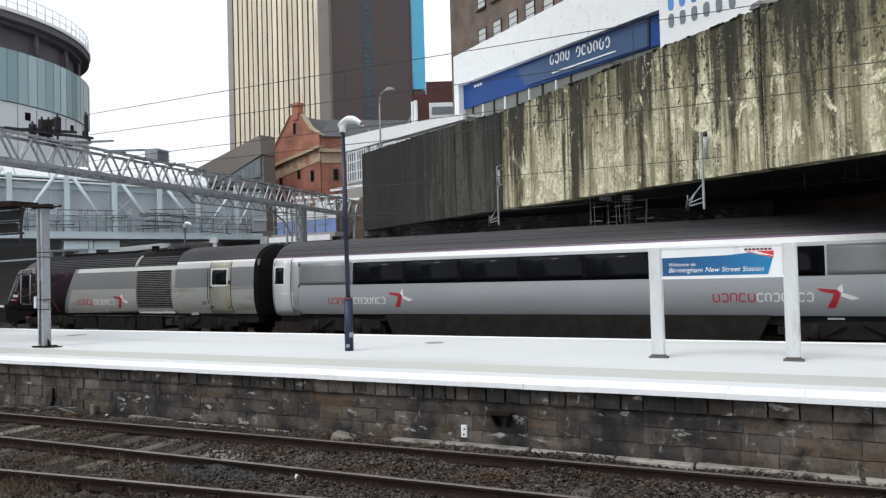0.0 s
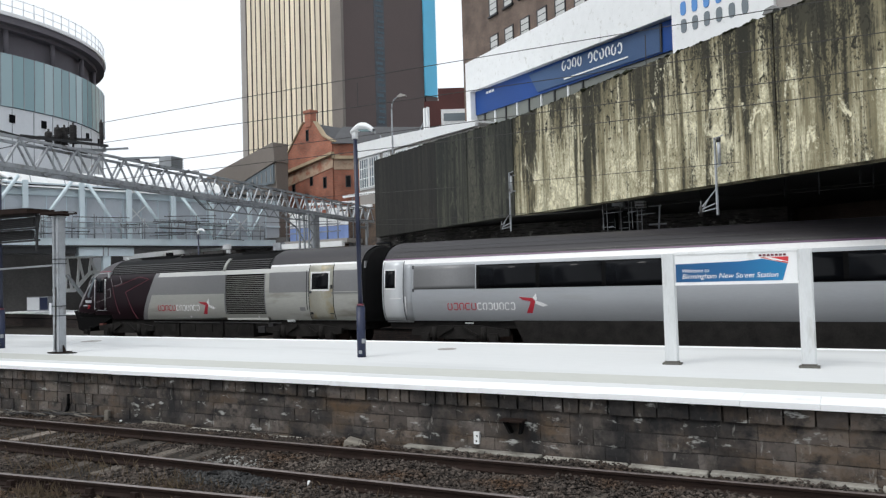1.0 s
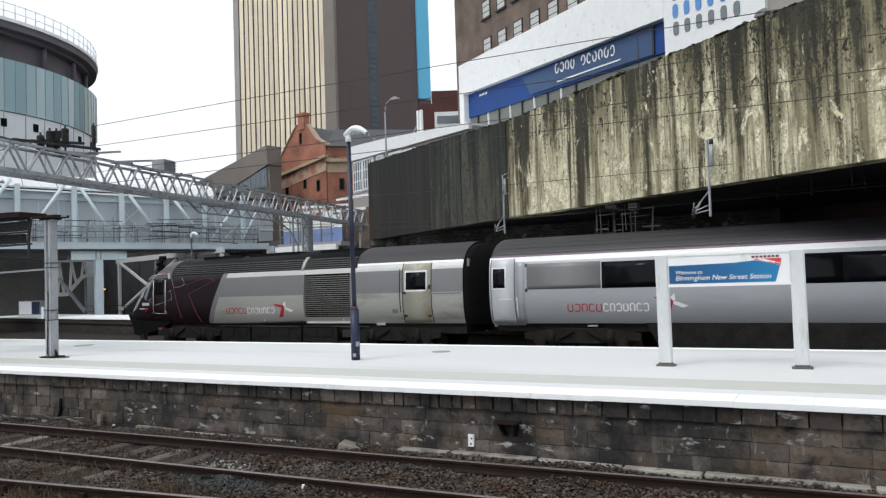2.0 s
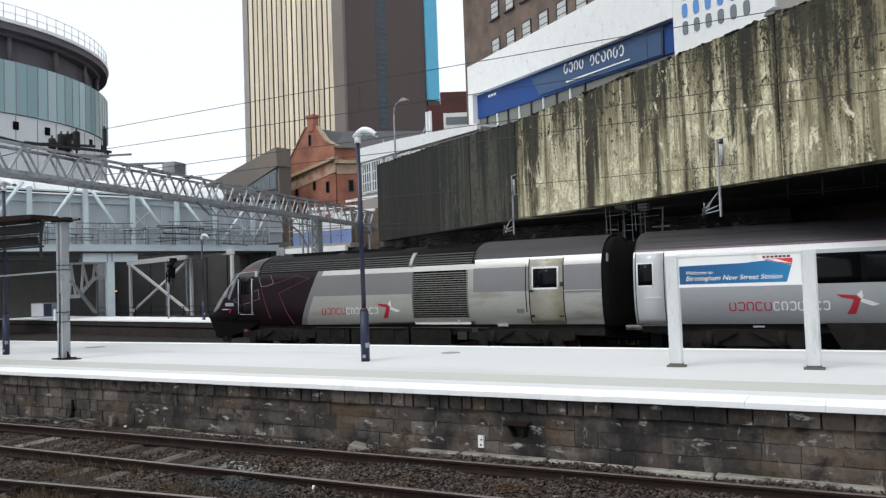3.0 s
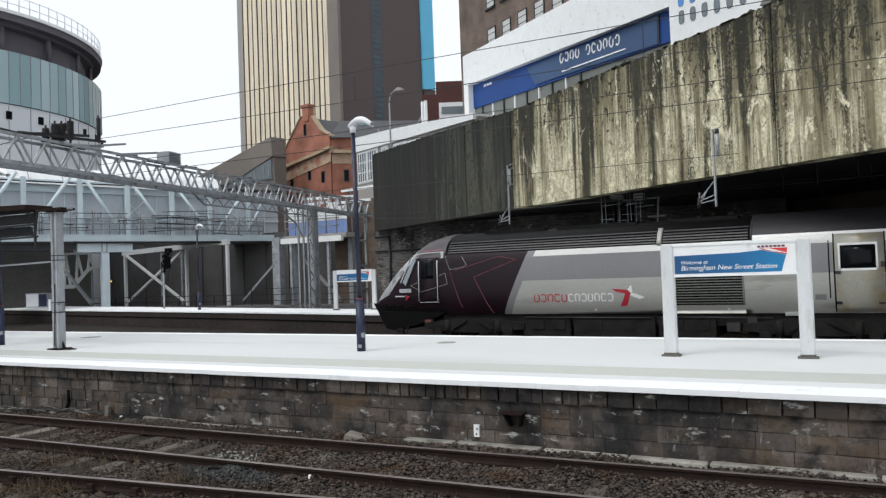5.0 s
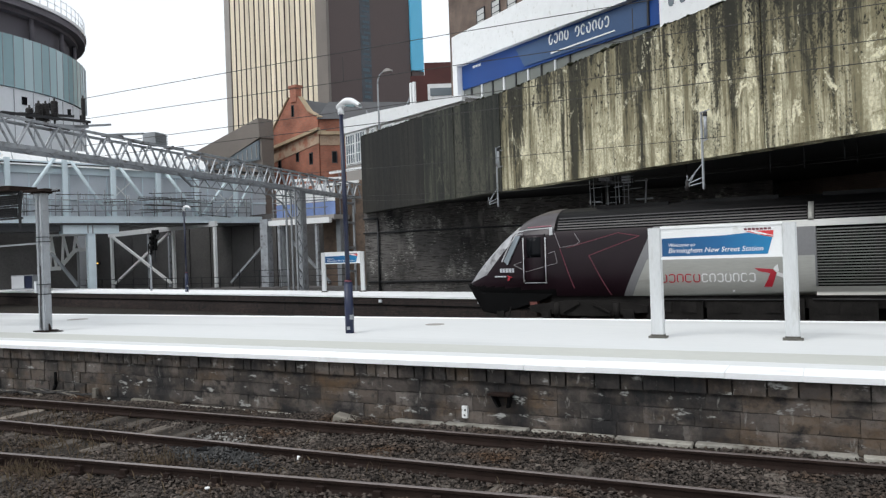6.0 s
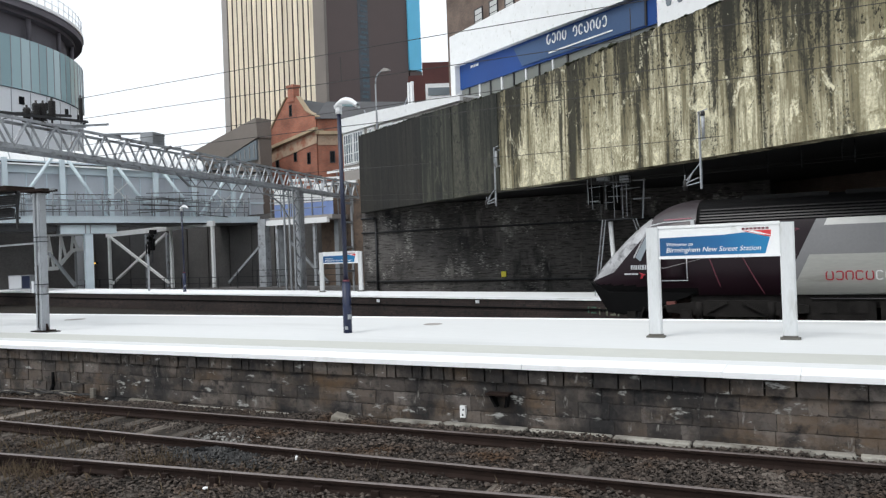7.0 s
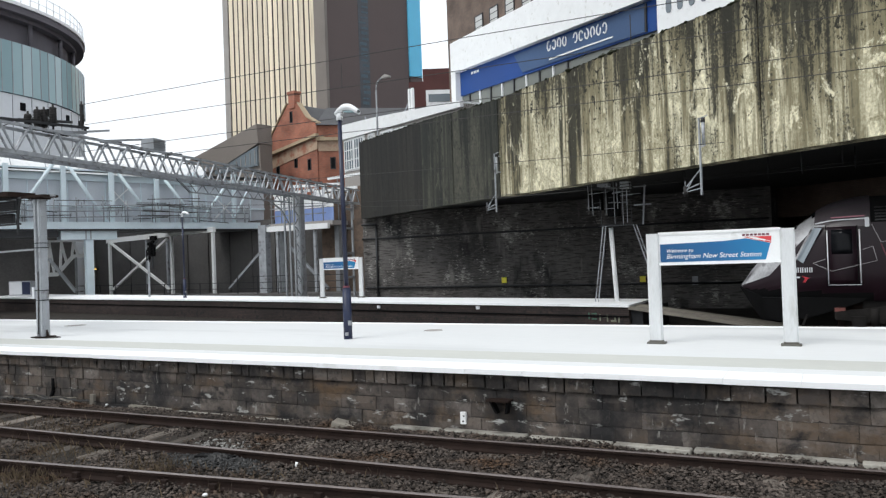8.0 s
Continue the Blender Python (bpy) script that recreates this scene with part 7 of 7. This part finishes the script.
def station_sign():
    root = thing("station_sign", None, None, "blue station name board in a white frame on posts", "sign", "station name boards", m=pose(-3.3, 13.71, 0, 0, 0, 3.4))
    for x in (0, 2.2):
        bm = bmesh.new()
        bx(bm, x - 0.115, -0.06, 0.02, x + 0.115, 0.06, 1.97)
        bmesh.ops.bevel(bm, geom=[e for e in bm.edges if abs(e.verts[0].co.z - e.verts[1].co.z) > 1], offset=0.025, segments=3, affect="EDGES")
        part("post", bm, "post_white", root, "white flat post")
        bm = bmesh.new()
        bx(bm, x - 0.16, -0.1, 0, x + 0.16, 0.1, 0.03)
        bx(bm, x - 0.118, -0.063, 0.03, x + 0.118, 0.063, 0.065)
        part("foot_plate", bm, "sign_foot", root, "grimy foot plate")
    bm = bmesh.new()
    bx(bm, 0.10, -0.03, 1.44, 2.10, 0.03, 1.955)
    board = part("board", bm, "white_paint", root, "white sign board")
    for z0, z1 in ((1.40, 1.44), (1.945, 1.99)):
        bm = bmesh.new()
        bx(bm, 0.10, -0.05, z0, 2.10, 0.05, z1)
        part("frame_rail", bm, "white_paint", board)
    bm = bmesh.new()
    slab(bm, [(0.125, 1.455), (1.86, 1.455), (1.94, 1.73), (1.74, 1.78), (1.56, 1.825), (1.2, 1.795), (0.125, 1.775)], -0.036, -0.03)
    part("blue_panel", bm, "sign_blue", board, "bright blue name panel")
    for body, width, x, z, sh in (("Welcome to", 0.45, 0.24, 1.625, 0.25), ("Birmingham New Street Station", 1.56, 0.235, 1.515, 0.25)):
        ob = new("lettering", text_mesh(body, width, sh))
        ob.data.materials.append(M["stripe"])
        ob.parent = board
        ob.matrix_basis = pose(x, -0.038, z)
        tagged(ob, "white italic lettering")
    bm = bmesh.new()
    slab(bm, [(1.52, 1.85), (1.96, 1.85), (1.95, 1.735), (1.74, 1.785)], -0.039, -0.03)
    part("logo_wedge", bm, "sign_red", board, "red logo wedge")
    for k in range(3):
        bm = bmesh.new()
        a = 1.66 + 0.09 * k
        slab(bm, [(1.58 + 0.03 * k, 1.847), (1.62 + 0.035 * k, 1.847), (a + 0.12, 1.79 - 0.014 * k), (a + 0.1, 1.785 - 0.014 * k)], -0.042, -0.039)
        part("logo_stripe", bm, "white_paint", board)
    for k in range(7):
        bm = bmesh.new()
        a = 1.5 + 0.063 * k
        bx(bm, a, -0.038, 1.868, a + 0.045, -0.03, 1.9)
        part("logo_bar", bm, "logo_line", board)
    return root


sign = station_sign()
far_sign = copy_thing(sign, pose(-23.66, 29.98, FARZ, 0, 0, 6.8))


def small_signal():
    root = thing("platform_signal", None, None, "black signal head on a pale post on the far platform", "railway signal", m=pose(-39.81, 32.85, FARZ))
    bm = bmesh.new()
    rod(bm, (0, 0, 0), (0.05, 0, 3.0), 0.065, 10)
    part("post", bm, "steel", root)
    bm = bmesh.new()
    bx(bm, -0.12, -0.06, 2.3, 0.12, 0.1, 3.0)
    part("lower_head", bm, "black", root)
    bm = bmesh.new()
    slab(bm, [(0.18, 2.55), (0.55, 2.55), (0.6, 3.3), (0.5, 3.55), (0.22, 3.5), (0.15, 3.2)], -0.06, 0.12)
    part("signal_head", bm, "black", root)
    for z in (2.75, 3.05, 3.35):
        bm = bmesh.new()
        rod(bm, (0.37, -0.06, z), (0.37, -0.28, z - 0.02), 0.11, 10)
        part("lens_hood", bm, "black", root)
    bm = bmesh.new()
    bx(bm, 0.3, -0.1, 3.55, 0.75, 0.12, 3.85)
    part("route_box", bm, "black", root)
    for a, b in (((0.05, 0, 2.9), (0.95, 0, 3.6)), ((0.4, 0, 1.75), (0.45, 0, 2.6)), ((0.05, 0, 2.2), (0.4, 0, 2.4))):
        bm = bmesh.new()
        bar(bm, a, b, 0.08)
        part("arm", bm, "dark_metal", root)


small_signal()


# covers set in the platform paving
for x, y, w in ((-21.3, 14.78, 0.3), (-8.8, 15.2, 0.22)):
    bm = bmesh.new()
    rod(bm, (0, 0, 0), (0, 0, 0.006), w, 24)
    thing("drain_cover", bm, "grey_stone", "grey round cover set in the platform paving", "drain cover", "drain covers", m=pose(x, y, 0.0))

# timber ramp at the end of the far platform
ramp_thing = thing("platform_ramp", None, None, "grey timber ramp boards at the far platform's end", "ramp")
for k in range(4):
    bm = bmesh.new()
    bar(bm, (-6.9, 25.1 + 0.5 * k, -0.22 - 0.03 * (k % 2)), (-1.8, 25.15 + 0.5 * k, -0.95), 0.42, 0.08)
    part("board", bm, "timber", ramp_thing)
bm = bmesh.new()
prism(bm, [(-6.88, 25.2), (-6.5, 25.2), (-6.5, 29), (-6.88, 29)], -1.15, -0.3)
part("end_support", bm, "dark_metal", ramp_thing)


# ---- things along the foot of the platform wall ----
WALL_ROT = math.degrees(math.atan(0.036))


def wall_pose(x, z, out=0.0):
    return pose(x, near_edge(x) + 0.135 - out, z, 0, 0, WALL_ROT)


def wall_bracket():
    root = thing("wall_bracket", None, None, "rusty dark iron bracket fixed to the block wall", "bracket", m=wall_pose(-4.78, 0))
    bm = bmesh.new()
    bx(bm, -0.18, -0.17, -0.47, 0.18, 0.05, -0.44)
    part("shelf", bm, "rail_rust", root)
    for a, b in ((-0.15, -0.05), (0.13, 0.1)):
        bm = bmesh.new()
        slab(bm, [(a - 0.015, -0.47), (a + 0.02, -0.47), (b + 0.02, -0.65), (b - 0.015, -0.65)], -0.1, 0.05)
        part("strut", bm, "black", root)


wall_bracket()
bm = bmesh.new()
bx(bm, -0.045, -0.03, -0.86, 0.045, 0.04, -0.68)
plate = thing("marker_plate", bm, "white_paint", "small weathered white plate on the block wall", "marker plate", m=wall_pose(-5.41, 0))
for k in range(2):
    bm = bmesh.new()
    bx(bm, -0.012 + 0.012 * k, -0.034, -0.83 + 0.08 * k, 0.014 + 0.012 * k, -0.03, -0.805 + 0.08 * k)
    part("mark", bm, "dark_metal", plate)
bm = bmesh.new()
bx(bm, -0.05, -0.03, -0.28, 0.05, 0.0, -0.2)
thing("wall_tag", bm, "white_paint", "small white tag on the wall's top course", "marker plate", m=wall_pose(-16.35, 0))
bm = bmesh.new()
rod(bm, (0.02, -0.02, -0.55), (0.03, -0.03, -0.8), 0.035, 8)
rod(bm, (0.03, -0.03, -0.8), (-0.05, -0.04, -0.98), 0.035, 8)
thing("wall_spout", bm, "black", "black drain spout on the block wall", "drain pipe", m=wall_pose(-14.95, 0))

rng = random.Random(11)
for a, b, z in ((-11.3, -9.9, -1.05), (-9.8, -8.2, -1.05), (-6.6, -5.75, -0.985), (-5.7, -4.35, -0.98), (-4.3, -3.1, -0.98), (-3.07, -2.05, -0.98), (-2.02, -0.15, -0.975), (-0.1, 1.6, -0.975)):
    bm = bmesh.new()
    bx(bm, 0, -0.085, -0.08, b - a, 0.085, 0.05)
    bmesh.ops.bevel(bm, geom=bm.edges[:], offset=0.014, segments=1, affect="EDGES")
    thing("cable_trough", bm, "trough", "pale grey concrete cable trough at the wall foot", "cable trough", "cable troughs", m=pose(a, near_edge(a) + 0.02 + rng.uniform(-0.015, 0.015), z, 0, rng.uniform(-0.3, 0.3), WALL_ROT + rng.uniform(-0.4, 0.4)))
for x, y, w, d, h, rz, ry in ((-12.1, 9.98, 1.1, 0.16, 0.05, 6, 1), (-14.1, 9.62, 0.85, 0.16, 0.06, -17, 6), (-14.9, 9.45, 0.55, 0.12, 0.05, -28, 4), (-13.65, 9.8, 0.1, 0.08, 0.22, 10, 5), (-12.2, 9.75, 0.5, 0.1, 0.04, 5, 0), (-7.4, 9.82, 0.4, 0.3, 0.12, 20, 14), (-16.6, 9.3, 0.7, 0.12, 0.05, 12, 2)):
    bm = bmesh.new()
    bx(bm, -w / 2, -d / 2, 0, w / 2, d / 2, h)
    bmesh.ops.bevel(bm, geom=bm.edges[:], offset=0.01, segments=1, affect="EDGES")
    thing("broken_slab" if w < 0.5 else "plank", bm, "timber", "broken grey slab lying in the ballast" if w < 0.5 else "weathered grey plank lying in the ballast", "rubble" if w < 0.5 else "plank", "track rubble", m=pose(x, y, -1.03, 0, ry, rz))
bm = bmesh.new()
bx(bm, -0.34, -0.13, 0, 0.34, 0.13, 0.12)
bmesh.ops.bevel(bm, geom=bm.edges[:], offset=0.045, segments=2, affect="EDGES")
thing("rail_greaser", bm, "black", "oil-black box fixed beside the rail", "rail greaser", m=pose(-8.0, 7.62, -1.08, 0, 0, 6))
bm = bmesh.new()
rod(bm, (0, 0, 0), (0.02, 0, 0.1), 0.02, 6)
thing("white_peg", bm, "white_paint", "short white peg beside the rail", "marker peg", m=pose(-6.75, 7.85, -1.09))
for x, y in ((-13.35, 9.9), (-5.82, 9.85), (-14.5, 9.75), (-6.9, 6.4)):
    bm = bmesh.new()
    bmesh.ops.create_icosphere(bm, subdivisions=2, radius=0.032)
    for v in bm.verts:
        v.co *= 1 + 0.25 * noise.noise(v.co * 20 + Vector((x, y, 0)))
        v.co.z *= 0.6
    thing("white_litter", bm, "white_paint", "scrap of white litter on the ballast", "litter", "scraps of litter", m=pose(x, y, -1.02))

# ---- sleepers and chairs ----
bm = bmesh.new()
bx(bm, -0.13, -1.3, -0.13, 0.13, 1.3, 0.0)
bmesh.ops.bevel(bm, geom=bm.edges[:], offset=0.012, segments=1, affect="EDGES")
sleeper_me = mesh("sleeper", bm, "sleeper")
bm = bmesh.new()
slab(bm, [(-0.08, 0), (0.08, 0), (0.07, 0.03), (-0.07, 0.03)], -0.17, 0.17)
slab(bm, [(-0.05, 0.03), (0.05, 0.03), (0.045, 0.10), (-0.045, 0.10)], -0.11, -0.05)
slab(bm, [(-0.05, 0.03), (0.05, 0.03), (0.045, 0.09), (-0.045, 0.09)], 0.05, 0.12)
chair_me = mesh("rail_chair", bm, "rail_rust")
for root, y0, k, rails, ang, mid, x0 in ((near_track, 9.869, 0.067, (0.0, -1.505), near_ang, -0.75, -24.0), (second_track, 7.814, 0.154, (0.0,), second_ang, -0.75, -20.0)):
    for i in range(38):
        x = x0 + i * 0.72 + rng.uniform(-0.03, 0.03)
        piece("sleeper", sleeper_me, root, (x, y0 + mid + k * x + rng.uniform(-0.05, 0.05), RAIL - 0.165), ang + rng.uniform(-1.2, 1.2))
        for dy in rails if root is second_track else ():
            piece("rail_chair", chair_me, root, (x, y0 + dy + k * x, RAIL - 0.16), ang)

# ---- ballast stones ----
def stones(name, n, area, height, size, mats, seed, label):
    r = np.random.RandomState(seed)
    base = np.array([(1, 0, 0), (-1, 0, 0), (0, 1, 0), (0, -1, 0), (0, 0, 1), (0, 0, -1)], float)
    tri = np.array([(0, 2, 4), (2, 1, 4), (1, 3, 4), (3, 0, 4), (2, 0, 5), (1, 2, 5), (3, 1, 5), (0, 3, 5)])
    cx, cy = area(r, n)
    s = size * r.uniform(0.5, 1.35, n)
    v = base[None] * r.uniform(0.55, 1.2, (n, 6, 1)) + r.uniform(-0.25, 0.25, (n, 6, 3))
    a = r.uniform(0, 2 * np.pi, n)
    c, sn = np.cos(a), np.sin(a)
    x = v[:, :, 0] * c[:, None] - v[:, :, 1] * sn[:, None]
    y = v[:, :, 0] * sn[:, None] + v[:, :, 1] * c[:, None]
    p = np.stack([x * s[:, None] + cx[:, None], y * s[:, None] + cy[:, None], v[:, :, 2] * s[:, None] * 0.7 + height(cx, cy, r)[:, None]], 2)
    f = (tri[None] + 6 * np.arange(n)[:, None, None]).reshape(-1, 3)
    me = bpy.data.meshes.new(name)
    me.from_pydata(p.reshape(-1, 3).tolist(), [], f.tolist())
    me.materials.append(M[mats])
    return tagged(new(name, me), label, "ballast", kind="stuff")


def near_area(r, n):
    x = -22 + 26 * r.rand(n) ** 0.85
    y = 4.2 + (9.869 + 0.0 - 4.2) * r.rand(n)
    y = np.where(r.rand(n) < 0.2, 10.237 + 0.036 * x - 0.5 * r.rand(n), y + 0.05 * x)
    return x, np.minimum(y, 10.237 + 0.036 * x + 0.08)


def bed(x, y, r):
    rise = 0.09 * np.clip((y - (9.869 + 0.067 * x) - 0.08) / 0.25, 0, 1)
    lump = 0.035 * np.sin(x * 2.3 + y) * np.sin(y * 3.1 - x * 0.7)
    deep = 0.04 * np.clip((x + 10.5) / 2.5, 0, 1)
    return -1.112 + rise + lump + deep + r.uniform(-0.03, 0.035, len(x))


stones("ballast_stones", 165000, near_area, bed, 0.029, "stone", 4, "loose brown and grey ballast stones between the rails")

# an oil-soaked patch round the greaser
stones("oily_stones", 2600, lambda r, n: (-7.95 + 0.42 * r.standard_normal(n), 7.62 + 0.15 * r.standard_normal(n)), lambda x, y, r: -1.06 + 0.09 * np.exp(-((x + 7.95) ** 2 / 0.2 + (y - 7.62) ** 2 / 0.05)) + r.uniform(-0.02, 0.02, len(x)), 0.028, "oily", 12, "oil-black ballast stones round the greaser")


stones("pale_stones", 420, lambda r, n: (-8.65 + 0.22 * r.standard_normal(n), 8.5 + 0.14 * r.standard_normal(n)), lambda x, y, r: -1.07 + r.uniform(-0.015, 0.02, len(x)), 0.03, "pale_stone", 15, "pale grey ballast stones beside the rail")

# scrap cables lying along the foot of the wall
scrap = thing("scrap_cables", None, None, "tangle of dark scrap cables lying at the wall foot", "cables", m=pose(-15.3, 9.62, -1.01, 0, 0, 2))
rs = random.Random(31)
for k in range(14):
    bm = bmesh.new()
    x, y, L = rs.uniform(-1.6, 0.6), rs.uniform(-0.22, 0.22), rs.uniform(0.8, 1.8)
    pts = [(x + L * q / 4, y + rs.uniform(-0.05, 0.05), 0.03 + rs.uniform(0, 0.07)) for q in range(5)]
    for p, q in zip(pts, pts[1:]):
        rod(bm, p, q, 0.013, 6)
    part("cable", bm, "cable" if k % 3 else "timber", scrap)


# dry weeds
def weeds(centres, seed):
    r = random.Random(seed)
    vs, fs = [], []
    for cx, cy, spread, n in centres:
        for _ in range(n):
            x, y = cx + r.gauss(0, spread), cy + r.gauss(0, spread * 0.6)
            h, a, lean = r.uniform(0.05, 0.2), r.uniform(0, 6.28), r.uniform(0.02, 0.12)
            dx, dy = math.cos(a), math.sin(a)
            i = len(vs)
            z = -1.1
            vs += [(x - dy * 0.005, y + dx * 0.005, z), (x + dy * 0.005, y - dx * 0.005, z), (x + dx * lean * 0.5 + dy * 0.004, y + dy * lean * 0.5 - dx * 0.004, z + h * 0.7), (x + dx * lean, y + dy * lean, z + h)]
            fs += [(i, i + 1, i + 2), (i, i + 2, i + 3)]
    me = bpy.data.meshes.new("dry_weeds")
    me.from_pydata(vs, [], fs)
    me.materials.append(M["weed"])
    tagged(new("dry_weeds", me), "straw-brown dry weeds growing between the rails", "weeds", kind="stuff")


weeds([(-9.9, 6.1, 0.3, 260), (-8.4, 7.1, 0.35, 200), (-10.8, 7.3, 0.7, 260), (-7.0, 6.9, 0.6, 120), (-12.5, 8.0, 0.9, 220), (-6, 7.6, 0.8, 100), (-9, 5.6, 0.8, 160), (-15.5, 9.6, 0.5, 80), (-16, 8.0, 1.0, 160)], 9)

# ---- platform edge: coping slabs and wall blocks ----
def coping_run(edge_fn, sgn, x0, x1, step, width, parent, zt, name="coping_slab"):
    k = (edge_fn(1) - edge_fn(0))
    ang = math.degrees(math.atan(k))
    bm = bmesh.new()
    bx(bm, 0.001, min(-sgn * 0.0, sgn * width), -0.075, step - 0.001, max(0.0, sgn * width), 0.004)
    bmesh.ops.bevel(bm, geom=bm.edges[:], offset=0.003, segments=1, affect="EDGES")
    me = mesh(name, bm, "coping")
    x = x0
    r = random.Random(int(x0 * 10 + sgn))
    while x < x1:
        piece(name, me, parent, (x, edge_fn(x) + r.uniform(-0.006, 0.006), zt + r.uniform(-0.003, 0.003)), ang)
        x += step


coping_run(near_edge, 1, -30.0, 5.0, 0.915, 0.63, platform, 0.0)
coping_run(far_edge, -1, -60.0, 12.0, 2.4, 0.32, platform, 0.0)
for edge_fn, sgn, width, spans in ((near_edge, 1, 0.63, ((-110, -30), (5.7, 40))), (far_edge, -1, 0.32, ((-110, -60), (12.1, 40)))):
    for a, b in spans:
        bm = bmesh.new()
        prism(bm, [(a, edge_fn(a)), (b, edge_fn(b)), (b, edge_fn(b) + sgn * width), (a, edge_fn(a) + sgn * width)], -0.075, 0.004)
        part("coping_run", bm, "coping", platform)

# a strip of greyer paving and a row of studs along the platform
bm = bmesh.new()
prism(bm, [(-60, near_edge(-60) + 1.05), (20, near_edge(20) + 1.05), (20, near_edge(20) + 1.95), (-60, near_edge(-60) + 1.95)], 0.0, 0.004)
part("paving_strip", bm, "paving_grey", platform, "greyer strip of paving")

BLOCKS = []
for i in range(8):
    bm = bmesh.new()
    nx, nz = 4, 2
    grid = [[bm.verts.new((0.44 * a / nx, 0, -0.215 * c / nz)) for a in range(nx + 1)] for c in range(nz + 1)]
    for c in range(nz):
        for a in range(nx):
            bm.faces.new((grid[c][a], grid[c][a + 1], grid[c + 1][a + 1], grid[c + 1][a]))
    rim = [grid[0][a] for a in range(nx + 1)] + [grid[c][nx] for c in range(1, nz + 1)] + [grid[nz][a] for a in range(nx - 1, -1, -1)] + [grid[c][0] for c in range(nz - 1, 0, -1)]
    back = [bm.verts.new((v.co.x, 0.1, v.co.z)) for v in rim]
    for k in range(len(rim)):
        q = (k + 1) % len(rim)
        bm.faces.new((rim[k], rim[q], back[q], back[k]))
    seat = Vector((i * 7.0, 3.0, 0))
    for row in grid:
        for v in row:
            edge = v in rim
            wob = noise.noise_vector(v.co * 11 + seat)
            v.co += Vector((0.009 * wob.x, 0.012 * wob.y + (0.010 if edge else 0.0), 0.009 * wob.z if edge else 0.0))
    BLOCKS.append(mesh("block", bm, "block"))
COURSES = [(-0.079, 0.215, 0.055), (-0.305, 0.215, 0.0), (-0.532, 0.215, 0.0), (-0.759, 0.215, 0.0), (-0.986, 0.2, 0.0)]
rng = random.Random(21)


def block_width(c, x):
    """The top course is of short blocks for most of its length, the rest of full and cut ones."""
    if c == 0:
        return rng.choice((0.17, 0.22, 0.3, 0.24)) if x < -4 else rng.choice((0.3, 0.42, 0.36, 0.24))
    return rng.choice((0.45, 0.45, 0.46, 0.44, 0.45, 0.34, 0.23))


START = []
for c, (zt, h, out) in enumerate(COURSES):
    x = -14.2 + 0.19 * (c % 2)
    START.append(x)
    while x < 2.3:
        w = block_width(c, x)
        ob = piece("block", rng.choice(BLOCKS), platform, (x, near_edge(x) + 0.145 - out + rng.uniform(-0.009, 0.007), zt + rng.uniform(-0.005, 0.004)), WALL_ROT + rng.uniform(-0.8, 0.8))
        ob.scale = ((w - (rng.uniform(0.012, 0.034) if c == 0 else rng.uniform(0.0, 0.009))) / 0.44, 1, (h + rng.uniform(-0.008, 0.004)) / 0.215)
        x += w
# the same wall further off, joined
bm = bmesh.new()
for c, (zt, h, out) in enumerate(COURSES):
    x = -75 + 0.15 * (c % 2)
    while x < 12:
        w = block_width(c, x)
        if x < START[c] - 0.05:
            w = min(w, START[c] - x)
        if x < START[c] - 0.05 or x > 2.7:
            y = near_edge(x) + 0.145 - out + rng.uniform(-0.009, 0.007)
            bx(bm, x, y, zt - h, x + w - 0.008, y + 0.1, zt)
        x += w
rest = part("far_blocks", bm, "block", platform)
rest["kind"] = "stuff"


motions()
